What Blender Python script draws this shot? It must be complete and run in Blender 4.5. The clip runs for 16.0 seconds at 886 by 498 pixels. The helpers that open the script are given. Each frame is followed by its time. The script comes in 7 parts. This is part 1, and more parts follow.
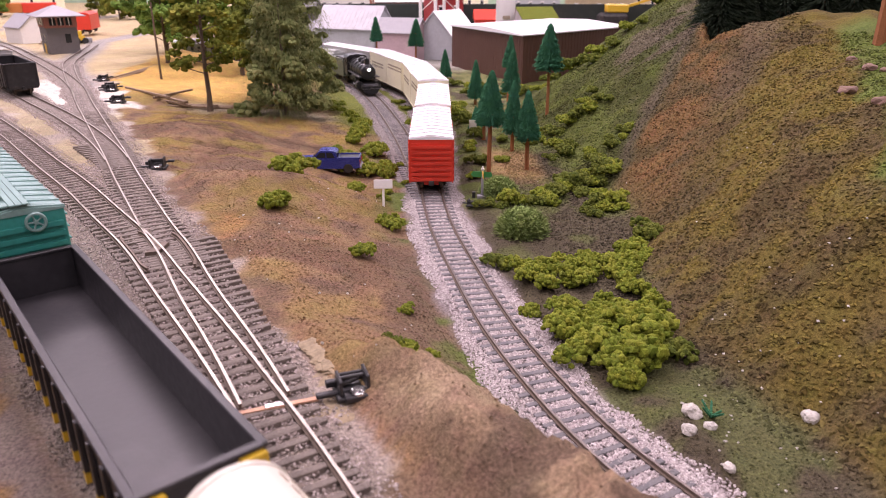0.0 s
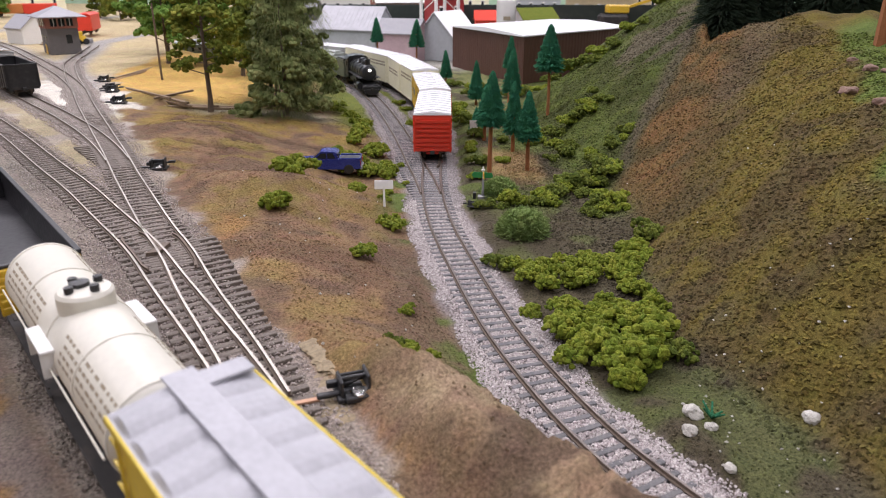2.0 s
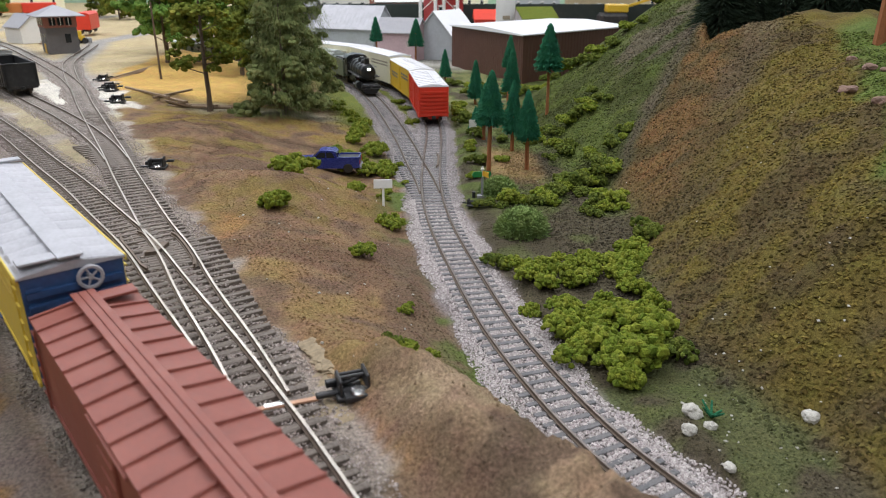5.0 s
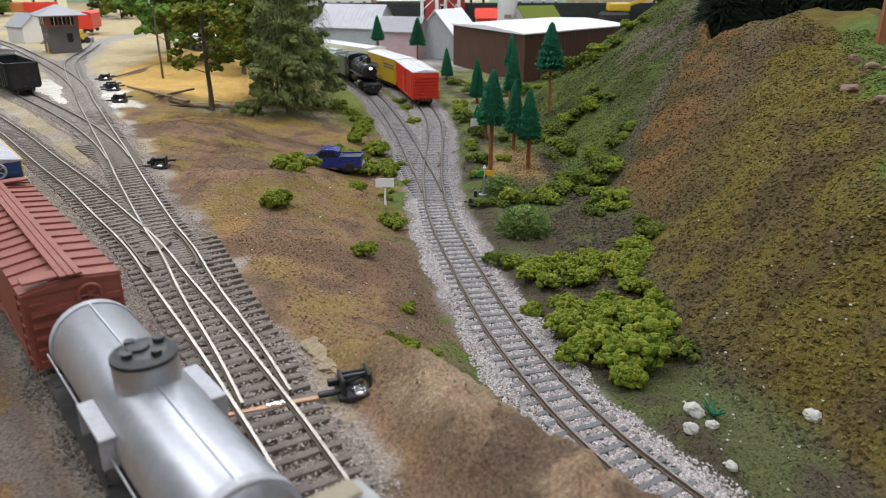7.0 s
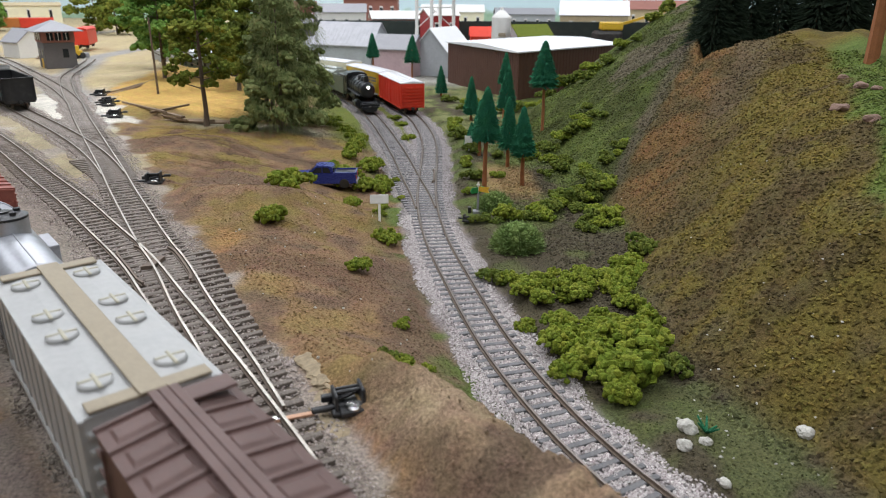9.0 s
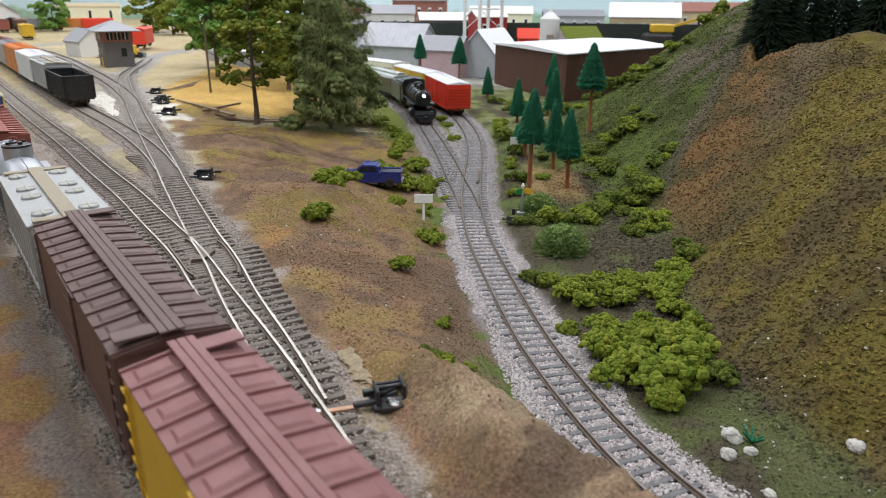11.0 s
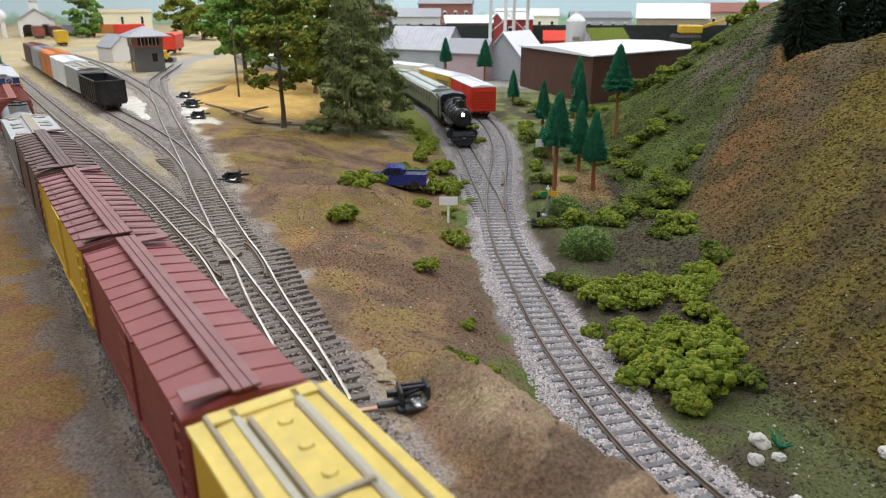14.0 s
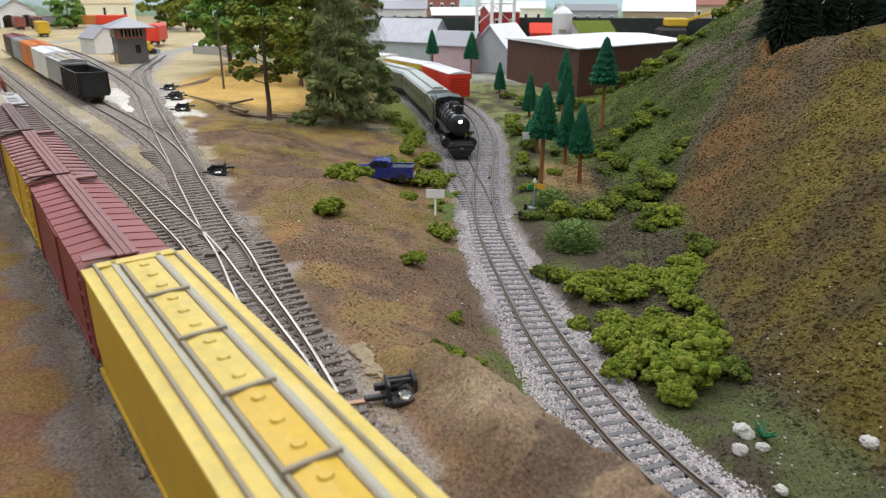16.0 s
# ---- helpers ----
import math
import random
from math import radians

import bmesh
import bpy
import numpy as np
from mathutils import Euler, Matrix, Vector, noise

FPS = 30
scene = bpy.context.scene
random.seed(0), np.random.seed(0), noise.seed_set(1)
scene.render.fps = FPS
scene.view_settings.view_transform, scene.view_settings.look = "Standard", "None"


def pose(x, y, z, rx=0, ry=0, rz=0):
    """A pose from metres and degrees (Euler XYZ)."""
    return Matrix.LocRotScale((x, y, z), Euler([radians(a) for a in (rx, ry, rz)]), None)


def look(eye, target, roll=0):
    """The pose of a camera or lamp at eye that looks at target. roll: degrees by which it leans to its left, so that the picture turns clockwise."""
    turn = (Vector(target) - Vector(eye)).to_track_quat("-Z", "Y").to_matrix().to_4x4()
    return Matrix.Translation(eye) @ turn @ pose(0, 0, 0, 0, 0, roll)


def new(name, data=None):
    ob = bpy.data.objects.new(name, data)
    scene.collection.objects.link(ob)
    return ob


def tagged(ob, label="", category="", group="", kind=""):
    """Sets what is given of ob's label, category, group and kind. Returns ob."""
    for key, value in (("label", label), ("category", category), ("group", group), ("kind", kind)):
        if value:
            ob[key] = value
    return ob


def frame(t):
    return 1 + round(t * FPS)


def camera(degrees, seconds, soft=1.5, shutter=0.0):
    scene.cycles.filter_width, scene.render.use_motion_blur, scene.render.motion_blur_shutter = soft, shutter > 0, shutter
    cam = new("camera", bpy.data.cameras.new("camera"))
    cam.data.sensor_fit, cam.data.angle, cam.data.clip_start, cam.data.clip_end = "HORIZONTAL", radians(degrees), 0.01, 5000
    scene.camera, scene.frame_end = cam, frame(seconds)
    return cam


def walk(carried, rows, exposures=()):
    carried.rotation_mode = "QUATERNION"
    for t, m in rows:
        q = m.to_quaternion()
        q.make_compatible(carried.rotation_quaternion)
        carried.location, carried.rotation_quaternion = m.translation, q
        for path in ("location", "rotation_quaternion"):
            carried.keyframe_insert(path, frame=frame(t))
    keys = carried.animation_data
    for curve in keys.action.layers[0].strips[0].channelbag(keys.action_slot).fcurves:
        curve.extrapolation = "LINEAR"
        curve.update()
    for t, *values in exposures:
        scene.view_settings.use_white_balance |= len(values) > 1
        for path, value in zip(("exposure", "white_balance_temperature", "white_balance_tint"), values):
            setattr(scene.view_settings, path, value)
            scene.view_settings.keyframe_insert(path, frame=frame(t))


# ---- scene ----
cam = camera(65, 16.0, soft=0.6, shutter=0.45)
cam.data.dof.use_dof = True
cam.data.dof.focus_distance = 0.44
cam.data.dof.aperture_fstop = 23.0
PATH = [
    (0, (0.0001, 0.0001, 0.1650), (0.0023, 0.9318, -0.1983), 0.08),
    (0.5, (0.0002, 0.0001, 0.1650), (0.0009, 0.9322, -0.1972), 0.05),
    (1, (0.0001, 0.0002, 0.1650), (0.0010, 0.9319, -0.1984), 0.08),
    (1.5, (-0.0000, 0.0000, 0.1651), (0.0014, 0.9319, -0.1976), 0.09),
    (2, (-0.0000, 0.0000, 0.1650), (0.0014, 0.9320, -0.1974), 0.07),
    (2.5, (0.0000, 0.0001, 0.1650), (0.0014, 0.9322, -0.1972), 0.06),
    (3, (-0.0001, 0.0001, 0.1650), (0.0016, 0.9324, -0.1966), 0.12),
    (3.5, (0.0000, -0.0002, 0.1653), (0.0016, 0.9317, -0.1975), 0.09),
    (4, (0.0002, 0.0002, 0.1648), (0.0026, 0.9320, -0.1982), 0.08),
    (6.5, (-0.0001, 0.0004, 0.1647), (0.0010, 0.9316, -0.1996), 0.01),
    (7, (0.0000, 0.0000, 0.1650), (0.0000, 0.9311, -0.1997), 0.00),
    (7.5, (0.0003, 0.0001, 0.1649), (0.0016, 0.9318, -0.1985), 0.15),
    (8, (-0.0000, -0.0001, 0.1650), (0.0032, 0.9328, -0.1950), 0.22),
    (8.5, (-0.0002, -0.0007, 0.1651), (0.0061, 0.9353, -0.1869), 0.32),
    (9, (-0.0002, -0.0009, 0.1652), (0.0087, 0.9385, -0.1776), 0.38),
    (11.5, (-0.0006, -0.0025, 0.1645), (-0.0710, 0.9353, -0.1755), 0.35),
    (12, (-0.0004, -0.0027, 0.1644), (-0.0839, 0.9355, -0.1715), 0.16),
    (12.5, (-0.0003, -0.0034, 0.1648), (-0.0910, 0.9339, -0.1717), -0.06),
    (13, (-0.0002, -0.0034, 0.1649), (-0.0900, 0.9337, -0.1724), -0.09),
    (13.5, (0.0001, -0.0031, 0.1646), (-0.0885, 0.9343, -0.1721), -0.11),
    (14, (-0.0001, -0.0032, 0.1647), (-0.0884, 0.9339, -0.1729), -0.14),
    (14.5, (-0.0000, -0.0032, 0.1645), (-0.0871, 0.9341, -0.1732), -0.11),
    (15, (-0.0002, -0.0030, 0.1646), (-0.0853, 0.9349, -0.1719), -0.04),
    (15.5, (0.0003, -0.0030, 0.1644), (-0.0809, 0.9355, -0.1712), -0.08),
    (16, (-0.0001, -0.0031, 0.1647), (-0.0695, 0.9321, -0.1825), 0.11),
]
walk(cam, [(t, look(e, a, r)) for t, e, a, r in PATH],
     exposures=[(0, 0.16, 6900, 45), (1, 0.02, 6650, 33), (1.5, -0.06, 6500, 27), (2.5, -0.14, 6400, 20), (3.5, -0.19, 6350, 16), (6.5, -0.2, 6230, 11), (16, -0.2, 6230, 11)])

# ---- light: a hall lit by rows of fluorescent panels, with added fill panels ----
world = bpy.data.worlds.new("hall")
world.use_nodes = True
world.node_tree.nodes["Background"].inputs[0].default_value = (0.93, 0.97, 1.0, 1)
world.node_tree.nodes["Background"].inputs[1].default_value = 0.045
scene.world = world
# added unseen: first two fill front faces, last four brighten yard and backdrop
for lx, ly, power in ((-1.0, -1.3, 11), (0.8, -1.3, 11), (-1.2, 0.3, 17), (0.7, 0.1, 12), (-1.2, 2.2, 20), (0.8, 2.2, 19), (-0.3, 1.1, 19), (-2.6, 1.4, 15), (-3.6, 3.2, 22), (-1.0, 3.5, 24), (1.6, 3.5, 24)):
    la = bpy.data.lights.new("ceiling_and_fill_panel", "AREA")
    la.shape, la.size, la.size_y, la.energy, la.color = "RECTANGLE", 1.2, 0.3, power, (0.98, 0.99, 1.0)
    new("ceiling_and_fill_panel", la).matrix_world = look((lx, ly, 1.55), (lx, ly, 0))


# ---- helpers: meshes in millimetres ----
class G:
    """A mesh in the making; lengths in mm."""

    def __init__(self):
        self.v, self.f = [], []

    def add(self, verts, faces):
        n = len(self.v)
        self.v += [tuple(p) for p in verts]
        self.f += [tuple(i + n for i in q) for q in faces]
        return self

    def box(self, x0, x1, y0, y1, z0, z1, c=0.0):
        if c <= 0:
            return self.add([(x, y, z) for x in (x0, x1) for y in (y0, y1) for z in (z0, z1)],
                            [(0, 1, 3, 2), (4, 6, 7, 5), (0, 4, 5, 1), (2, 3, 7, 6), (0, 2, 6, 4), (1, 5, 7, 3)])
        lo, hi, vs, fs, ix = (x0, y0, z0), (x1, y1, z1), [], [], {}
        for sx in (0, 1):
            for sy in (0, 1):
                for sz in (0, 1):
                    for ax in range(3):
                        p = []
                        for k, s in enumerate((sx, sy, sz)):
                            e = hi[k] if s else lo[k]
                            p.append(e if k == ax else e + (-c if s else c))
                        ix[sx, sy, sz, ax] = len(vs)
                        vs.append(p)
        for ax in range(3):
            a, b = [k for k in range(3) if k != ax]
            for s in (0, 1):
                q = []
                for u, w in ((0, 0), (1, 0), (1, 1), (0, 1)):
                    key = [0, 0, 0]
                    key[ax], key[a], key[b] = s, u, w
                    q.append(ix[(*key, ax)])
                fs.append(q)
            for u in (0, 1):
                for w in (0, 1):
                    k0, k1 = [0, 0, 0], [0, 0, 0]
                    k0[a] = k1[a] = u
                    k0[b] = k1[b] = w
                    k1[ax] = 1
                    fs.append((ix[(*k0, a)], ix[(*k1, a)], ix[(*k1, b)], ix[(*k0, b)]))
        for key in [(a, b, d) for a in (0, 1) for b in (0, 1) for d in (0, 1)]:
            fs.append((ix[(*key, 0)], ix[(*key, 1)], ix[(*key, 2)]))
        return self.add(vs, fs)

    def loft(self, rings, caps=True):
        m, vs, fs = len(rings[0]), [p for r in rings for p in r], []
        for i in range(len(rings) - 1):
            for j in range(m):
                fs.append((i * m + j, i * m + (j + 1) % m, (i + 1) * m + (j + 1) % m, (i + 1) * m + j))
        if caps:
            fs += [tuple(range(m))[::-1], tuple(range((len(rings) - 1) * m, len(rings) * m))]
        return self.add(vs, fs)

    def tube(self, p, q, r0, r1=None, n=10):
        p, q = Vector(p), Vector(q)
        a = (q - p).normalized()
        u = a.orthogonal().normalized()
        w = a.cross(u)
        r1 = r0 if r1 is None else r1
        ring = lambda o, r: [o + (u * math.cos(k * math.tau / n) + w * math.sin(k * math.tau / n)) * r for k in range(n)]
        return self.loft([ring(p, r0), ring(q, r1)])

    def turned(self, axis, prof, at=(0, 0, 0), n=20, caps=True):
        """prof: (place along the axis, radius) pairs."""
        rings = []
        for s, r in prof:
            ring = []
            for k in range(n):
                c, d = math.cos(k * math.tau / n) * r, math.sin(k * math.tau / n) * r
                p = {"x": (s, c, d), "y": (c, s, d), "z": (c, d, s)}[axis]
                ring.append([p[i] + at[i] for i in range(3)])
            rings.append(ring)
        return self.loft(rings, caps)

    def prism(self, poly, x0, x1, axis="x"):
        """A polygon of (a, b) drawn along an axis: for x it lies in (y, z), for y in (x, z), for z in (x, y)."""
        to = {"x": lambda s, a, b: (s, a, b), "y": lambda s, a, b: (a, s, b), "z": lambda s, a, b: (a, b, s)}[axis]
        return self.loft([[to(x0, a, b) for a, b in poly], [to(x1, a, b) for a, b in poly]])

    def mesh(self, name, smooth=False):
        me = bpy.data.meshes.new(name)
        me.from_pydata([(x * 0.001, y * 0.001, z * 0.001) for x, y, z in self.v], [], self.f)
        bm = bmesh.new()
        bm.from_mesh(me)
        bmesh.ops.recalc_face_normals(bm, faces=bm.faces)
        bm.to_mesh(me)
        bm.free()
        if smooth:
            me.shade_smooth()
            me.set_sharp_from_angle(angle=radians(38))
        return me


def part(name, g, mat, parent=None, label="", smooth=False):
    me = g if isinstance(g, bpy.types.Mesh) else g.mesh(name, smooth)
    if not me.materials:
        me.materials.append(mat)
    ob = new(name, me)
    ob.parent = parent
    if label:
        tagged(ob, label)
    return ob


def thing(name, label, category, m=None, group="", kind=""):
    ob = tagged(new(name), label, category, group, kind)
    ob.empty_display_size = 0.005
    if m is not None:
        ob.matrix_world = m
    return ob


# ---- materials ----
def paint(name, rgb, rough=0.5, metal=0.0, vary=0.18, size=6.0, grime=0.25, bump=0.12, dirt=(0.10, 0.08, 0.06), spec=0.5):
    """A surface with grain and blotches; size: the larger blotches, in mm."""
    mt = bpy.data.materials.new(name)
    mt.use_nodes = True
    nt = mt.node_tree
    n, k = nt.nodes, nt.links
    b = n["Principled BSDF"]
    tc = n.new("ShaderNodeTexCoord")
    big, fine = n.new("ShaderNodeTexNoise"), n.new("ShaderNodeTexNoise")
    big.inputs["Scale"].default_value, big.inputs["Detail"].default_value = 1000 / size, 5
    fine.inputs["Scale"].default_value, fine.inputs["Detail"].default_value = 9000 / size, 3
    for t in (big, fine):
        k.new(tc.outputs["Object"], t.inputs["Vector"])
    add = n.new("ShaderNodeMath")
    add.operation = "ADD"
    k.new(big.outputs["Fac"], add.inputs[0])
    k.new(fine.outputs["Fac"], add.inputs[1])
    ramp = n.new("ShaderNodeMapRange")
    ramp.inputs["From Min"].default_value, ramp.inputs["From Max"].default_value = 0.7, 1.35
    k.new(add.outputs[0], ramp.inputs["Value"])
    tone = n.new("ShaderNodeMix")
    tone.data_type = "RGBA"
    tone.inputs["A"].default_value = (*[c * (1 - vary) for c in rgb], 1)
    tone.inputs["B"].default_value = (*[min(1, c * (1 + vary)) for c in rgb], 1)
    k.new(ramp.outputs[0], tone.inputs["Factor"])
    dm = n.new("ShaderNodeMapRange")
    dm.inputs["From Min"].default_value, dm.inputs["From Max"].default_value, dm.inputs["To Max"].default_value = 0.52, 0.75, grime
    k.new(big.outputs["Fac"], dm.inputs["Value"])
    mix = n.new("ShaderNodeMix")
    mix.data_type = "RGBA"
    mix.inputs["B"].default_value = (*dirt, 1)
    k.new(dm.outputs[0], mix.inputs["Factor"])
    k.new(tone.outputs["Result"], mix.inputs["A"])
    k.new(mix.outputs["Result"], b.inputs["Base Color"])
    rr = n.new("ShaderNodeMapRange")
    rr.inputs["To Min"].default_value, rr.inputs["To Max"].default_value = max(0.05, rough - 0.12), min(1, rough + 0.12)
    k.new(fine.outputs["Fac"], rr.inputs["Value"])
    k.new(rr.outputs[0], b.inputs["Roughness"])
    b.inputs["Metallic"].default_value = metal
    b.inputs["Specular IOR Level"].default_value = spec
    bp = n.new("ShaderNodeBump")
    bp.inputs["Strength"].default_value, bp.inputs["Distance"].default_value = bump, 0.0006
    k.new(fine.outputs["Fac"], bp.inputs["Height"])
    k.new(bp.outputs[0], b.inputs["Normal"])
    return mt


def flock(name, base="", stops=(), rough=0.95, grain=1.1, bump=0.8, spread=0.35):
    """Scattered turf and foam. base: a colour attribute; else stops of a ramp picked piece by piece."""
    mt = bpy.data.materials.new(name)
    mt.use_nodes = True
    nt = mt.node_tree
    n, k = nt.nodes, nt.links
    b = n["Principled BSDF"]
    b.inputs["Roughness"].default_value, b.inputs["Specular IOR Level"].default_value = rough, 0.15
    tc = n.new("ShaderNodeTexCoord")
    fine, mid = n.new("ShaderNodeTexNoise"), n.new("ShaderNodeTexNoise")
    fine.inputs["Scale"].default_value, fine.inputs["Detail"].default_value = 1000 / grain, 4
    fine.inputs["Roughness"].default_value = 0.7
    mid.inputs["Scale"].default_value, mid.inputs["Detail"].default_value = 120 / grain, 5
    for t in (fine, mid):
        k.new(tc.outputs["Object"], t.inputs["Vector"])
    hsv = n.new("ShaderNodeHueSaturation")
    val = n.new("ShaderNodeMapRange")
    val.inputs["From Min"].default_value, val.inputs["From Max"].default_value = 0.3, 0.7
    val.inputs["To Min"].default_value, val.inputs["To Max"].default_value = 1 - spread * 1.3, 1 + spread * 1.3
    k.new(fine.outputs["Fac"], val.inputs["Value"])
    k.new(val.outputs[0], hsv.inputs["Value"])
    hue = n.new("ShaderNodeMapRange")
    hue.inputs["From Min"].default_value, hue.inputs["From Max"].default_value = 0.3, 0.7
    hue.inputs["To Min"].default_value, hue.inputs["To Max"].default_value = 0.485, 0.515
    k.new(mid.outputs["Fac"], hue.inputs["Value"])
    k.new(hue.outputs[0], hsv.inputs["Hue"])
    if base:
        at = n.new("ShaderNodeAttribute")
        at.attribute_name = base
        k.new(at.outputs["Color"], hsv.inputs["Color"])
    else:
        geo, cr = n.new("ShaderNodeNewGeometry"), n.new("ShaderNodeValToRGB")
        el = cr.color_ramp.elements
        while len(el) < len(stops):
            el.new(0.5)
        for i, c in enumerate(stops):
            el[i].position, el[i].color = i / max(1, len(stops) - 1), (*c, 1)
        k.new(geo.outputs["Random Per Island"], cr.inputs["Fac"])
        k.new(cr.outputs["Color"], hsv.inputs["Color"])
    k.new(hsv.outputs["Color"], b.inputs["Base Color"])
    bp = n.new("ShaderNodeBump")
    bp.inputs["Strength"].default_value, bp.inputs["Distance"].default_value = bump, 0.0008
    k.new(fine.outputs["Fac"], bp.inputs["Height"])
    k.new(bp.outputs[0], b.inputs["Normal"])
    return mt


def glow(name, rgb, power):
    mt = bpy.data.materials.new(name)
    mt.use_nodes = True
    b = mt.node_tree.nodes["Principled BSDF"]
    b.inputs["Base Color"].default_value = (*rgb, 1)
    b.inputs["Emission Color"].default_value, b.inputs["Emission Strength"].default_value = (*rgb, 1), power
    return mt


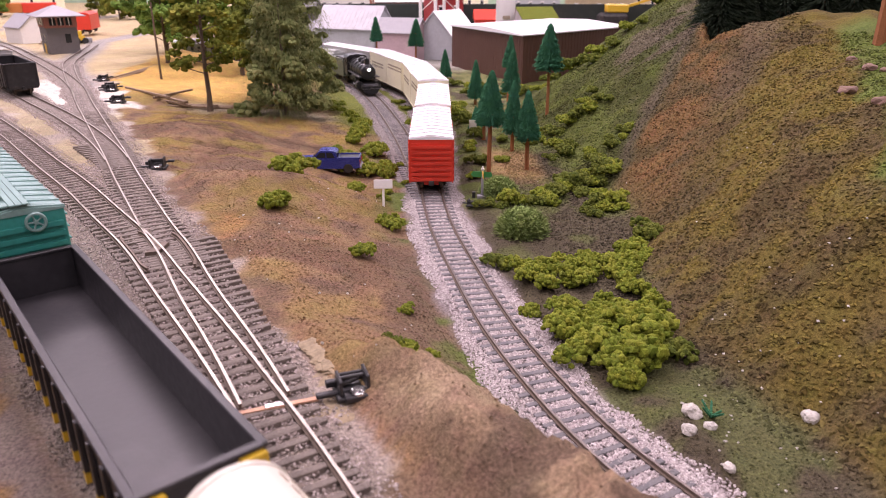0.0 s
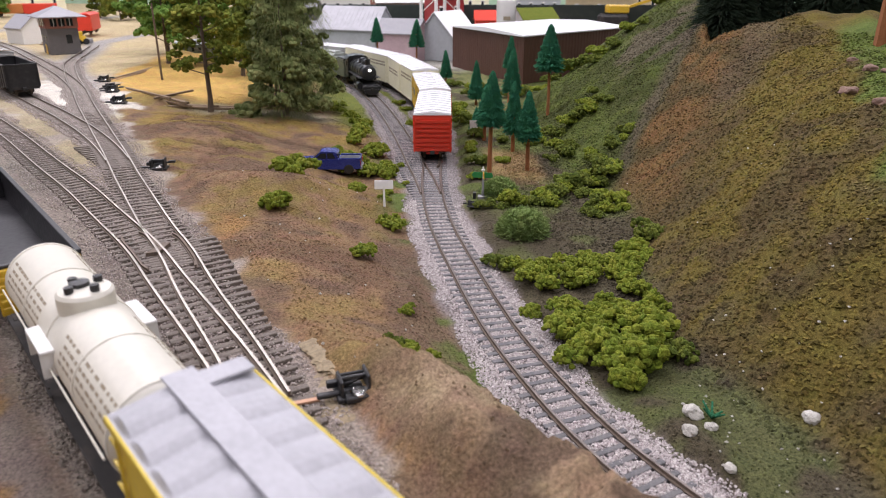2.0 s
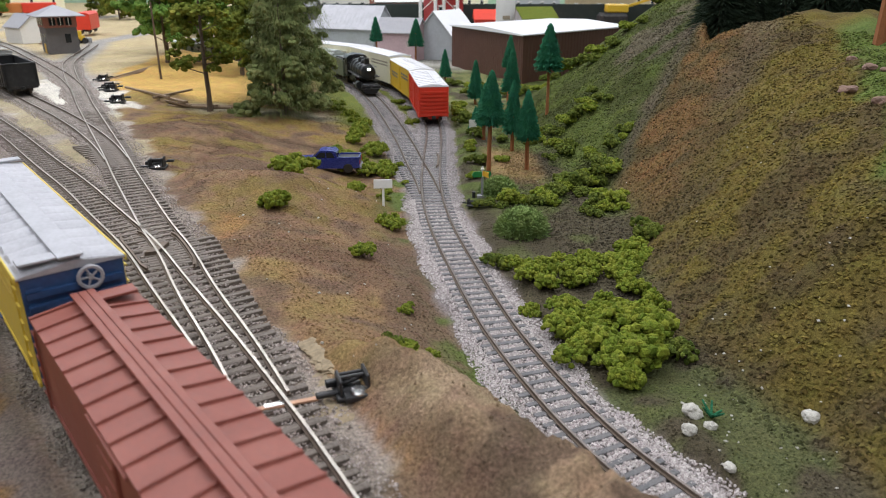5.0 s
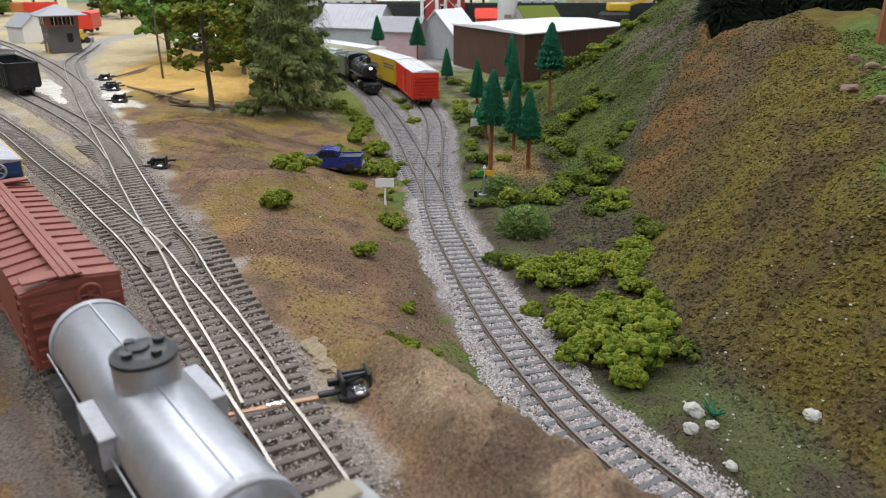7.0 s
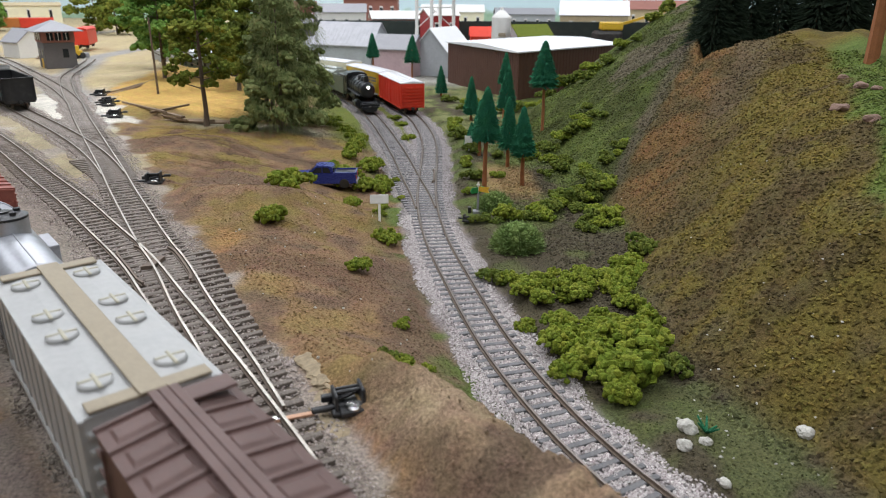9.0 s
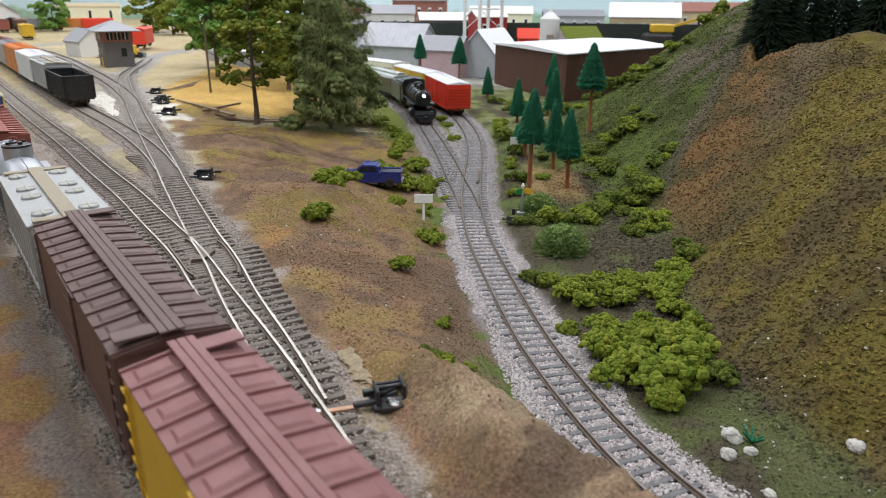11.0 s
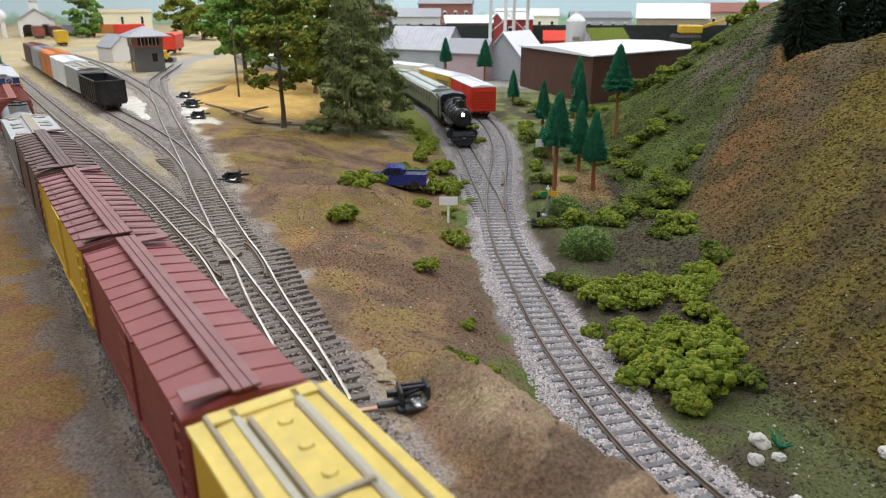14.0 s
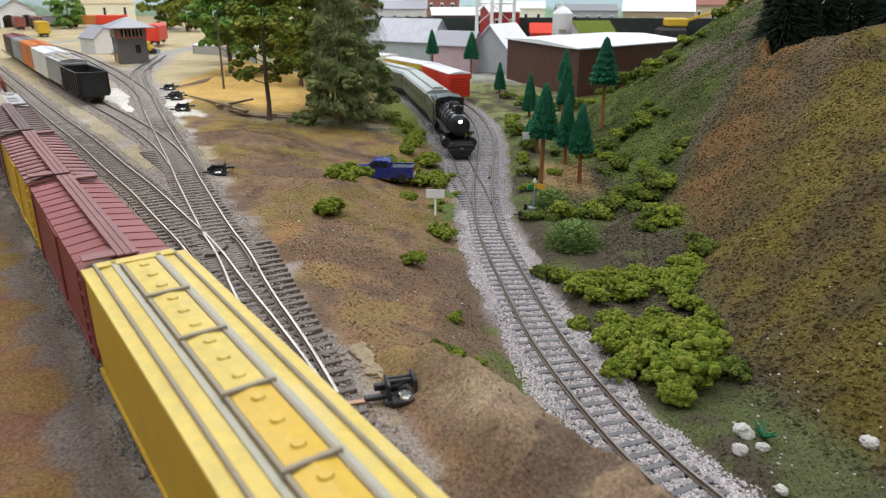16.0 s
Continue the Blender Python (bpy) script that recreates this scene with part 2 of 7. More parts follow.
MAT = dict(
    ground=flock("turf", base="soil", grain=1.3, bump=1.0, spread=0.42),
    tie=paint("dark_tie", (0.17, 0.167, 0.17), 0.85, vary=0.4, size=9, grime=0.3, bump=0.3),
    tie_brown=paint("brown_tie", (0.19, 0.16, 0.135), 0.85, vary=0.4, size=9, grime=0.3, bump=0.3),
    tie_dusty=paint("dusty_tie", (0.27, 0.24, 0.21), 0.9, vary=0.35, size=9, grime=0.3, bump=0.3, dirt=(0.36, 0.31, 0.26)),
    rail=paint("worn_rail", (0.46, 0.42, 0.37), 0.38, 0.85, vary=0.25, size=12, grime=0.35, dirt=(0.2, 0.13, 0.09)),
    rail_dull=paint("dull_rail", (0.20, 0.17, 0.15), 0.42, 0.6, vary=0.25, size=12, grime=0.4, dirt=(0.16, 0.11, 0.08)),
    railside=paint("rusty_rail_side", (0.17, 0.13, 0.10), 0.75, 0.2, vary=0.3, size=8),
    steel=paint("bright_steel", (0.75, 0.74, 0.72), 0.22, 1.0, grime=0.1),
    black=paint("black_plastic", (0.022, 0.022, 0.024), 0.42, vary=0.3, grime=0.2, dirt=(0.09, 0.08, 0.07)),
    loco=paint("sooty_black", (0.026, 0.028, 0.032), 0.34, 0.2, vary=0.35, grime=0.3, dirt=(0.075, 0.07, 0.065)),
    truck=paint("dull_black", (0.03, 0.028, 0.027), 0.75, vary=0.4, grime=0.35, dirt=(0.12, 0.09, 0.07)),
    gondola=paint("gondola_black", (0.03, 0.029, 0.032), 0.4, vary=0.25, size=25, grime=0.4, dirt=(0.075, 0.07, 0.072)),
    yellow=paint("warm_yellow", (0.66, 0.42, 0.025), 0.45, vary=0.12, size=20, grime=0.2, dirt=(0.42, 0.27, 0.05)),
    lemon=paint("lemon_yellow", (0.70, 0.53, 0.07), 0.45, vary=0.12, size=20, grime=0.25, dirt=(0.5, 0.36, 0.1)),
    paleyellow=paint("faded_yellow", (0.68, 0.51, 0.10), 0.5, vary=0.14, size=34, grime=0.7, dirt=(0.60, 0.51, 0.30)),
    cream=paint("tank_cream", (0.76, 0.73, 0.63), 0.4, vary=0.06, size=25, grime=0.1, dirt=(0.55, 0.5, 0.4)),
    creamcar=paint("car_cream", (0.83, 0.79, 0.58), 0.5, vary=0.08, size=25, grime=0.1, dirt=(0.6, 0.55, 0.4)),
    silver=paint("silver_roof", (0.45, 0.45, 0.48), 0.55, 0.1, vary=0.14, size=14, grime=0.2, dirt=(0.5, 0.5, 0.52)),
    tanksilver=paint("tank_silver", (0.46, 0.47, 0.50), 0.38, 0.55, vary=0.12, size=18, grime=0.15, dirt=(0.35, 0.36, 0.4)),
    greyroof=paint("grey_roof", (0.31, 0.31, 0.33), 0.55, 0.1, vary=0.12, size=16),
    navy=paint("navy_blue", (0.032, 0.085, 0.21), 0.34, vary=0.2, size=16, grime=0.15),
    oxide=paint("oxide_red", (0.27, 0.075, 0.052), 0.55, vary=0.15, size=18, grime=0.25, dirt=(0.36, 0.17, 0.13)),
    redbrown=paint("red_brown", (0.245, 0.05, 0.046), 0.5, vary=0.14, size=18, grime=0.25, dirt=(0.31, 0.12, 0.105)),
    brown=paint("dark_brown", (0.115, 0.062, 0.052), 0.55, vary=0.16, size=18, grime=0.25, dirt=(0.18, 0.12, 0.11)),
    maroonroof=paint("maroon_roof", (0.23, 0.09, 0.085), 0.55, vary=0.14, size=14, grime=0.3, dirt=(0.32, 0.18, 0.17)),
    hopper=paint("hopper_grey", (0.41, 0.41, 0.40), 0.5, vary=0.1, size=22, grime=0.25, dirt=(0.38, 0.36, 0.32)),
    strap=paint("cream_strap", (0.45, 0.42, 0.32), 0.6, vary=0.12, size=12),
    khaki=paint("khaki", (0.33, 0.275, 0.19), 0.6, vary=0.12, size=12),
    teal=paint("teal_green", (0.012, 0.28, 0.235), 0.4, vary=0.14, size=20, grime=0.15, dirt=(0.05, 0.22, 0.2)),
    tealroof=paint("pale_teal_roof", (0.20, 0.36, 0.33), 0.45, vary=0.12, size=16, grime=0.2, dirt=(0.3, 0.42, 0.4)),
    red=paint("bright_red", (0.72, 0.05, 0.022), 0.45, vary=0.08, size=16, grime=0.12, dirt=(0.5, 0.06, 0.03)),
    whiteroof=paint("white_roof", (0.80, 0.80, 0.82), 0.45, vary=0.06, size=30, grime=0.12, dirt=(0.6, 0.6, 0.62)),
    white=paint("white_paint", (0.78, 0.77, 0.74), 0.5, vary=0.07, size=20, grime=0.12, dirt=(0.5, 0.48, 0.43)),
    orange=paint("orange_paint", (0.68, 0.24, 0.06), 0.5, vary=0.1, size=20, grime=0.2),
    olive=paint("coach_green", (0.12, 0.145, 0.115), 0.45, vary=0.14, size=16, grime=0.25, dirt=(0.2, 0.2, 0.17)),
    coachroof=paint("coach_roof", (0.40, 0.43, 0.41), 0.5, vary=0.12, size=16),
    glass=paint("dark_window", (0.02, 0.025, 0.03), 0.08, vary=0.1, bump=0.0, grime=0.0),
    blue=paint("metallic_blue", (0.028, 0.045, 0.26), 0.28, 0.25, vary=0.12, size=10, grime=0.1),
    brownwall=paint("brown_metal_wall", (0.105, 0.048, 0.034), 0.55, vary=0.08, size=40, grime=0.1, dirt=(0.14, 0.075, 0.055)),
    greywall=paint("grey_siding", (0.40, 0.42, 0.44), 0.6, vary=0.1, size=40),
    pinkwall=paint("pink_siding", (0.50, 0.36, 0.38), 0.6, vary=0.1, size=30),
    brickwall=paint("dull_brick", (0.30, 0.12, 0.09), 0.75, vary=0.2, size=20),
    tan=paint("tan_wall", (0.55, 0.44, 0.27), 0.65, vary=0.12, size=40),
    towergrey=paint("tower_grey", (0.135, 0.125, 0.125), 0.75, vary=0.18, size=22),
    darkfence=paint("dark_green_wall", (0.018, 0.03, 0.026), 0.7, vary=0.25, size=40),
    darkred=paint("dark_red_wall", (0.33, 0.03, 0.03), 0.6, vary=0.12, size=30),
    wood=paint("weathered_wood", (0.27, 0.19, 0.12), 0.8, vary=0.3, size=8, bump=0.4),
    trunk=paint("orange_trunk", (0.33, 0.125, 0.045), 0.8, vary=0.22, size=9, bump=0.4),
    bark=paint("grey_bark", (0.15, 0.11, 0.08), 0.9, vary=0.3, size=8, bump=0.5),
    rock=paint("white_plaster_rock", (0.56, 0.54, 0.49), 0.9, vary=0.22, size=4, grime=0.5, bump=0.5, dirt=(0.45, 0.42, 0.36)),
    pinkstone=paint("pinkish_stone", (0.24, 0.15, 0.115), 0.9, vary=0.25, size=5, grime=0.4, bump=0.5),
    copper=paint("coppery_throw_bar", (0.52, 0.30, 0.19), 0.5, 0.3, vary=0.2, size=8),
    signgreen=paint("target_green", (0.02, 0.25, 0.07), 0.5, vary=0.08),
    signyellow=paint("target_yellow", (0.75, 0.42, 0.03), 0.5, vary=0.08),
    road=paint("grey_road", (0.17, 0.175, 0.19), 0.8, vary=0.15, size=50),
    plaster=paint("bare_plaster", (0.31, 0.245, 0.155), 0.9, vary=0.35, size=14, bump=0.5, grime=0.5, dirt=(0.28, 0.22, 0.14)),
    headlight=glow("lit_headlight", (1.0, 0.93, 0.75), 14.0),
    ballast_main=flock("pale_ballast", stops=((0.22, 0.195, 0.19), (0.58, 0.53, 0.515), (0.36, 0.315, 0.305), (0.70, 0.66, 0.64), (0.45, 0.385, 0.375)), grain=1.5, spread=0.15, bump=0.3, rough=0.85),
    ballast_yard=flock("brown_grey_ballast", stops=((0.22, 0.185, 0.165), (0.45, 0.395, 0.36), (0.31, 0.26, 0.23), (0.58, 0.52, 0.48), (0.36, 0.3, 0.26)), grain=1.5, spread=0.15, bump=0.3),
    ballast_near=flock("dark_ballast", stops=((0.13, 0.105, 0.09), (0.29, 0.25, 0.21), (0.19, 0.16, 0.135), (0.40, 0.35, 0.305), (0.23, 0.19, 0.155)), grain=1.5, spread=0.15, bump=0.3),
    # darker, greyer stops for the stones past y 520
    ballast_far=flock("mid_grey_ballast", stops=((0.18, 0.16, 0.155), (0.42, 0.385, 0.375), (0.28, 0.25, 0.245), (0.52, 0.48, 0.47), (0.33, 0.29, 0.285)), grain=1.5, spread=0.15, bump=0.3),
    tuft=flock("hill_turf", base="soil", grain=1.4, bump=0.3, spread=0.12),
    bush=flock("moss_green", stops=((0.10, 0.14, 0.015), (0.17, 0.21, 0.022), (0.13, 0.175, 0.02), (0.22, 0.25, 0.03), (0.155, 0.19, 0.03)), grain=0.9, spread=0.3),
    bush_dark=flock("shaded_moss", stops=((0.065, 0.09, 0.016), (0.105, 0.135, 0.022), (0.135, 0.16, 0.026)), grain=0.9, spread=0.3),
    ball=flock("fine_green_fibre", stops=((0.2, 0.28, 0.085), (0.25, 0.34, 0.115)), grain=0.7, spread=0.3),
    conifer=flock("bottle_green_bristle", stops=((0.016, 0.1, 0.048), (0.036, 0.185, 0.092), (0.023, 0.14, 0.07)), grain=0.8, spread=0.35),
    darkfir=flock("black_green_needles", stops=((0.012, 0.02, 0.012), (0.025, 0.038, 0.02), (0.016, 0.028, 0.018)), grain=0.8, spread=0.3),
    leaf=flock("olive_foliage", stops=((0.09, 0.125, 0.02), (0.19, 0.22, 0.035), (0.13, 0.165, 0.026), (0.28, 0.285, 0.05)), grain=0.9, spread=0.3),
    leaf_light=flock("fresh_foliage", stops=((0.09, 0.18, 0.03), (0.18, 0.3, 0.065), (0.125, 0.235, 0.045)), grain=0.9, spread=0.3),
    feather=flock("feathery_grey_green", stops=((0.11, 0.145, 0.05), (0.2, 0.235, 0.085), (0.15, 0.185, 0.065), (0.26, 0.275, 0.11)), grain=0.9, spread=0.25),
)

# ---- plan: track centre lines in mm, with the height of the rail tops ----
Z_MAIN, Z_YARD, Z_NEAR = 0.0, 32.0, 22.0


class Line:
    def __init__(self, pts, z):
        p = np.array(pts, float)
        for _ in range(3):
            q = [p[0]]
            for a, b in zip(p[:-1], p[1:]):
                q += [0.75 * a + 0.25 * b, 0.25 * a + 0.75 * b]
            p = np.array(q + [p[-1]])
        self.p, self.z = p, z
        self.s = np.r_[0, np.cumsum(np.hypot(*np.diff(p, axis=0).T))]

    def at(self, s):
        i = int(np.clip(np.searchsorted(self.s, s) - 1, 0, len(self.p) - 2))
        d = (self.p[i + 1] - self.p[i]) / (self.s[i + 1] - self.s[i])
        return self.p[i] + d * (s - self.s[i]), d

    def off(self, k):
        """Points of a line set k mm to the right."""
        d = np.gradient(self.p, axis=0)
        d /= np.hypot(*d.T)[:, None]
        return self.p + np.c_[d[:, 1], -d[:, 0]] * k


NEAR = Line([(230, -180), (150, -95), (70, -10), (18, 49), (-34.3, 110.4), (-146.8, 244.7), (-339, 474.5), (-511, 683), (-634, 839), (-1010, 1310), (-1700, 2150)], Z_NEAR)
MAIN_R = Line([(150, 95), (105, 150), (73, 200), (57.5, 231), (46, 262), (36, 293), (26, 330), (8.5, 422), (1, 466), (-3.5, 505), (-6.5, 534), (-10, 600), (-9, 700), (-8, 800), (-13, 880), (-27, 980), (-48, 1075), (-80, 1165), (-127, 1265), (-193, 1355), (-280, 1440), (-420, 1530), (-600, 1600)], Z_MAIN)
MAIN_L = Line([(-6.5, 534), (-15, 600), (-23, 643), (-36, 727), (-52, 816), (-70, 907), (-89, 995), (-116, 1100), (-150, 1205), (-205, 1310), (-280, 1395), (-400, 1480), (-580, 1560)], Z_MAIN)
YARD_B = Line([(10, 95), (-20, 132), (-46, 176), (-64, 204), (-92, 247), (-128, 299), (-160, 348), (-205, 404), (-250, 462), (-304, 524), (-392, 631), (-490, 742), (-610, 882), (-985, 1325), (-1500, 1930)], Z_YARD)
YARD_A = Line([(-46, 176), (-63, 208), (-84, 245), (-112, 290), (-139, 340), (-162, 375), (-194, 430), (-230, 492), (-245, 519), (-268, 560), (-303, 620), (-352, 705), (-410, 805), (-462, 900), (-520, 1000), (-590, 1130), (-640, 1230), (-700, 1420), (-780, 1650)], Z_YARD)
YARD_D = Line([(-245, 519), (-281, 578), (-322, 636), (-364, 690), (-420, 757), (-471, 814), (-640, 1010), (-900, 1320), (-1300, 1800)], Z_YARD)
YARD_E = Line([(-410, 805), (-455, 890), (-530, 1010), (-611, 1125), (-752, 1315), (-926, 1541), (-1250, 1900)], Z_YARD)


def lattice(n, seed):
    return np.random.RandomState(seed).rand(n, n)


LAT = [lattice(256, 7 + i) for i in range(4)]


def fuzz(x, y, size, octaves=3, which=0):
    """Smooth noise about 0, x and y in mm."""
    tot, amp, out = 0.0, 1.0, np.zeros(np.broadcast(x, y).shape)
    for o in range(octaves):
        u, w = np.asarray(x) / size * 2 ** o + 31.7 * o, np.asarray(y) / size * 2 ** o + 17.3 * o
        i, j = np.floor(u).astype(int), np.floor(w).astype(int)
        a, b = u - i, w - j
        a, b = a * a * (3 - 2 * a), b * b * (3 - 2 * b)
        T = LAT[(which + o) % 4]
        g = lambda p, q: T[p % 256, q % 256]
        out = out + amp * ((g(i, j) * (1 - a) + g(i + 1, j) * a) * (1 - b) + (g(i, j + 1) * (1 - a) + g(i + 1, j + 1) * a) * b - 0.5)
        tot, amp = tot + amp, amp * 0.5
    return out / tot * 2


def ramp(x, a, b):
    t = np.clip((x - a) / (b - a), 0, 1)
    return t * t * (3 - 2 * t)


def along(line, y):
    return np.interp(y, line.p[:, 1], line.p[:, 0])


EDGE_Y = [0, 100, 155, 200, 283, 340, 437, 529, 600, 685, 800, 911, 1100, 1400, 2000]
EDGE_X = [60, 12, -6, -32, -78, -112, -167, -218, -256, -308, -372, -433, -500, -540, -600]
TOE_Y = [0, 150, 230, 300, 400, 500, 600, 700, 900, 1000, 1100, 1300]
TOE_X = [175, 145, 134, 106, 116, 132, 128, 120, 111, 109, 120, 180]


def mask_line(x, y, line):
    return np.abs(x - along(line, y))


def gouge(x, y):
    """Eroded scars in the bare bank below the trees."""
    n = np.abs(fuzz(x * 0.55 + 40, y * 1.5, 46, 3, 2))
    return (1 - ramp(n, 0.015, 0.11)) * ramp(y, 560, 620) * (1 - ramp(y, 770, 810)) * ramp(fuzz(x, y, 75, 2, 1) + 0.1, -0.05, 0.2)


def height(x, y):
    """The ground, in mm."""
    x, y = np.asarray(x, float), np.asarray(y, float)
    u = (x + 36) * 0.766 + (y - 109) * 0.643
    yard = Z_NEAR - 4.2 + (Z_YARD - Z_NEAR) * ramp(u, 17, 27) - 5 * ramp(-u, 40, 120)
    lo = np.where(y > 534, np.minimum(along(MAIN_R, y), along(MAIN_L, y)), along(MAIN_R, y)) - 23
    hi = np.where(y > 534, np.maximum(along(MAIN_R, y), along(MAIN_L, y)), along(MAIN_R, y)) + 23
    ye = np.interp(y, EDGE_Y, EDGE_X)
    t = np.clip((lo - x) / np.maximum(lo - ye, 8), 0, 1)
    t2 = t ** 0.75
    s = t2 * t2 * (3 - 2 * t2)
    between = ramp(t, 0.02, 0.15) * ramp(1 - t, 0.02, 0.12)
    z = -4.2 + (yard + 4.2) * s
    z = z + between * (7 * fuzz(x, y, 90, 3) + 3.0 * fuzz(x, y, 28, 3, 1))
    z = z - 3.0 * gouge(x, y) * between
    z = z + 13 * np.exp(-((x + 92) / 44) ** 2 - ((y - 505) / 30) ** 2) * between
    z = z + 7 * np.exp(-((x + 150) / 60) ** 2 - ((y - 500) / 45) ** 2) * between
    z = z - 7 * np.exp(-((x + 85) / 50) ** 2 - ((y - 608) / 34) ** 2) * between
    z = z + 5 * np.exp(-((x + 230) / 60) ** 2 - ((y - 690) / 40) ** 2) * between
    # the bluff beside the camera, falling away to the main line
    e = (x - 13) * 0.804 + (y - 190) * 0.595
    keep = ramp(-e, -26, 3) * ramp(-y, -262, -205) * ramp(x, ye + 2, ye + 26)
    z = z + (43 - z) * keep + keep * (10 * fuzz(x * 0.9 + y * 0.4, y - x * 0.3, 34, 3, 2) + 5.5 * fuzz(x + y * 0.5, (y - x) * 1.7, 11, 3, 1))
    # the hill
    d = x - np.interp(y, TOE_Y, TOE_X) + 7 * fuzz(x, y, 80, 2, 3)
    top = np.interp(y, [0, 200, 400, 600, 700, 900, 1000], [70, 92, 120, 133, 140, 172, 190])
    end = 1 - ramp(y, 985, 1120)
    r = np.clip(d, 0, None)
    rise = 0.86 * (np.sqrt(r * r + 16 ** 2) - 16)
    hill = rise / (1 + (rise / top) ** 6) ** (1 / 6) + np.clip(d - 190, 0, 400) * 0.05
    hill = hill * end + ramp(d, 15, 70) * end * (6 * fuzz(x, y, 70, 3, 1) + 3.5 * fuzz(x * 0.35, y, 20, 3, 2)) + ramp(d, 0, 20) * end * 1.1 * fuzz(x, y, 7, 2, 2)
    sb = (x - 147) * 0.838 - (y - 564) * 0.546
    hill = hill + end * ramp(d, 12, 60) * (5 * ramp(sb, -14, 6) * ramp(-sb, -70, -10) - 6 * np.exp(-((sb + 24) / 14) ** 2))
    hill = hill + end * ramp(d, 18, 60) * ramp(sb, -4, 12) * 3.2 * fuzz(x * 0.838 - y * 0.546, (x * 0.546 + y * 0.838) * 0.12, 13, 2, 3)
    dip = ramp(x - 0.362 * y, -4, 10) * ramp(y + 0.28 * (x - 270), 700, 728)
    hill = hill - dip * np.maximum(0, hill - 100 - 0.12 * np.clip(x - 280, 0, 200))
    verge = ramp(x, hi, hi + 12)
    z = np.where(x > hi - 2, -4.2 + verge * (3.0 + 4 * fuzz(x, y, 45, 3, 2)) + hill, z)
    rough = np.where(u < -18, 1.6, 0.7) * fuzz(x, y, 14, 2, 3)
    onbed = (mask_line(x, y, MAIN_R) < 17) | (mask_line(x, y, YARD_B) < 22) | (mask_line(x, y, YARD_D) < 22) | (np.abs(u) < 17)
    z = z + np.where(onbed, 0, rough) + fuzz(x, y, 5, 2, 1) * np.where(onbed, 0.3, 0.6)
    return z


def gz(x, y):
    return float(height(np.array([x]), np.array([y]))[0])


def soil(x, y, z):
    """Colours of the scattered turf."""
    def c(*v):
        return np.array(v, float)
    n1, n2, n3 = fuzz(x, y, 60, 4), fuzz(x + 500, y, 22, 3, 1), fuzz(x, y + 900, 130, 3, 2)
    u = (x + 36) * 0.766 + (y - 109) * 0.643
    hi = np.where(y > 534, np.maximum(along(MAIN_R, y), along(MAIN_L, y)), along(MAIN_R, y))
    lo = np.where(y > 534, np.minimum(along(MAIN_R, y), along(MAIN_L, y)), along(MAIN_R, y))
    col = np.zeros(x.shape + (3,)) + c(0.24, 0.15, 0.088)

    def lay(colour, amount):
        nonlocal col
        a = np.clip(amount, 0, 1)[..., None]
        col = col * (1 - a) + c(*colour) * a
    # between the yard and the main line
    lay((0.255, 0.18, 0.055), ramp(n1 + 0.5 * n2, 0.0, 0.55) * 0.55)
    lay((0.17, 0.105, 0.065), ramp(-n1 + 0.4 * n2, 0.1, 0.4))
    lay((0.35, 0.18, 0.08), ramp(n3 + 0.5 * n2, 0.2, 0.45) * 0.8)
    lay((0.20, 0.155, 0.045), ramp(y, 330, 480) * ramp(n2 + n3, -0.05, 0.35) * 0.75)
    lay((0.16, 0.11, 0.075), ramp(-n2 - n3, 0.15, 0.4) * 0.7)
    lay((0.27, 0.185, 0.055), ramp(y, 690, 740) * (1 - ramp(y, 800, 830)) * ramp(n2 + 0.3, 0, 0.4) * 0.7)
    # the scars that height() sinks are darkened here by the same mask
    lay((0.085, 0.055, 0.038), gouge(x, y) * 0.8)
    lay((0.12, 0.10, 0.065), ramp(x, lo - 62, lo - 28) * 0.75 * ramp(n2 + 0.3, 0, 0.5))
    lay((0.085, 0.135, 0.025), ramp(x, lo - 50, lo - 25) * ramp(n1 + n2, 0.05, 0.3) * 0.8)
    e = (x - 13) * 0.804 + (y - 190) * 0.595
    crag = ramp(-e, -26, -6) * ramp(-y, -235, -200) * ramp(x, np.interp(y, EDGE_Y, EDGE_X) + 4, np.interp(y, EDGE_Y, EDGE_X) + 22)
    lay((0.30, 0.21, 0.13), crag * 0.9)
    # shade of the bluff's lumps painted as dark patches, with lighter ones between
    lay((0.105, 0.072, 0.05), crag * ramp(n2 + 0.4 * n1, 0.08, 0.3) * 0.85)
    lay((0.38, 0.28, 0.18), crag * ramp(-n2, 0.1, 0.35) * 0.7)
    # sand and bare ground by the trees
    lay((0.52, 0.33, 0.10), ramp(y, 860, 930) * ramp(x, -620, -480) * ramp(-x, 240, 300))
    lay((0.40, 0.37, 0.28), ramp(y, 790, 840) * ramp(-y, -905, -850) * ramp(x, -330, -260) * ramp(-x, 110, 150) * 0.9)
    lay((0.14, 0.16, 0.035), ramp(y, 760, 840) * ramp(x, lo - 90, lo - 50))
    # ballast grounds of the yard
    ye = np.interp(y, EDGE_Y, EDGE_X)
    bed = ramp(-(x - ye) + 16 * n2, -2, 5)
    lay((0.30, 0.255, 0.215), bed * ramp(y + 300 * n2, -200, 100))
    lay((0.42, 0.37, 0.32), bed * ramp(y, 560, 760) * 0.7)
    lay((0.36, 0.30, 0.17), bed * ramp(u, 60, 85) * ramp(y, 440, 520) * ramp(n1 + 0.25, 0.0, 0.3) * 0.7)
    lay((0.66, 0.62, 0.54), bed * ramp(y, 720, 800) * ramp(x, -560, -520) * ramp(u, 110, 150) * ramp(n2 + 0.4, 0, 0.3) * (1 - ramp(y, 860, 1000)))
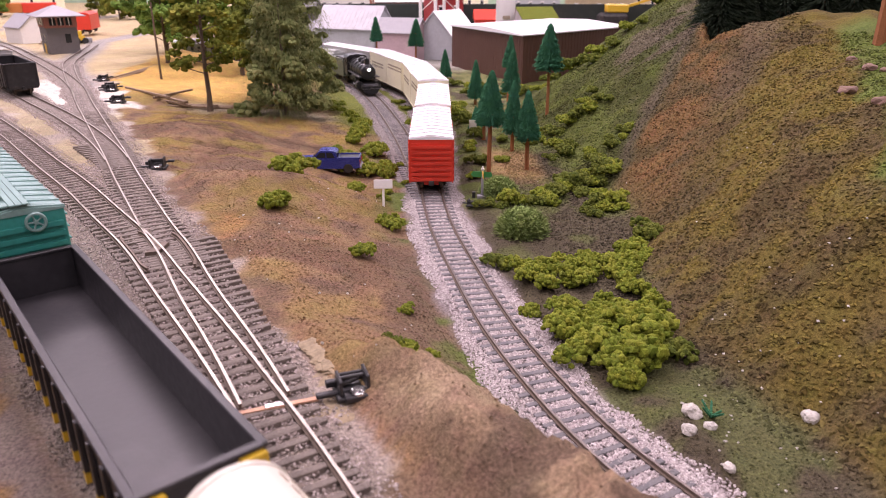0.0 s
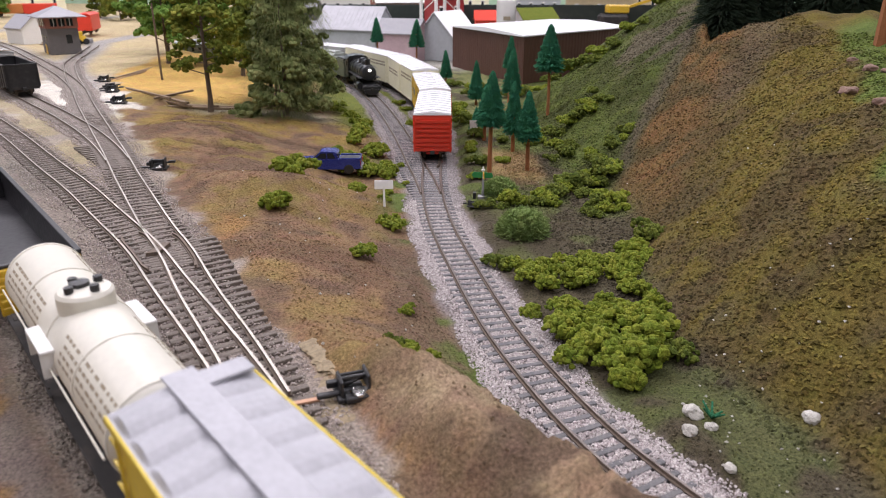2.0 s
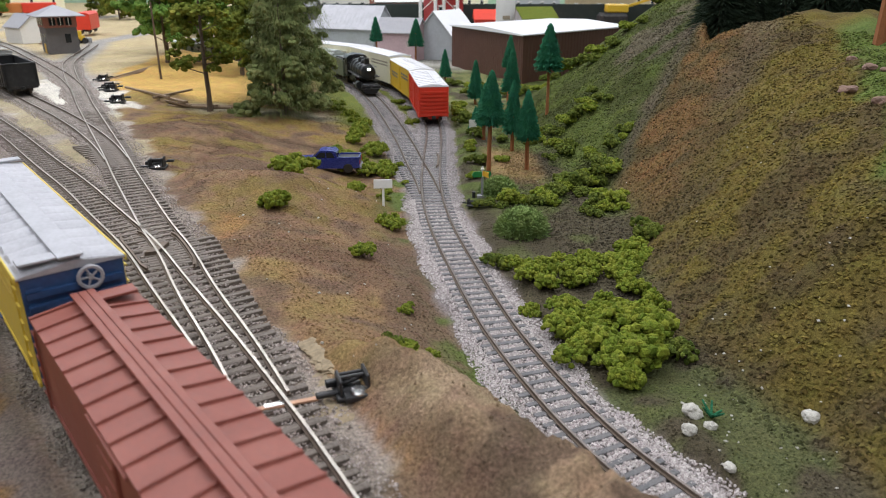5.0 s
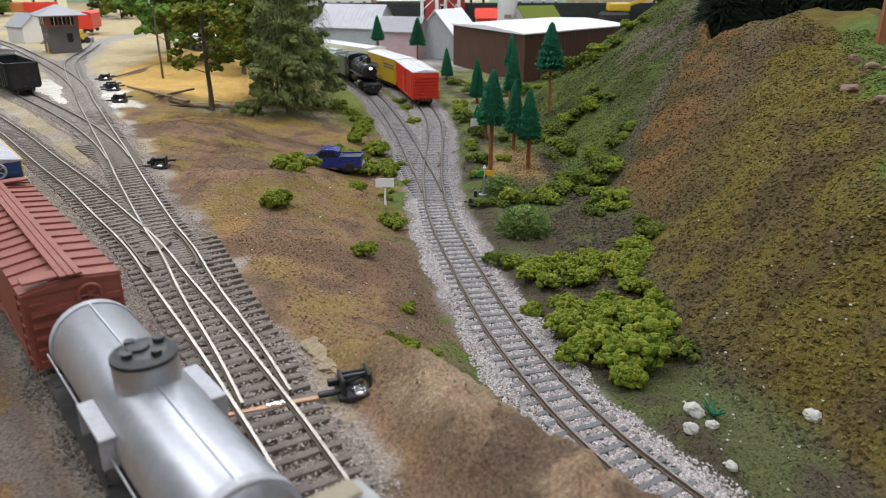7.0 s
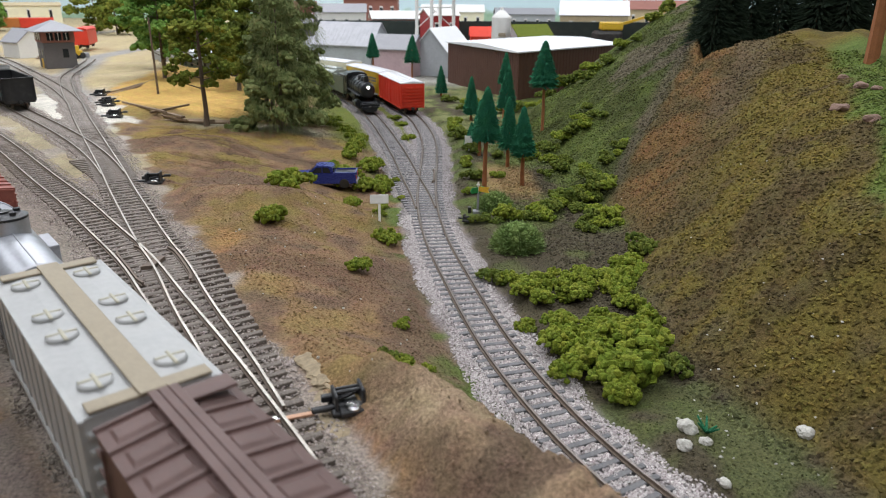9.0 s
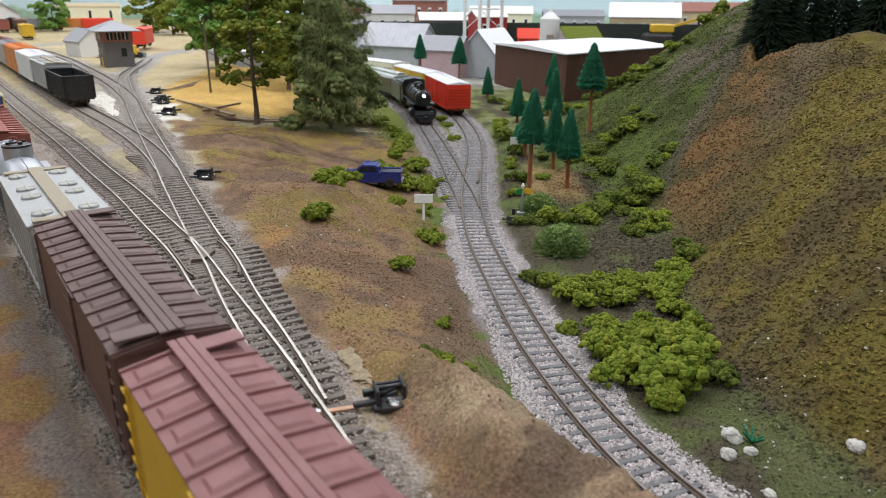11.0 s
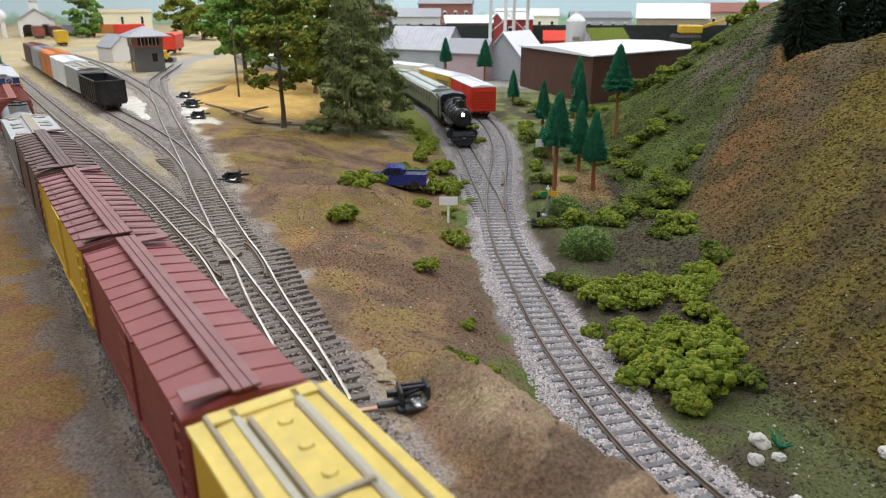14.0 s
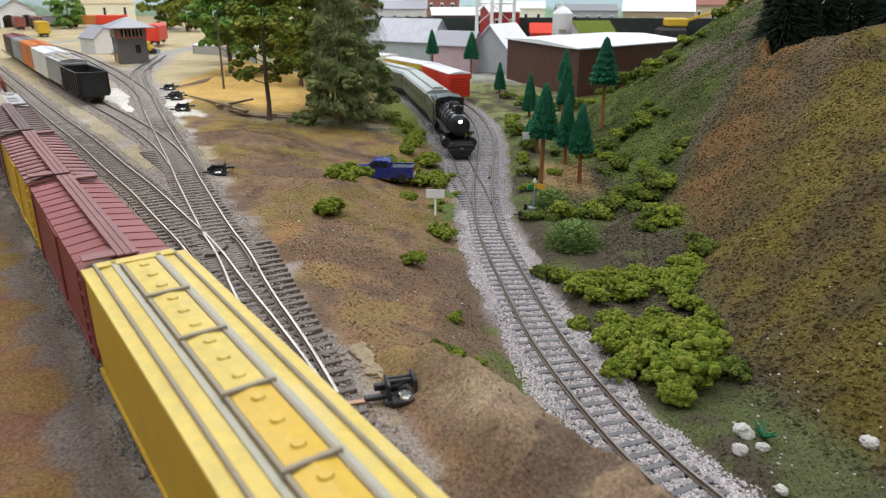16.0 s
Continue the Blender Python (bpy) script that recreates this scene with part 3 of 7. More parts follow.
    lay((0.45, 0.36, 0.20), bed * ramp(y, 1000, 1150) * 0.8)
    da = np.minimum(np.abs(x - along(YARD_A, y)), np.abs(x - along(YARD_E, y)))
    lay((0.30, 0.29, 0.28), (1 - ramp(da, 22, 34)) * ramp(y, 740, 800) * 0.9)
    for ex, ey, ew, el in ((-462, 862, 30, 62), (-530, 950, 26, 70), (-378, 815, 26, 34), (-425, 895, 24, 40)):
        lay((0.70, 0.66, 0.58), (1 - ramp(np.hypot(((x - ex) * 0.84 + (y - ey) * 0.54) / ew, ((y - ey) * 0.84 - (x - ex) * 0.54) / el) + 0.5 * n2, 0.75, 1.05)) * 0.9)
    west = ramp(-u, 15, 25)
    lay((0.205, 0.125, 0.046), west)
    lay((0.155, 0.075, 0.05), west * ramp(n1 + 0.4 * n2, 0.1, 0.4) * 0.7)
    lay((0.24, 0.165, 0.05), west * ramp(-n1, 0.1, 0.5) * 0.8)
    lay((0.165, 0.088, 0.062), west * ramp(n3 + 0.3 * n2, 0.15, 0.55) * 0.6)
    lay((0.155, 0.125, 0.105), west * ramp(u + 18 * n2, -33, -25))
    # right of the main line
    right = ramp(x, hi + 20, hi + 27)
    d = x - np.interp(y, TOE_Y, TOE_X)
    lay((0.085, 0.072, 0.045), right)
    lay((0.10, 0.13, 0.035), right * ramp(n1 + n2, 0.15, 0.45) * 0.45)
    lay((0.30, 0.20, 0.09), right * ramp(y, 560, 620) * (1 - ramp(y, 690, 740)) * ramp(x, 35, 50) * (1 - ramp(x, 85, 100)) * 0.8)
    lay((0.42, 0.34, 0.21), right * ramp(y, 830, 900) * ramp(n2, -0.1, 0.2) * (1 - ramp(d, -10, 20)) * 0.8)
    lay((0.105, 0.135, 0.036), right * ramp(y, 470, 540) * ramp(n2 + 0.35, 0, 0.4) * (1 - ramp(y, 560, 620) * (1 - ramp(y, 690, 740)) * ramp(x, 35, 50)) * 0.75)
    hl = ramp(d, 2, 22)
    sb = (x - 147) * 0.838 - (y - 564) * 0.546
    lay((0.105, 0.078, 0.034), hl)
    lay((0.138, 0.108, 0.023), hl * ramp(sb + 30 * n2, 50, 110) * ramp(n2 + 0.5 * n1 + 0.45, 0, 0.6) * 0.8)
    lay((0.072, 0.058, 0.036), hl * ramp(-n3 + 0.3 * n2, 0.05, 0.3) * 0.75 * (1 - ramp(y, 400, 520)))
    lay((0.165, 0.096, 0.038), hl * ramp(sb + 8 * n2, -4, 8) * (1 - ramp(sb + 25 * n2, 38, 78)) * ramp(d, 10, 40) * ramp(n2 + 0.4, 0, 0.4) * 0.9)
    lay((0.12, 0.09, 0.052), hl * ramp(sb + 14 * n2, 40, 58) * (1 - ramp(sb + 14 * n2, 66, 96)) * ramp(d, 80, 110) * 0.8)
    far = 1 - ramp(sb + 7 * n2, -12, 2)
    lay((0.066, 0.078, 0.023), far * ramp(d, -20, 10))
    lay((0.092, 0.118, 0.027), far * ramp(d, -20, 10) * ramp(n1 + 0.6 * n2, 0.02, 0.4) * 0.7)
    lay((0.115, 0.092, 0.07), far * ramp(d, 60, 110) * ramp(-n1 + 0.7 * n2, 0.0, 0.25) * 0.75)
    lay((0.105, 0.082, 0.06), far * ramp(d, 10, 40) * ramp(sb + 10 * n2, -30, -14) * 0.75)
    gb = x - (245 + 0.4 * (y - 400))
    lay((0.095, 0.135, 0.03), hl * ramp(gb + 16 * n2, 0, 10) * (1 - ramp(y, 600, 640)) * 0.9)
    lay((0.10, 0.15, 0.03), right * (1 - hl) * ramp(n2 + 0.1, 0, 0.3) * ramp(-np.hypot(x - 98, (y - 250)), -24, -10) * 0.3)
    # pale stone dust under the main line
    dm = np.minimum(np.abs(x - along(MAIN_R, y)), np.where(y > 600, np.abs(x - along(MAIN_L, y)), 999))
    lay((0.27, 0.235, 0.225), 1 - ramp(dm + 7 * n2, 18, 27))
    # beyond the bridge line the town's floor
    lay((0.33, 0.32, 0.28), ramp(y, 1330, 1450) * ramp(x, -420, -330))
    lay((0.30, 0.33, 0.22), ramp(y, 1330, 1450) * ramp(x, -420, -330) * ramp(n3, 0.0, 0.3))
    return np.concatenate([col * (1 + 0.22 * n2[..., None]), np.ones(x.shape + (1,))], -1)


def sheet(name, xs, ys, mat, label):
    X, Y = np.meshgrid(xs, ys)
    Zz = height(X, Y)
    me = bpy.data.meshes.new(name)
    nx, ny = len(xs), len(ys)
    i = np.arange(nx * ny).reshape(ny, nx)
    quads = np.stack([i[:-1, :-1], i[:-1, 1:], i[1:, 1:], i[1:, :-1]], -1).reshape(-1, 4)
    me.from_pydata(np.stack([X, Y, Zz], -1).reshape(-1, 3) * 0.001, [], quads.tolist())
    at = me.color_attributes.new("soil", "FLOAT_COLOR", "POINT")
    at.data.foreach_set("color", soil(X, Y, Zz).reshape(-1).astype(np.float32))
    me.materials.append(mat)
    me.shade_smooth()
    return tagged(new(name, me), label, "ground", kind="structure")


def steps(a, b, d):
    return list(np.arange(a, b, d))


GX = [-6000, -4500, -3400] + steps(-2800, -1000, 60) + steps(-1000, -420, 12) + steps(-420, 300, 3.2) + steps(300, 460, 8) + steps(460, 1000, 45) + [1200, 1700, 2500, 3500, 5000]
GY = [-900, -500, -250, -100] + steps(-40, 80, 8) + steps(80, 760, 3.2) + steps(760, 1240, 7) + steps(1240, 2000, 25) + steps(2000, 4300, 120)
sheet("ground", GX, GY, MAT["ground"], "model landscape of brown, ochre and green scattered turf")


# ---- tracks ----
def rail_profile(line_pts, z):
    """One rail along a run of points: head, web and foot."""
    prof = [(-1.1, -2.1), (-1.1, -1.75), (-0.35, -1.5), (-0.35, -0.75), (-0.55, -0.65), (-0.55, 0), (0.55, 0), (0.55, -0.65), (0.35, -0.75), (0.35, -1.5), (1.1, -1.75), (1.1, -2.1)]
    p = np.array(line_pts)
    d = np.gradient(p, axis=0)
    d /= np.hypot(*d.T)[:, None]
    return [[(q[0] + e[1] * a, q[1] - e[0] * a, z + b) for a, b in prof] for q, e in zip(p, d)]


def clip_line(line, s0, s1, k):
    keep = (line.s >= s0) & (line.s <= s1)
    pts = line.off(k)[keep]
    out = [pts[0]]
    for q in pts[1:]:
        if np.hypot(*(q - out[-1])) > 4.5:
            out.append(q)
    return out


def rail(parent, line, s0, s1, k, z=None, top="rail"):
    rings = rail_profile(clip_line(line, s0, s1, k), line.z if z is None else z)
    side, head = G().loft(rings), G()
    m = len(rings[0])
    head.loft([[(r[5][0], r[5][1], r[5][2] + 0.04), (r[6][0], r[6][1], r[6][2] + 0.04), (r[6][0], r[6][1], r[6][2] - 0.3), (r[5][0], r[5][1], r[5][2] - 0.3)] for r in rings])
    ob = part("rail", side, MAT["railside"], parent, "rusty side of a steel rail")
    part("rail_head", head, MAT[top], ob, "worn bright running surface")


TIE_MESH = {}
TRACKS = {}


def tie_mesh(mat, length):
    key = (mat, round(length))
    if key not in TIE_MESH:
        me = G().box(-1.35, 1.35, -length / 2, length / 2, -2.2, 0, 0.25).mesh("tie")
        me.materials.append(MAT[mat])
        TIE_MESH[key] = me
    return TIE_MESH[key]


def track(name, line, s0, s1, mat, label, rails=True, pitch=7.4, ties=None):
    tr = thing(name, label, "railway track", kind="structure")
    if rails:
        for k in (-8.25, 8.25):
            rail(tr, line, s0, s1, k, top="rail_dull" if mat == "tie" else "rail")
    rnd = random.Random(len(line.p))
    t0, t1 = ties or (s0, s1)
    for s in np.arange(t0, t1, pitch):
        p, d = line.at(s)
        ob = part("tie", tie_mesh("tie_dusty" if mat == "tie_brown" and p[1] > 600 + rnd.uniform(0, 160) else mat, 29), None, tr)
        ob.matrix_world = Matrix.Translation((p[0] * 0.001, p[1] * 0.001, (line.z - 2.1 + rnd.uniform(-0.15, 0.1)) * 0.001)) @ Matrix.Rotation(math.atan2(d[1], d[0]) + rnd.uniform(-0.025, 0.025), 4, "Z")
    TRACKS[name] = tr
    return tr


def s_at(line, y):
    return float(np.interp(y, line.p[:, 1], line.s))


track("main_track", MAIN_R, s_at(MAIN_R, 100), s_at(MAIN_R, 1500), "tie", "weathered single track on dark ties and pale ballast", ties=(s_at(MAIN_R, 150), s_at(MAIN_R, 1250)))
track("passing_track", MAIN_L, s_at(MAIN_L, 552), s_at(MAIN_L, 1520), "tie", "weathered track curving away behind the trees", ties=(s_at(MAIN_L, 690), s_at(MAIN_L, 1250)))
track("near_yard_track", NEAR, s_at(NEAR, -60), s_at(NEAR, 1900), "tie_brown", "yard track under the long freight train", ties=(s_at(NEAR, 60), s_at(NEAR, 1000)))
track("yard_lead_track", YARD_B, 0, s_at(YARD_B, 1800), "tie_brown", "yard track with bright worn rails on brown ties", ties=(s_at(YARD_B, 100), s_at(YARD_B, 1250)))
track("yard_ladder_track", YARD_A, s_at(YARD_A, 199), s_at(YARD_A, 1560), "tie_brown", "diverging yard track with bright worn rails on brown ties", ties=(s_at(YARD_A, 330), s_at(YARD_A, 1300)))
track("siding_track", YARD_D, s_at(YARD_D, 534), s_at(YARD_D, 1700), "tie_brown", "siding with a string of parked freight cars", ties=(s_at(YARD_D, 604), s_at(YARD_D, 1200)))
track("tower_track", YARD_E, s_at(YARD_E, 815), s_at(YARD_E, 1800), "tie_brown", "track leading past the signal tower", ties=(s_at(YARD_E, 900), s_at(YARD_E, 1300)))


def long_ties(tr, line, y0, y1, k0, k1, mat):
    """Switch ties that grow longer under both legs."""
    ss = np.arange(s_at(line, y0), s_at(line, y1), 7.4)
    for i, s in enumerate(ss):
        w = k0 + (k1 - k0) * i / max(1, len(ss) - 1)
        p, d = line.at(s)
        c = p + np.array([d[1], -d[0]]) * (w / 2)
        ob = part("tie", tie_mesh(mat, 29 + abs(w)), None, tr)
        ob.matrix_world = Matrix.Translation((c[0] * 0.001, c[1] * 0.001, (line.z - 2.25) * 0.001)) @ Matrix.Rotation(math.atan2(d[1], d[0]), 4, "Z")


long_ties(TRACKS["yard_lead_track"], YARD_B, 185, 345, 2, 24, "tie_brown")
long_ties(TRACKS["yard_ladder_track"], YARD_A, 525, 606, 0, -13, "tie_brown")
long_ties(TRACKS["main_track"], MAIN_R, 545, 690, -2, -24, "tie")


def guard(parent, line, y0, y1, k):
    """A check rail with flared ends, or a frog's wing."""
    s0, s1 = s_at(line, y0), s_at(line, y1)
    pts = []
    for f in np.linspace(0, 1, 9):
        p, d = line.at(s0 + (s1 - s0) * f)
        kk = k + (1.6 if k < 0 else -1.6) * (max(0, abs(f - 0.5) - 0.36) / 0.14)
        pts.append(p + np.array([d[1], -d[0]]) * kk)
    part("check_rail", G().loft(rail_profile(pts, line.z)), MAT["railside"], parent, "short check rail with flared ends")


guard(TRACKS["yard_ladder_track"], YARD_A, 318, 365, 6.4)
guard(TRACKS["yard_lead_track"], YARD_B, 318, 365, -6.4)
guard(TRACKS["yard_lead_track"], YARD_B, 342, 366, 6.5)
guard(TRACKS["yard_ladder_track"], YARD_A, 346, 376, -6.5)
guard(TRACKS["main_track"], MAIN_R, 640, 690, 6.4)
frog = G().prism([(-154, 336), (-148, 338), (-147, 352), (-151, 352)], 29.9, 31.9, "z")
part("frog", frog, MAT["railside"], TRACKS["yard_ladder_track"], "bright metal switch frog")


# ---- ballast: loose stones ----
def stones(name, spots, sizes, mat, label):
    """Eight-sided chips, one joined mesh."""
    rs = np.random.RandomState(5)
    n = len(spots)
    o = np.array([(1, 0, 0), (-1, 0, 0), (0, 1, 0), (0, -1, 0), (0, 0, 1), (0, 0, -1)], float)
    v = o[None] * sizes[:, None, None] * rs.uniform(0.6, 1.25, (n, 6, 1))
    a = rs.uniform(0, 6.283, n)
    ca, sa = np.cos(a)[:, None], np.sin(a)[:, None]
    tilt = rs.uniform(-0.6, 0.6, n)[:, None]
    x, y, z = v[..., 0], v[..., 1], v[..., 2] * 0.8
    x, z = x * np.cos(tilt) - z * np.sin(tilt), x * np.sin(tilt) + z * np.cos(tilt)
    v = np.stack([x * ca - y * sa, x * sa + y * ca, z], -1) + spots[:, None]
    f = np.array([(0, 2, 4), (2, 1, 4), (1, 3, 4), (3, 0, 4), (2, 0, 5), (1, 2, 5), (3, 1, 5), (0, 3, 5)])
    faces = (f[None] + 6 * np.arange(n)[:, None, None]).reshape(-1, 3)
    me = bpy.data.meshes.new(name)
    me.from_pydata(v.reshape(-1, 3) * 0.001, [], faces.tolist())
    me.materials.append(mat)
    return tagged(new(name, me), label, kind="stuff", category="gravel")


def bed(lines, n, width, size, seed, clear, dip):
    rs = np.random.RandomState(seed)
    out = []
    for line, s0, s1, share, first in lines:
        m = int(n * share)
        s = s0 + (s1 - s0) * rs.rand(m) ** 1.35
        k = rs.uniform(-1, 1, m) * width
        p = np.array([line.at(t)[0] for t in s])
        d = np.array([line.at(t)[1] for t in s])
        q = p + np.c_[d[:, 1], -d[:, 0]] * k[:, None]
        ed = np.abs(k) < width - 8 * rs.rand(m) ** 2 - 2 + 7 * fuzz(q[:, 0], q[:, 1], 26, 3)
        on_rail = np.abs(np.abs(k) - 8.25) < 1.3
        ph = ((s - s_at(line, first)) % 7.4) / 7.4
        on_tie = (np.abs(k) < 14.5) & ((ph < 0.22) | (ph > 0.78)) & (rs.rand(m) > clear)
        ok = ed & ~on_rail & ~on_tie
        z = np.where(np.abs(k) < 15, line.z - 2.7, height(q[:, 0], q[:, 1]) + 0.35)
        z = np.where(np.abs(k) >= 15, np.maximum(z, line.z - 3.2 - (np.abs(k) - 15) * dip), z)
        out.append(np.c_[q, z][ok])
    sp = np.concatenate(out)
    return sp, rs.uniform(0.55, 1.25, len(sp)) * size


sp, sz = bed([(MAIN_R, s_at(MAIN_R, 110), s_at(MAIN_R, 1150), 1.0, 150), (MAIN_L, s_at(MAIN_L, 600), s_at(MAIN_L, 1150), 0.25, 690)], 110000, 26, 0.80, 3, 0.10, 0.12)
far = sp[:, 1] + 30 * fuzz(sp[:, 0], sp[:, 1], 20, 2) > 520
stones("track_ballast", sp[~far], sz[~far], MAT["ballast_main"], "loose pale pinkish-grey ballast stones along the main track")
stones("switch_ballast", sp[far], sz[far], MAT["ballast_far"], "darker grey ballast stones about the main line switch")
sp, sz = bed([(YARD_B, s_at(YARD_B, 110), s_at(YARD_B, 900), 0.4, 100), (YARD_A, s_at(YARD_A, 230), s_at(YARD_A, 800), 0.3, 330)], 80000, 26, 0.60, 4, 0.04, 0.06)
sp2, sz2 = bed([(YARD_B, s_at(YARD_B, 860), s_at(YARD_B, 1300), 0.2, 100), (NEAR, s_at(NEAR, 760), s_at(NEAR, 1300), 0.2, 60), (YARD_A, s_at(YARD_A, 760), s_at(YARD_A, 1250), 0.2, 330), (YARD_D, s_at(YARD_D, 600), s_at(YARD_D, 1100), 0.25, 604), (YARD_E, s_at(YARD_E, 900), s_at(YARD_E, 1280), 0.2, 900)], 70000, 24, 0.8, 6, 0.10, 0.06)
sp, sz = np.r_[sp, sp2], np.r_[sz, sz2]
stones("yard_ballast", sp, sz, MAT["ballast_yard"], "fine brown-grey ballast between the yard tracks")

sp, sz = bed([(NEAR, s_at(NEAR, 40), s_at(NEAR, 800), 0.5, 60)], 80000, 23, 0.66, 14, 0.04, 0.06)
stones("near_ballast", sp, sz, MAT["ballast_near"], "dark brown-grey ballast along the near yard track")

# ---- trains ----
def trucks(car, L, wheel=5.0, inset=24, mat="truck"):
    for sx in (-1, 1):
        cx = sx * (L / 2 - inset)
        tr = part("truck", G().box(cx - 12, cx + 12, 9.8, 11.6, 3.2, 7.2, 0.6).box(cx - 12, cx + 12, -11.6, -9.8, 3.2, 7.2, 0.6)
                  .box(cx - 3, cx + 3, -11, 11, 4, 8.5, 0.5).box(cx - 4, cx + 4, 9.2, 12.2, 2.2, 5, 0.5).box(cx - 4, cx + 4, -12.2, -9.2, 2.2, 5, 0.5), MAT[mat], car, "dull black truck frame")
        for wx in (-8.5, 8.5):
            g = G()
            for sy in (-1, 1):
                g.turned("y", [(sy * 7.0, 5.6), (sy * 7.6, 5.6), (sy * 7.6, wheel), (sy * 9.4, wheel - 0.1), (sy * 9.4, 1.5)], (cx + wx, 0, wheel), 16)
            g.tube((cx + wx, -9.4, wheel), (cx + wx, 9.4, wheel), 1.1, n=8)
            part("wheelset", g, MAT["railside"], tr, "metal wheelset", True)
        part("coupler", G().box(sx * (L / 2 - 3) - 4, sx * (L / 2 - 3) + 4, -1.4, 1.4, 7.6, 10, 0.4).box(sx * (L / 2 + 1) - 1.6, sx * (L / 2 + 1) + 1.6, -2.2, 2.2, 7, 10.8, 0.5), MAT["truck"], car, "black knuckle coupler")


def ladder(g, x, y, z0, z1, w=5, axis="x", n=6):
    for i in range(n):
        z = z0 + (z1 - z0) * (i + 0.5) / n
        if axis == "x":
            g.box(x - w / 2, x + w / 2, y - 0.35, y + 0.35, z - 0.3, z + 0.3)
        else:
            g.box(x - 0.35, x + 0.35, y - w / 2, y + w / 2, z - 0.3, z + 0.3)
    return g


def bars(x0, x1, z0, z1, y, rows, seed, t=0.15):
    """Rows of plain bars standing in for lettering on a car's side."""
    rnd, g = random.Random(seed), G()
    for r in range(rows):
        z = z1 - (z1 - z0) * (r + 0.5) / rows
        h = (z1 - z0) / rows * 0.55
        x = x0
        while x < x1 - 1.5:
            w = min(rnd.uniform(2, 6), x1 - x)
            g.box(x, x + w, y - t, y + t, z - h / 2, z + h / 2)
            x += w + 1.2
    return g


def boxcar(name, label, L, W, eave, side, roof, end, walk_mat=None, ribs=12, horizontal=True, door=None, wheel_end=True, group="", letters=None, flat=False, side_ribs=0, seam=0.9, panels=True, plank=False, trim=False):
    """A house car: ribbed roof and ends, doors, ladders, running board and brake wheel. L, W and eave in mm."""
    car = thing(name, label, "boxcar", group=group)
    h, w, ridge = L / 2, W / 2, eave + (1.0 if flat else 2.6)
    body = G().box(-h, h, -w, w, 9.5, eave, 0.5).box(-h + 3, h - 3, -6, 6, 6.5, 9.6)
    part("body", body, MAT[side], car)
    for sy in (-1, 1):
        y = sy * w
        if side_ribs:
            post = G().box(-0.6, 0.6, -0.5, 0.5, 9.5, eave - 0.5, 0.2).mesh("side_post")
            for i in range(side_ribs + 1):
                part("side_post", post, MAT[side], car).location = ((-h + 2 + (L - 4) * i / side_ribs) * 0.001, y * 0.001, 0)
        part("side_sill", G().box(-h + 1, h - 1, y - 0.45, y + 0.45, 8.6, 10.4), MAT[side], car)
        dw = 14
        dr = part("door", G().box(-dw / 2, dw / 2, y - 0.9, y + 0.9, 10.6, eave - 1.5, 0.3), MAT[door or side], car)
        g = G()
        for i in range(4):
            z = 13 + i * (eave - 17) / 3.5
            g.box(-dw / 2 + 0.8, dw / 2 - 0.8, y - 1.2, y + 1.2, z, z + 1.2, 0.25)
        part("door_ribs", g, MAT[door or side], dr)
        part("door_rail", G().box(-dw * 1.3, dw, y - 1.1, y + 1.1, eave - 1.6, eave - 0.8), MAT[door or side], car)
        part("door_rail", G().box(-dw * 1.3, dw, y - 1.1, y + 1.1, 9.6, 10.3), MAT[door or side], car)
        for sx in (-1, 1):
            g = G()
            ladder(g, sx * (h - 4), y + sy * 0.8, 11, eave - 1, 5)
            g.box(sx * (h - 6.8) - 0.3, sx * (h - 6.8) + 0.3, y + sy * 0.8 - 0.35, y + sy * 0.8 + 0.35, 9, eave - 1)
            part("ladder", g, MAT[side], car)
        if letters:
            part("lettering", bars(-h + 9, -dw, eave - 17, eave - 8, y, 2, 3, 0.12), MAT[letters], car, "unreadable painted lettering")
            part("lettering", bars(dw, h - 12, eave - 22, eave - 13, y, 2, 5, 0.12), MAT[letters], car, "unreadable painted lettering")
    for sx in (-1, 1):
        g = G()
        if horizontal:
            nz = max(4, int((eave - 14) / 4.2))
            for i in range(nz):
                z = 11 + (eave - 14) * i / nz
                g.prism([(-w + 1.5, z), (w - 1.5, z), (w - 1.5, z + 2.1), (-w + 1.5, z + 2.1)], sx * (h - 0.2), sx * (h + 2.0))
        else:
            for i in range(9):
                y = -w + 2 + (W - 4) * i / 8
                g.box(min(sx * h, sx * (h + 0.6)), max(sx * h, sx * (h + 0.6)), y - 1.2, y + 1.2, 10, eave, 0.2)
        e = part("end", G().box(min(sx * (h - 0.4), sx * (h + 0.25)), max(sx * (h - 0.4), sx * (h + 0.25)), -w + 0.3, w - 0.3, 9.8, eave + 0.3, 0.2), MAT[end], car)
        part("end_ribs", g, MAT[end], e)
        part("end_ladder", ladder(G(), sx * (h + 2.0), -sx * (w - 4), 11, eave - 1, 5, "y"), MAT[end], e)
    rf = part("roof", G().prism([(-w - 0.5, eave - 0.4), (-w - 0.5, eave + 0.4), (0, ridge), (w + 0.5, eave + 0.4), (w + 0.5, eave - 0.4)], -h - 0.6, h + 0.6), MAT[roof], car)
    g = G()
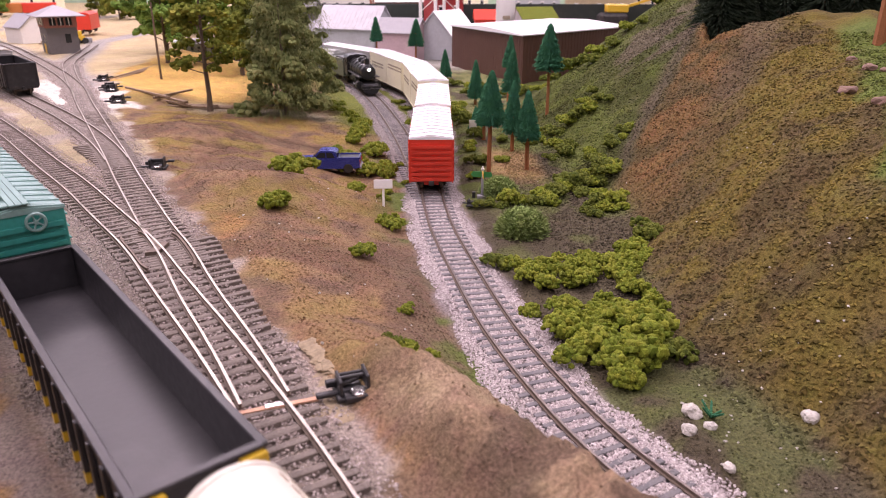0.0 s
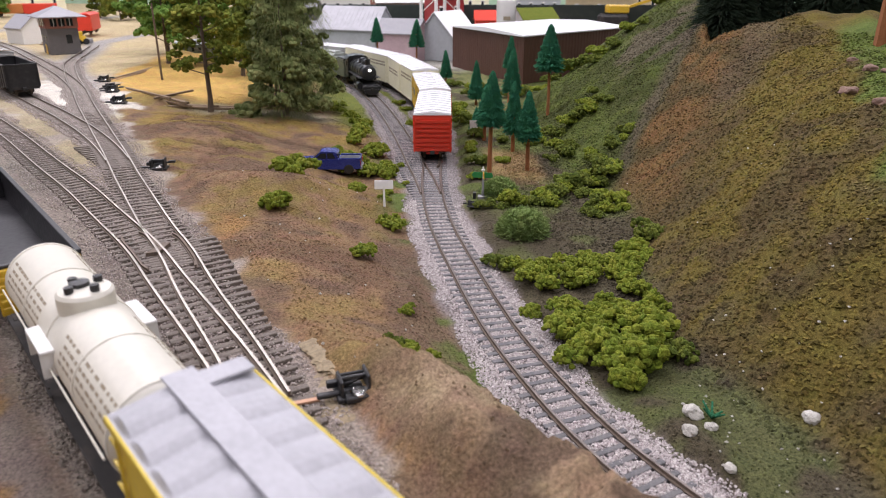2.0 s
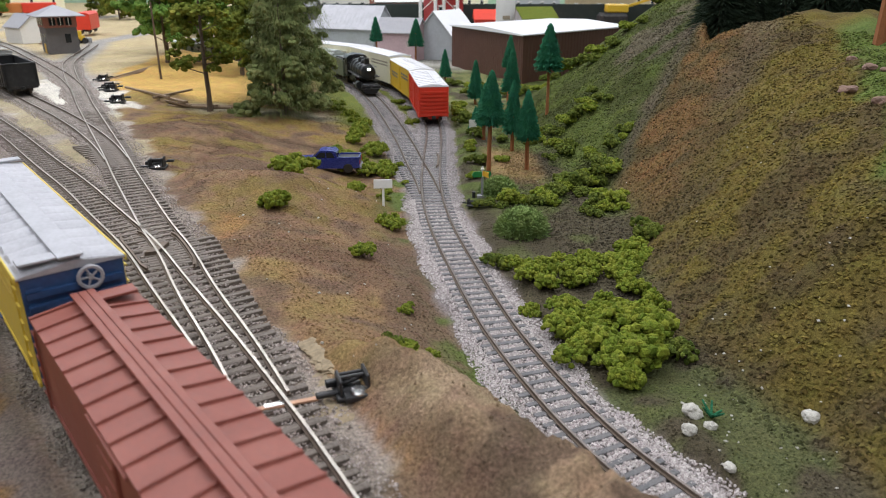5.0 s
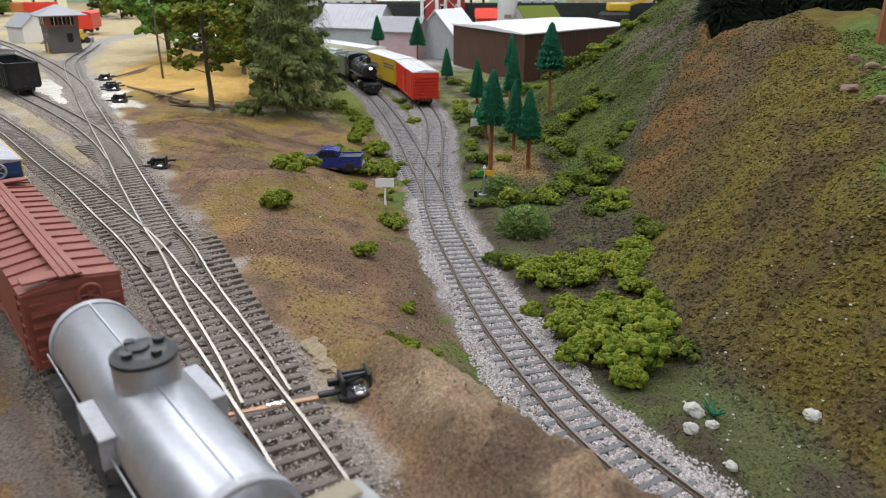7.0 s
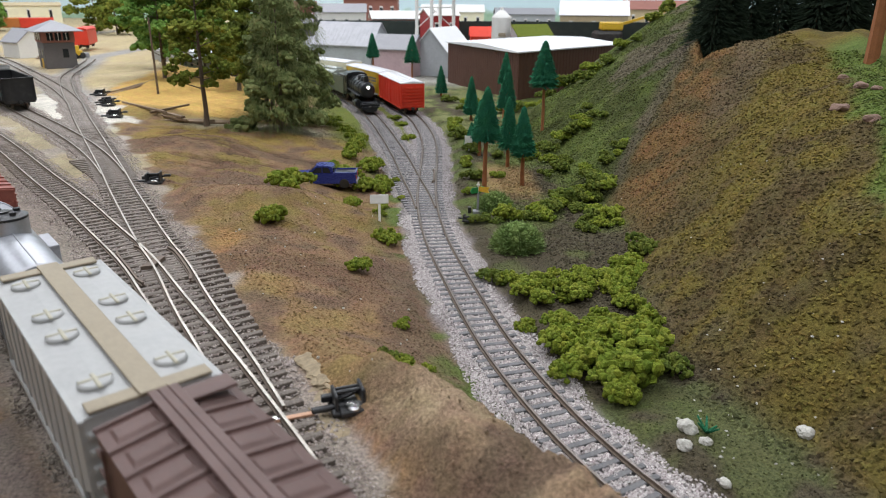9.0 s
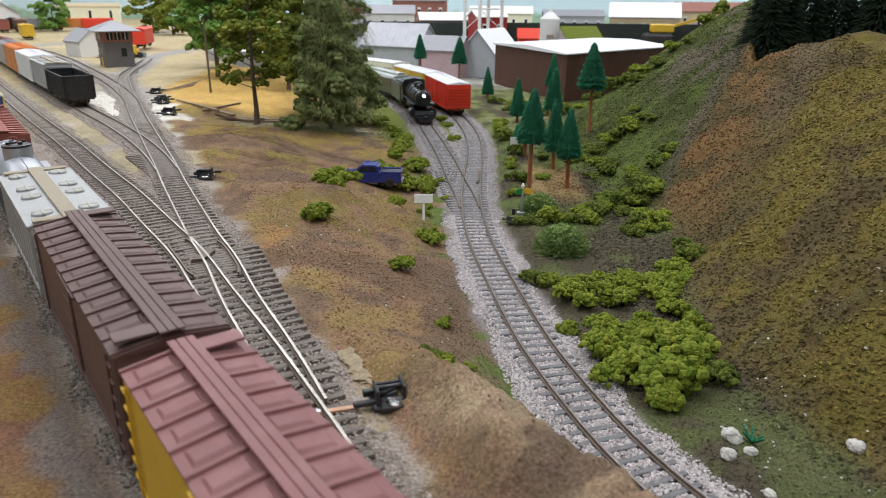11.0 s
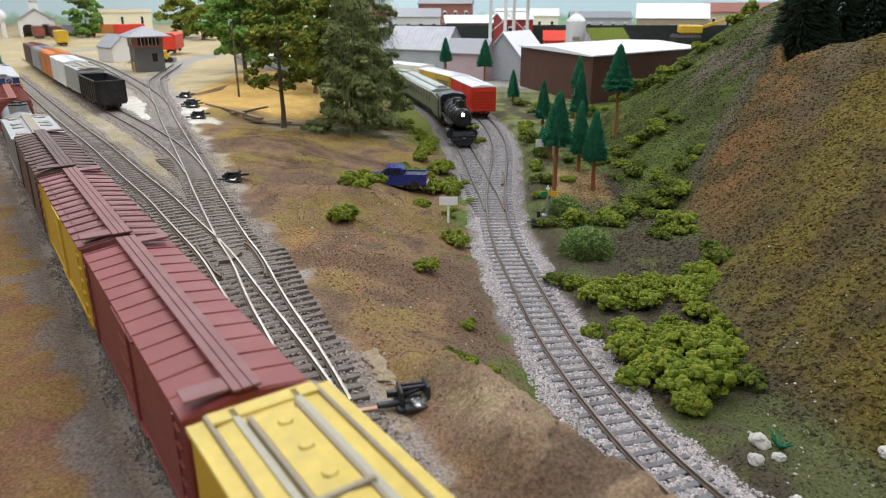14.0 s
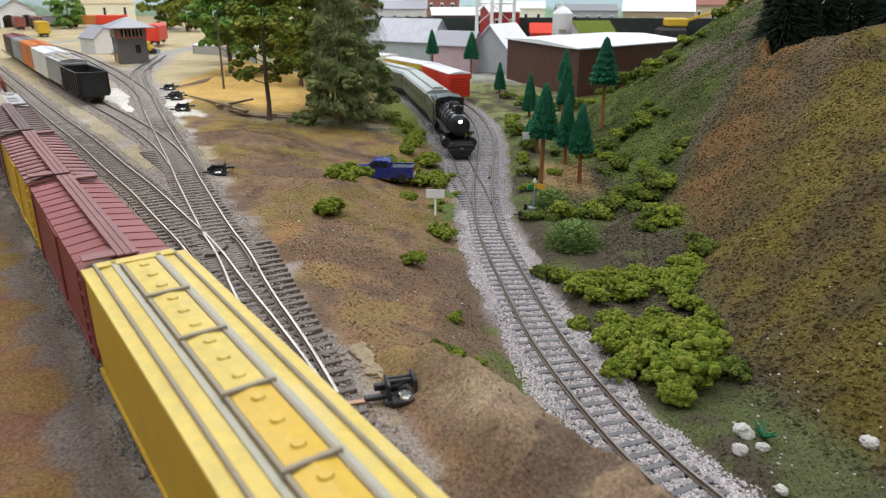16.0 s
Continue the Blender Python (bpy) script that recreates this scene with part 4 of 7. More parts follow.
    for i in range(ribs + 1):
        x = -h + 0.8 + (L - 1.6) * i / ribs
        g.prism([(-w - 0.6, eave + 0.2), (-w - 0.6, eave + 0.2 + seam), (0, ridge + seam), (w + 0.6, eave + 0.2 + seam), (w + 0.6, eave + 0.2)], x - 0.55, x + 0.55)
        if plank and i < ribs:
            step = (L - 1.6) / ribs
            for sy in (-1, 1):
                rows = [(q, 1.7 * math.sin(math.pi * q) ** 0.9) for q in (0, 0.12, 0.3, 0.5, 0.7, 0.88, 1)]
                a, b = sy * 3.0, sy * (w - 1.2)
                za, zb = (ridge - (ridge - eave - 0.4) * abs(q) / w for q in (a, b))
                vs = [(x + step * q, yy, zz + hh * k) for q, hh in rows for yy, zz, k in ((a, za, 1), (b, zb, 1), (sy * (w - 0.2), zb - 0.1, 0))]
                g.add(vs, [(3 * m + o, 3 * m + o + 1, 3 * m + o + 4, 3 * m + o + 3) for m in range(6) for o in (0, 1)])
        elif panels and i < ribs:
            m = x + (L - 1.6) / ribs / 2
            for sy in (-1, 1):
                a, b = sorted((sy * 4.5, sy * (w - 2)))
                za, zb = (ridge - (ridge - eave - 0.4) * abs(q) / w for q in (a, b))
                g.add([(m - 3.6, a, za), (m + 3.6, a, za), (m + 3.6, b, zb), (m - 3.6, b, zb), (m - 2.2, a + 0.8, za + 0.75), (m + 2.2, a + 0.8, za + 0.75), (m + 2.2, b - 0.8, zb + 0.75), (m - 2.2, b - 0.8, zb + 0.75)],
                      [(4, 5, 6, 7), (0, 1, 5, 4), (1, 2, 6, 5), (2, 3, 7, 6), (3, 0, 4, 7)])
    if ribs:
        part("roof_ribs", g, MAT[roof], rf)
    if trim:
        for sy in (-1, 1):
            a, b = sorted((sy * (w + 0.3), sy * (w + 1.1)))
            part("eave_trim", G().box(-h - 0.4, h + 0.4, a, b, eave - 1.6, eave + 0.7, 0.2), MAT[side], car)
    if walk_mat:
        g = G()
        if plank:
            g.box(-h - 1.5, h + 1.5, -4.0, 4.0, ridge + 1.5, ridge + 2.3, 0.15)
        for k in () if plank else (-2.6, 0, 2.6):
            g.box(-h - 1.5, h + 1.5, k - 1.2, k + 1.2, ridge + 1.5, ridge + 2.3, 0.15)
        for x in np.linspace(-h + 2, h - 2, 9):
            g.box(x - 0.7, x + 0.7, -3.5, 3.5, ridge - 0.3, ridge + 1.6)
        rb = part("running_board", g, MAT[walk_mat], car, "flat roof walkway" if plank else "three-plank roof walkway")
        for sx in (-1, 1):
            a, b = sorted((sx * (h - 1), sx * (h - 8)))
            part("end_platform", G().box(a, b, min(-sx * 3.8, -sx * (w - 1)), max(-sx * 3.8, -sx * (w - 1)), ridge + 0.9, ridge + 1.8, 0.15), MAT[walk_mat], rb)
    if wheel_end:
        g = G().turned("x", [(-h - 3.2, 4.2), (-h - 2.5, 4.6), (-h - 1.9, 4.2), (-h - 1.9, 3.4), (-h - 2.5, 3.2), (-h - 3.2, 3.4), (-h - 3.2, 4.2)], (0, -w * 0.28, eave - 4), 18, False)
        g.tube((-h, -w * 0.28, eave - 4), (-h - 3, -w * 0.28, eave - 4), 0.9, n=8)
        for a in range(5):
            ca, sa = math.cos(a * 1.2566), math.sin(a * 1.2566)
            g.tube((-h - 2.5, -w * 0.28, eave - 4), (-h - 2.5, -w * 0.28 + 3.8 * ca, eave - 4 + 3.8 * sa), 0.4, n=5)
        part("brake_wheel", g, MAT[walk_mat or end], car, "spoked brake wheel on the car end")
    trucks(car, L)
    return car


def gondola(name, label, L, W, top, group=""):
    car = thing(name, label, "gondola car", group=group)
    h, w = L / 2, W / 2
    part("floor", G().box(-h, h, -w + 1, w - 1, 8.5, 11, 0.2), MAT["gondola"], car)
    for sy in (-1, 1):
        a, b = sorted((sy * w, sy * (w - 1.6)))
        part("side", G().box(-h, h, a, b, 8, top, 0.2), MAT["gondola"], car)
        a, b = sorted((sy * (w + 0.7), sy * (w - 2.0)))
        part("top_chord", G().box(-h - 0.3, h + 0.3, a, b, top, top + 1.3, 0.3), MAT["gondola"], car)
        g, g2 = G(), G()
        for i in range(15):
            x = -h + 6 + (L - 12) * i / 14
            a, b = sorted((sy * w, sy * (w + 1.4)))
            po = part("side_post", G().box(x - 1, x + 1, a, b, 8, top, 0.2), MAT["gondola"], car)
            part("stripe", G().box(x - 1.05, x + 1.05, a - 0.05, b + 0.05, 8.4, 12), MAT["yellow"], po, "yellow stripe on the post")
    for sx in (-1, 1):
        a, b = sorted((sx * h, sx * (h - 1.6)))
        part("end", G().box(a, b, -w + 1.6, w - 1.6, 8, top, 0.2), MAT["gondola"], car)
        a, b = sorted((sx * (h + 0.6), sx * (h - 2.2)))
        part("end_chord", G().box(a, b, -w + 1, w - 1, top, top + 1.4, 0.3), MAT["gondola"], car)
        a, b = sorted((sx * h, sx * (h + 1.5)))
        for y in (-w + 4.2, w - 4.2):
            pn = part("end_panel", G().box(a, b - 0.5 if sx > 0 else b, y - 4.1, y + 4.1, 8, top - 1, 0.2), MAT["yellow"], car, "yellow end panel")
            for z in np.arange(9.5, top - 2, 3.4):
                part("rib", G().box(a - 0.4, b + 0.4, y - 3.6, y + 3.6, z, z + 2.2, 0.4), MAT["yellow"], pn)
    trucks(car, L)
    return car


def tank_car(name, label, L, R, zc, mat, dome, stripe=None, bands=5, group="", cap=False):
    car = thing(name, label, "tank car", group=group)
    h = L / 2 - 7
    part("frame", G().box(-L / 2, L / 2, -7, 7, 8, 11.5, 0.4).box(-L / 2, -L / 2 + 8, -15, 15, 8.5, 11, 0.3).box(L / 2 - 8, L / 2, -15, 15, 8.5, 11, 0.3)
         .box(-L / 2, L / 2, 10.5, 16.5, 8.8, 10.6, 0.2).box(-L / 2, L / 2, -16.5, -10.5, 8.8, 10.6, 0.2), MAT["truck"], car, "black underframe with side walkways")
    tank = part("tank", G().turned("x", [(-h, 0.5), (-h, R * 0.35), (-h + 0.8, R * 0.7), (-h + 2.4, R * 0.92), (-h + 4.5, R), (h - 4.5, R), (h - 2.4, R * 0.92), (h - 0.8, R * 0.7), (h, R * 0.35), (h, 0.5)], (0, 0, zc), 40), MAT[mat], car, "", True)
    for x in np.linspace(-h + 5, h - 5, bands):
        part("band", G().turned("x", [(x - 0.7, R - 0.2), (x - 0.6, R + 0.35), (x + 0.6, R + 0.35), (x + 0.7, R - 0.2)], (0, 0, zc), 40), MAT[mat], tank, "", True)
    if cap:
        part("seam", G().box(-h + 4, h - 4, -0.35, 0.35, zc + R - 0.3, zc + R + 0.5, 0.1), MAT[mat], tank, "raised weld seam along the top")
        for x in (-h + 4.2, h - 4.2):
            part("end_band", G().turned("x", [(x - 1.6, R - 0.6), (x - 1.5, R + 0.5), (x + 1.5, R + 0.5), (x + 1.6, R - 0.6)], (0, 0, zc), 40), MAT["silver"], tank, "bright band round the tank end", True)
    dr, dh = dome
    dm = part("dome", G().turned("z", [(zc + R - 4, dr), (zc + R + dh - 1.5, dr), (zc + R + dh - 0.4, dr * 0.9), (zc + R + dh + 0.3, dr * 0.5), (zc + R + dh + 0.5, 0.2)], (0, 0, 0), 28), MAT[mat], car, "tall round dome on the tank", True)
    part("manway", G().turned("z", [(zc + R + dh, dr * 0.35), (zc + R + dh + 1.8, dr * 0.35), (zc + R + dh + 2.2, 0.3)], (1.5, 1, 0), 14), MAT["black"], dm, "black hatch on the dome")
    for a in range(4):
        q = (dr * 0.6 * math.cos(a * 1.57 + 0.4), dr * 0.6 * math.sin(a * 1.57 + 0.4))
        part("valve", G().tube((*q, zc + R + dh - 0.5), (*q, zc + R + dh + 2.2), 1.5, n=10), MAT["black"], dm, "black valve on the dome")
    if cap:
        part("dome_cap", G().turned("z", [(zc + R + dh - 1.2, dr * 1.02), (zc + R + dh - 0.1, dr * 1.02), (zc + R + dh + 0.9, dr * 0.7), (zc + R + dh + 1.1, 0.3), (zc + R + dh - 1.2, 0.3)], (0, 0, 0), 28), MAT["black"], dm, "black cap of the dome")
    for sy in (-1, 1):
        y = sy * (R * 0.93)
        a, b = sorted((y, y + sy * 4.5))
        part("dome_platform", G().box(-11, 11, a, b, zc + 4.5, zc + 5.6, 0.2).box(-10.5, -9.5, a, b, zc - 4, zc + 4.6).box(9.5, 10.5, a, b, zc - 4, zc + 4.6), MAT["white" if mat == "cream" else "silver"], car, "side platform beside the dome")
        yy = sy * (R + 1.3)
        part("handrail", G().tube((-h + 3, yy, zc - 1), (h - 3, yy, zc - 1), 0.35, n=6), MAT[mat], car)
        part("ladder", ladder(G(), 0, sy * (R + 2), 10, zc + 4.5, 6), MAT["truck"], car)
        if stripe:
            g = G()
            rnd = random.Random(4)
            for x0, x1 in ((-h + 6, -14), (14, h - 8)):
                for ang in (0.25, 0.42, 0.6, 0.78):
                    x = x0
                    while x < x1 - 2:
                        wd = rnd.uniform(1.5, 4)
                        cy, cz = math.cos(ang) * (R + 0.06), math.sin(ang) * (R + 0.06)
                        ny, nz = math.cos(ang + 0.07) * (R + 0.06), math.sin(ang + 0.07) * (R + 0.06)
                        g.add([(x, sy * cy, zc + cz), (min(x1, x + wd), sy * cy, zc + cz), (min(x1, x + wd), sy * ny, zc + nz), (x, sy * ny, zc + nz),
                               (x, sy * cy * 0.98, zc + cz * 0.98), (min(x1, x + wd), sy * cy * 0.98, zc + cz * 0.98), (min(x1, x + wd), sy * ny * 0.98, zc + nz * 0.98), (x, sy * ny * 0.98, zc + nz * 0.98)],
                              [(0, 1, 2, 3), (4, 7, 6, 5), (0, 4, 5, 1), (2, 6, 7, 3), (1, 5, 6, 2), (0, 3, 7, 4)])
                        x += wd + rnd.uniform(0.8, 2.5)
            tagged(part("lettering", g, MAT[stripe], car, "rows of unreadable dark lettering"), kind="stuff")
    trucks(car, L)
    return car


def covered_hopper(name, label, L, W, eave, mat, walk_mat, group="", long_hatch=False, letters=None):
    car = thing(name, label, "covered hopper car", group=group)
    h, w = L / 2, W / 2
    body = G().prism([(-h + 1, 22), (-h + 14, 14), (-h * 0.4, 9), (-4, 9), (0, 13), (4, 9), (h * 0.4, 9), (h - 14, 14), (h - 1, 22), (h - 1, eave), (-h + 1, eave)], -w, w, "y")
    part("body", body, MAT[mat], car)
    part("end_sill", G().box(-h, -h + 4, -w + 1, w - 1, 8, 12, 0.3).box(h - 4, h, -w + 1, w - 1, 8, 12, 0.3), MAT[mat], car)
    for sy in (-1, 1):
        g = G()
        for i in range(11):
            x = -h + 2 + (L - 4) * i / 10
            if not long_hatch:
                part("side_post", G().box(x - 0.5, x + 0.5, sy * w - 0.5, sy * w + 0.5, 12, eave, 0.15), MAT[mat], car)
        part("side_sill", G().box(-h + 1, h - 1, sy * w - 0.7, sy * w + 0.7, 10.5, 12.5), MAT[mat], car)
        part("roof_edge", G().box(-h, h, sy * w - 0.8, sy * w + 0.8, eave - 1, eave + 0.6, 0.2), MAT[mat if not long_hatch else "paleyellow"], car)
        if letters:
            part("lettering", G().turned("y", [(sy * w - 0.2, 7.5), (sy * w + 0.15, 7.5), (sy * w + 0.15, 5), (sy * w - 0.2, 5)], (-h + 45, 0, eave - 20), 20).add([], []), MAT[letters], car, "round blue emblem")
    for sx in (-1, 1):
        g = G()
        for z in np.arange(13, eave - 3, 5):
            g.box(min(sx * (h - 1), sx * (h + 0.8)), max(sx * (h - 1), sx * (h + 0.8)), -w + 1, w - 1, z, z + 1.6, 0.2)
        g.box(min(sx * (h - 1.2), sx * (h - 0.6)), max(sx * (h - 1.2), sx * (h - 0.6)), -w + 0.5, w - 0.5, 12, eave)
        part("end_braces", g, MAT[mat], car)
    part("roof", G().prism([(-w - 0.3, eave), (-w - 0.3, eave + 0.5), (-w * 0.5, eave + 1.4), (w * 0.5, eave + 1.4), (w + 0.3, eave + 0.5), (w + 0.3, eave)], -h + 0.4, h - 0.4), MAT[mat if not long_hatch else "paleyellow"], car)
    if long_hatch:
        cv = part("hatch_frame", G().box(-h + 8, h - 8, -6.4, -5.2, eave + 1, eave + 3.2, 0.2).box(-h + 8, h - 8, 5.2, 6.4, eave + 1, eave + 3.2, 0.2), MAT["khaki"], car, "raised trough-hatch coaming")
        for i in range(5):
            x0 = -h + 9 + (L - 18) * i / 5
            g = G().prism([(-5, eave + 1.2), (-5, eave + 2.8), (0, eave + 3.6), (5, eave + 2.8), (5, eave + 1.2)], x0, x0 + (L - 18) / 5 - 1.5)
            for k in range(3):
                g.tube((x0 + 6 + k * 11, 0, eave + 3), (x0 + 6 + k * 11, 0, eave + 3.95), 2.0, 1.5, n=10)
            hc = part("hatch_cover", g, MAT["yellow" if i < 2 else "paleyellow"], car, "yellow trough hatch cover")
            part("batten", G().box(x0 - 1.2, x0 + 0.3, -6.8, 6.8, eave + 1.2, eave + 4, 0.2), MAT["khaki"], hc)
        for sy in (-1, 1):
            a, b = sorted((sy * 6.8, sy * 8.6))
            part("running_board", G().box(-h + 1, h - 1, a, b, eave + 1.5, eave + 2.0, 0.1), MAT["strap"], car, "pale walkway beside the hatches")
            a, b = sorted((sy * (w - 4.4), sy * (w - 3.2)))
            part("roof_rail", G().box(-h, h, a, b, eave + 0.6, eave + 2.0, 0.3), MAT["khaki"], car, "weathered rail along the roof edge")
        for sx in (-1, 1):
            a, b = sorted((sx * h, sx * (h - 5)))
            part("end_platform", G().box(a, b, -w + 4, w - 4, eave + 1.3, eave + 2.0, 0.2), MAT["paleyellow"], car, "faded end walkway")
    else:
        rb = part("running_board", G().box(-h - 0.5, h + 0.5, -3.6, 3.6, eave + 2.4, eave + 3.2, 0.2), MAT[walk_mat], car, "khaki roof walkway")
        for sx in (-1, 1):
            a, b = sorted((sx * (h - 0.3), sx * (h - 6)))
            part("end_platform", G().box(a, b, -w + 2, w - 2, eave + 1.5, eave + 2.4, 0.2), MAT[walk_mat], rb)
        for i in range(4):
            for sy in (-1, 1):
                x = (-0.36, -0.06, 0.10, 0.38)[i] * L
                y = sy * w * 0.56
                hc = part("hatch", G().turned("z", [(eave + 0.6, 4.7), (eave + 2.0, 4.7), (eave + 2.5, 4.2), (eave + 2.7, 0.2)], (x, y, 0), 22), MAT["hopper"], car, "round roof hatch", True)
                part("hatch_bar", G().box(x - 6.0, x + 3.0, y - 0.6, y + 0.6, eave + 2.3, eave + 3.0, 0.3).box(x - 0.6, x + 0.6, y - 4.4, y + 4.4, eave + 2.3, eave + 2.9, 0.3), MAT["strap"], hc, "cream hatch strap")
    trucks(car, L, inset=20)
    return car


def open_hopper(name, label, L, W, top, mat, group=""):
    car = thing(name, label, "open hopper car", group=group)
    h, w = L / 2, W / 2
    part("slope_sheet", G().prism([(-h + 2, top - 12), (-h * 0.4, 9), (h * 0.4, 9), (h - 2, top - 12), (h - 2, top - 14), (h * 0.4, 7.5), (-h * 0.4, 7.5), (-h + 2, top - 14)], -w + 1, w - 1, "y"), MAT[mat], car)
    for sy in (-1, 1):
        a, b = sorted((sy * w, sy * (w - 1.2)))
        part("side", G().prism([(-h, 12), (-h * 0.4, 9), (h * 0.4, 9), (h, 12), (h, top), (-h, top)], a, b, "y"), MAT[mat], car)
        g = G()
        for i in range(9):
            x = -h + 2 + (L - 4) * i / 8
            part("side_post", G().box(x - 0.7, x + 0.7, sy * w - 0.9, sy * w + 0.9, 10, top - 0.8, 0.2), MAT[mat], car)
        part("top_chord", G().box(-h, h, sy * w - 1, sy * w + 1, top - 0.8, top + 0.8, 0.2), MAT[mat], car)
    for sx in (-1, 1):
        a, b = sorted((sx * h, sx * (h - 1.2)))
        part("end", G().box(a, b, -w + 1, w - 1, 11, top, 0.2).box(a, b, -w + 1, -w + 3, 9, top).box(a, b, w - 3, w - 1, 9, top).box(a - 0.6, b + 0.6, -w, w, top - 1, top + 0.8, 0.2), MAT[mat], car)
    part("frame", G().box(-h, h, -4, 4, 7.5, 10.5).box(-h, -h + 5, -w + 1, w - 1, 8, 11).box(h - 5, h, -w + 1, w - 1, 8, 11), MAT["truck"], car)
    trucks(car, L, inset=20)
    return car


def coach(name, label, L, group=""):
    car = thing(name, label, "passenger car", group=group)
    h, w, e = L / 2, 17.5, 36
    part("body", G().box(-h, h, -w, w, 11, e, 0.8), MAT["olive"], car)
    part("skirt", G().box(-h + 4, h - 4, -w + 2, w - 2, 6.5, 11.2), MAT["truck"], car)
    part("roof", G().prism([(-w - 0.6, e - 0.3), (-w * 0.9, e + 3), (-w * 0.6, e + 5), (w * 0.6, e + 5), (w * 0.9, e + 3), (w + 0.6, e - 0.3)], -h - 0.5, h + 0.5), MAT["coachroof"], car, "arched pale grey roof")
    part("clerestory", G().prism([(-7.5, e + 4), (-7.5, e + 7.5), (-5, e + 8.8), (5, e + 8.8), (7.5, e + 7.5), (7.5, e + 4)], -h + 4, h - 4), MAT["coachroof"], car, "raised clerestory")
    for sy in (-1, 1):
        for i in range(12):
            x = -h + 16 + (L - 32) * i / 11
            wn = part("window", G().box(x - 3.6, x + 3.6, sy * w - 0.35, sy * w + 0.35, 22, 30.5, 0.2), MAT["glass"], car)
            part("sill", G().box(x - 4, x + 4, sy * w - 0.6, sy * w + 0.6, 21.2, 22), MAT["olive"], wn)
        part("letterboard", G().box(-h + 2, h - 2, sy * w - 0.25, sy * w + 0.25, 31.5, 35), MAT["olive"], car)
    trucks(car, L, inset=34)
    return car


def steam_engine(name, label):
    """A steam locomotive with its nose towards -x; the tender is a thing of its own."""
    car = thing(name, label, "steam locomotive")
    part("frame", G().box(-62, 62, -9, 9, 9, 15, 0.6).box(-70, -60, -13, 13, 9.5, 14, 0.5), MAT["loco"], car)
    part("boiler", G().turned("x", [(-54, 1), (-54, 10.6), (-52, 11.6), (-20, 11.8), (20, 13.6), (36, 13.8), (36, 1)], (0, 0, 31), 30), MAT["loco"], car, "sooty black boiler", True)
    part("smokebox_front", G().turned("x", [(-55.6, 0.5), (-55.6, 7), (-54.8, 9.2), (-53.9, 10.2), (-53.9, 0.5)], (0, 0, 31), 26), MAT["loco"], car, "round sooty smokebox door", True)
    for x in (-40, -22, -4, 14, 28):
        part("boiler_band", G().turned("x", [(x - 0.5, 12), (x - 0.5, 12.5 + max(0, x + 20) * 0.045), (x + 0.5, 12.5 + max(0, x + 20) * 0.045), (x + 0.5, 12)], (0, 0, 31), 30), MAT["loco"], car)
    hl = part("headlight", G().turned("x", [(-60, 3.6), (-55, 3.6), (-54, 2)], (0, 0, 36), 18), MAT["loco"], car, "round headlight housing", True)
    part("lamp", G().turned("x", [(-60.3, 0.2), (-60.3, 1.9), (-59.8, 1.9), (-59.8, 0.2)], (0, 0, 36), 18), MAT["headlight"], hl, "lit warm white headlight lens")
    part("stack", G().turned("z", [(41, 4), (50, 3.8), (51, 4.6), (51, 3), (44, 3)], (-45, 0, 0), 18), MAT["loco"], car, "short smokestack", True)
    part("steam_dome", G().turned("z", [(41, 6.5), (47, 6.3), (49.5, 4.5), (50.3, 0.3)], (-8, 0, 0), 20), MAT["loco"], car, "", True)
    part("sand_dome", G().turned("z", [(41, 5.4), (46, 5.2), (48, 3.8), (48.6, 0.3)], (-26, 0, 0), 20), MAT["loco"], car, "", True)
    part("bell", G().turned("z", [(43, 2.2), (45, 1.8), (46.4, 0.3)], (-36, 0, 0), 12), MAT["steel"], car, "brass bell")
    cab = part("cab", G().box(36, 60, -16.5, 16.5, 17, 45, 0.8), MAT["loco"], car)
    part("cab_roof", G().prism([(-17.5, 44), (-14, 48), (0, 50), (14, 48), (17.5, 44)], 34, 64), MAT["loco"], cab)
    for sy in (-1, 1):
        part("cab_window", G().box(41, 49, sy * 16.5 - 0.4, sy * 16.5 + 0.4, 32, 41), MAT["glass"], cab)
        part("running_board", G().box(-56, 36, min(sy * 10, sy * 16.5), max(sy * 10, sy * 16.5), 24, 25, 0.2), MAT["loco"], car)
        part("cylinder", G().turned("x", [(-52, 1), (-52, 5.6), (-37, 5.6), (-37, 1)], (0, sy * 13.5, 12), 16), MAT["loco"], car, "", True)
        for x in (-22, -2, 18):
            g = G().turned("y", [(sy * 7, 9.6), (sy * 7.6, 9.6), (sy * 7.6, 9.0), (sy * 9.6, 9.0), (sy * 9.6, 6.5), (sy * 9.0, 6.3), (sy * 9.0, 1)], (x, 0, 9), 24)
            part("driving_wheel", g, MAT["truck"], car, "large driving wheel", True)
        part("side_rod", G().box(-24, 20, sy * 10.6 - 0.5, sy * 10.6 + 0.5, 5.5, 7.3, 0.2).box(-38, -2, sy * 11.8 - 0.5, sy * 11.8 + 0.5, 8, 9.4, 0.2), MAT["greyroof"], car, "grey side rods")
        for x in (-53, -44):
            part("pilot_wheel", G().turned("y", [(sy * 7, 4.8), (sy * 7.6, 4.8), (sy * 7.6, 4.2), (sy * 9.2, 4.2), (sy * 9.2, 1)], (x, 0, 4.2), 16), MAT["truck"], car)
        part("handrail", G().tube((-50, sy * 13.4, 38), (34, sy * 14.4, 38), 0.35, n=6), MAT["loco"], car)
        part("air_tank", G().turned("x", [(-30, 0.5), (-30, 3.2), (0, 3.2), (0, 0.5)], (0, sy * 13, 21), 12), MAT["loco"], car)
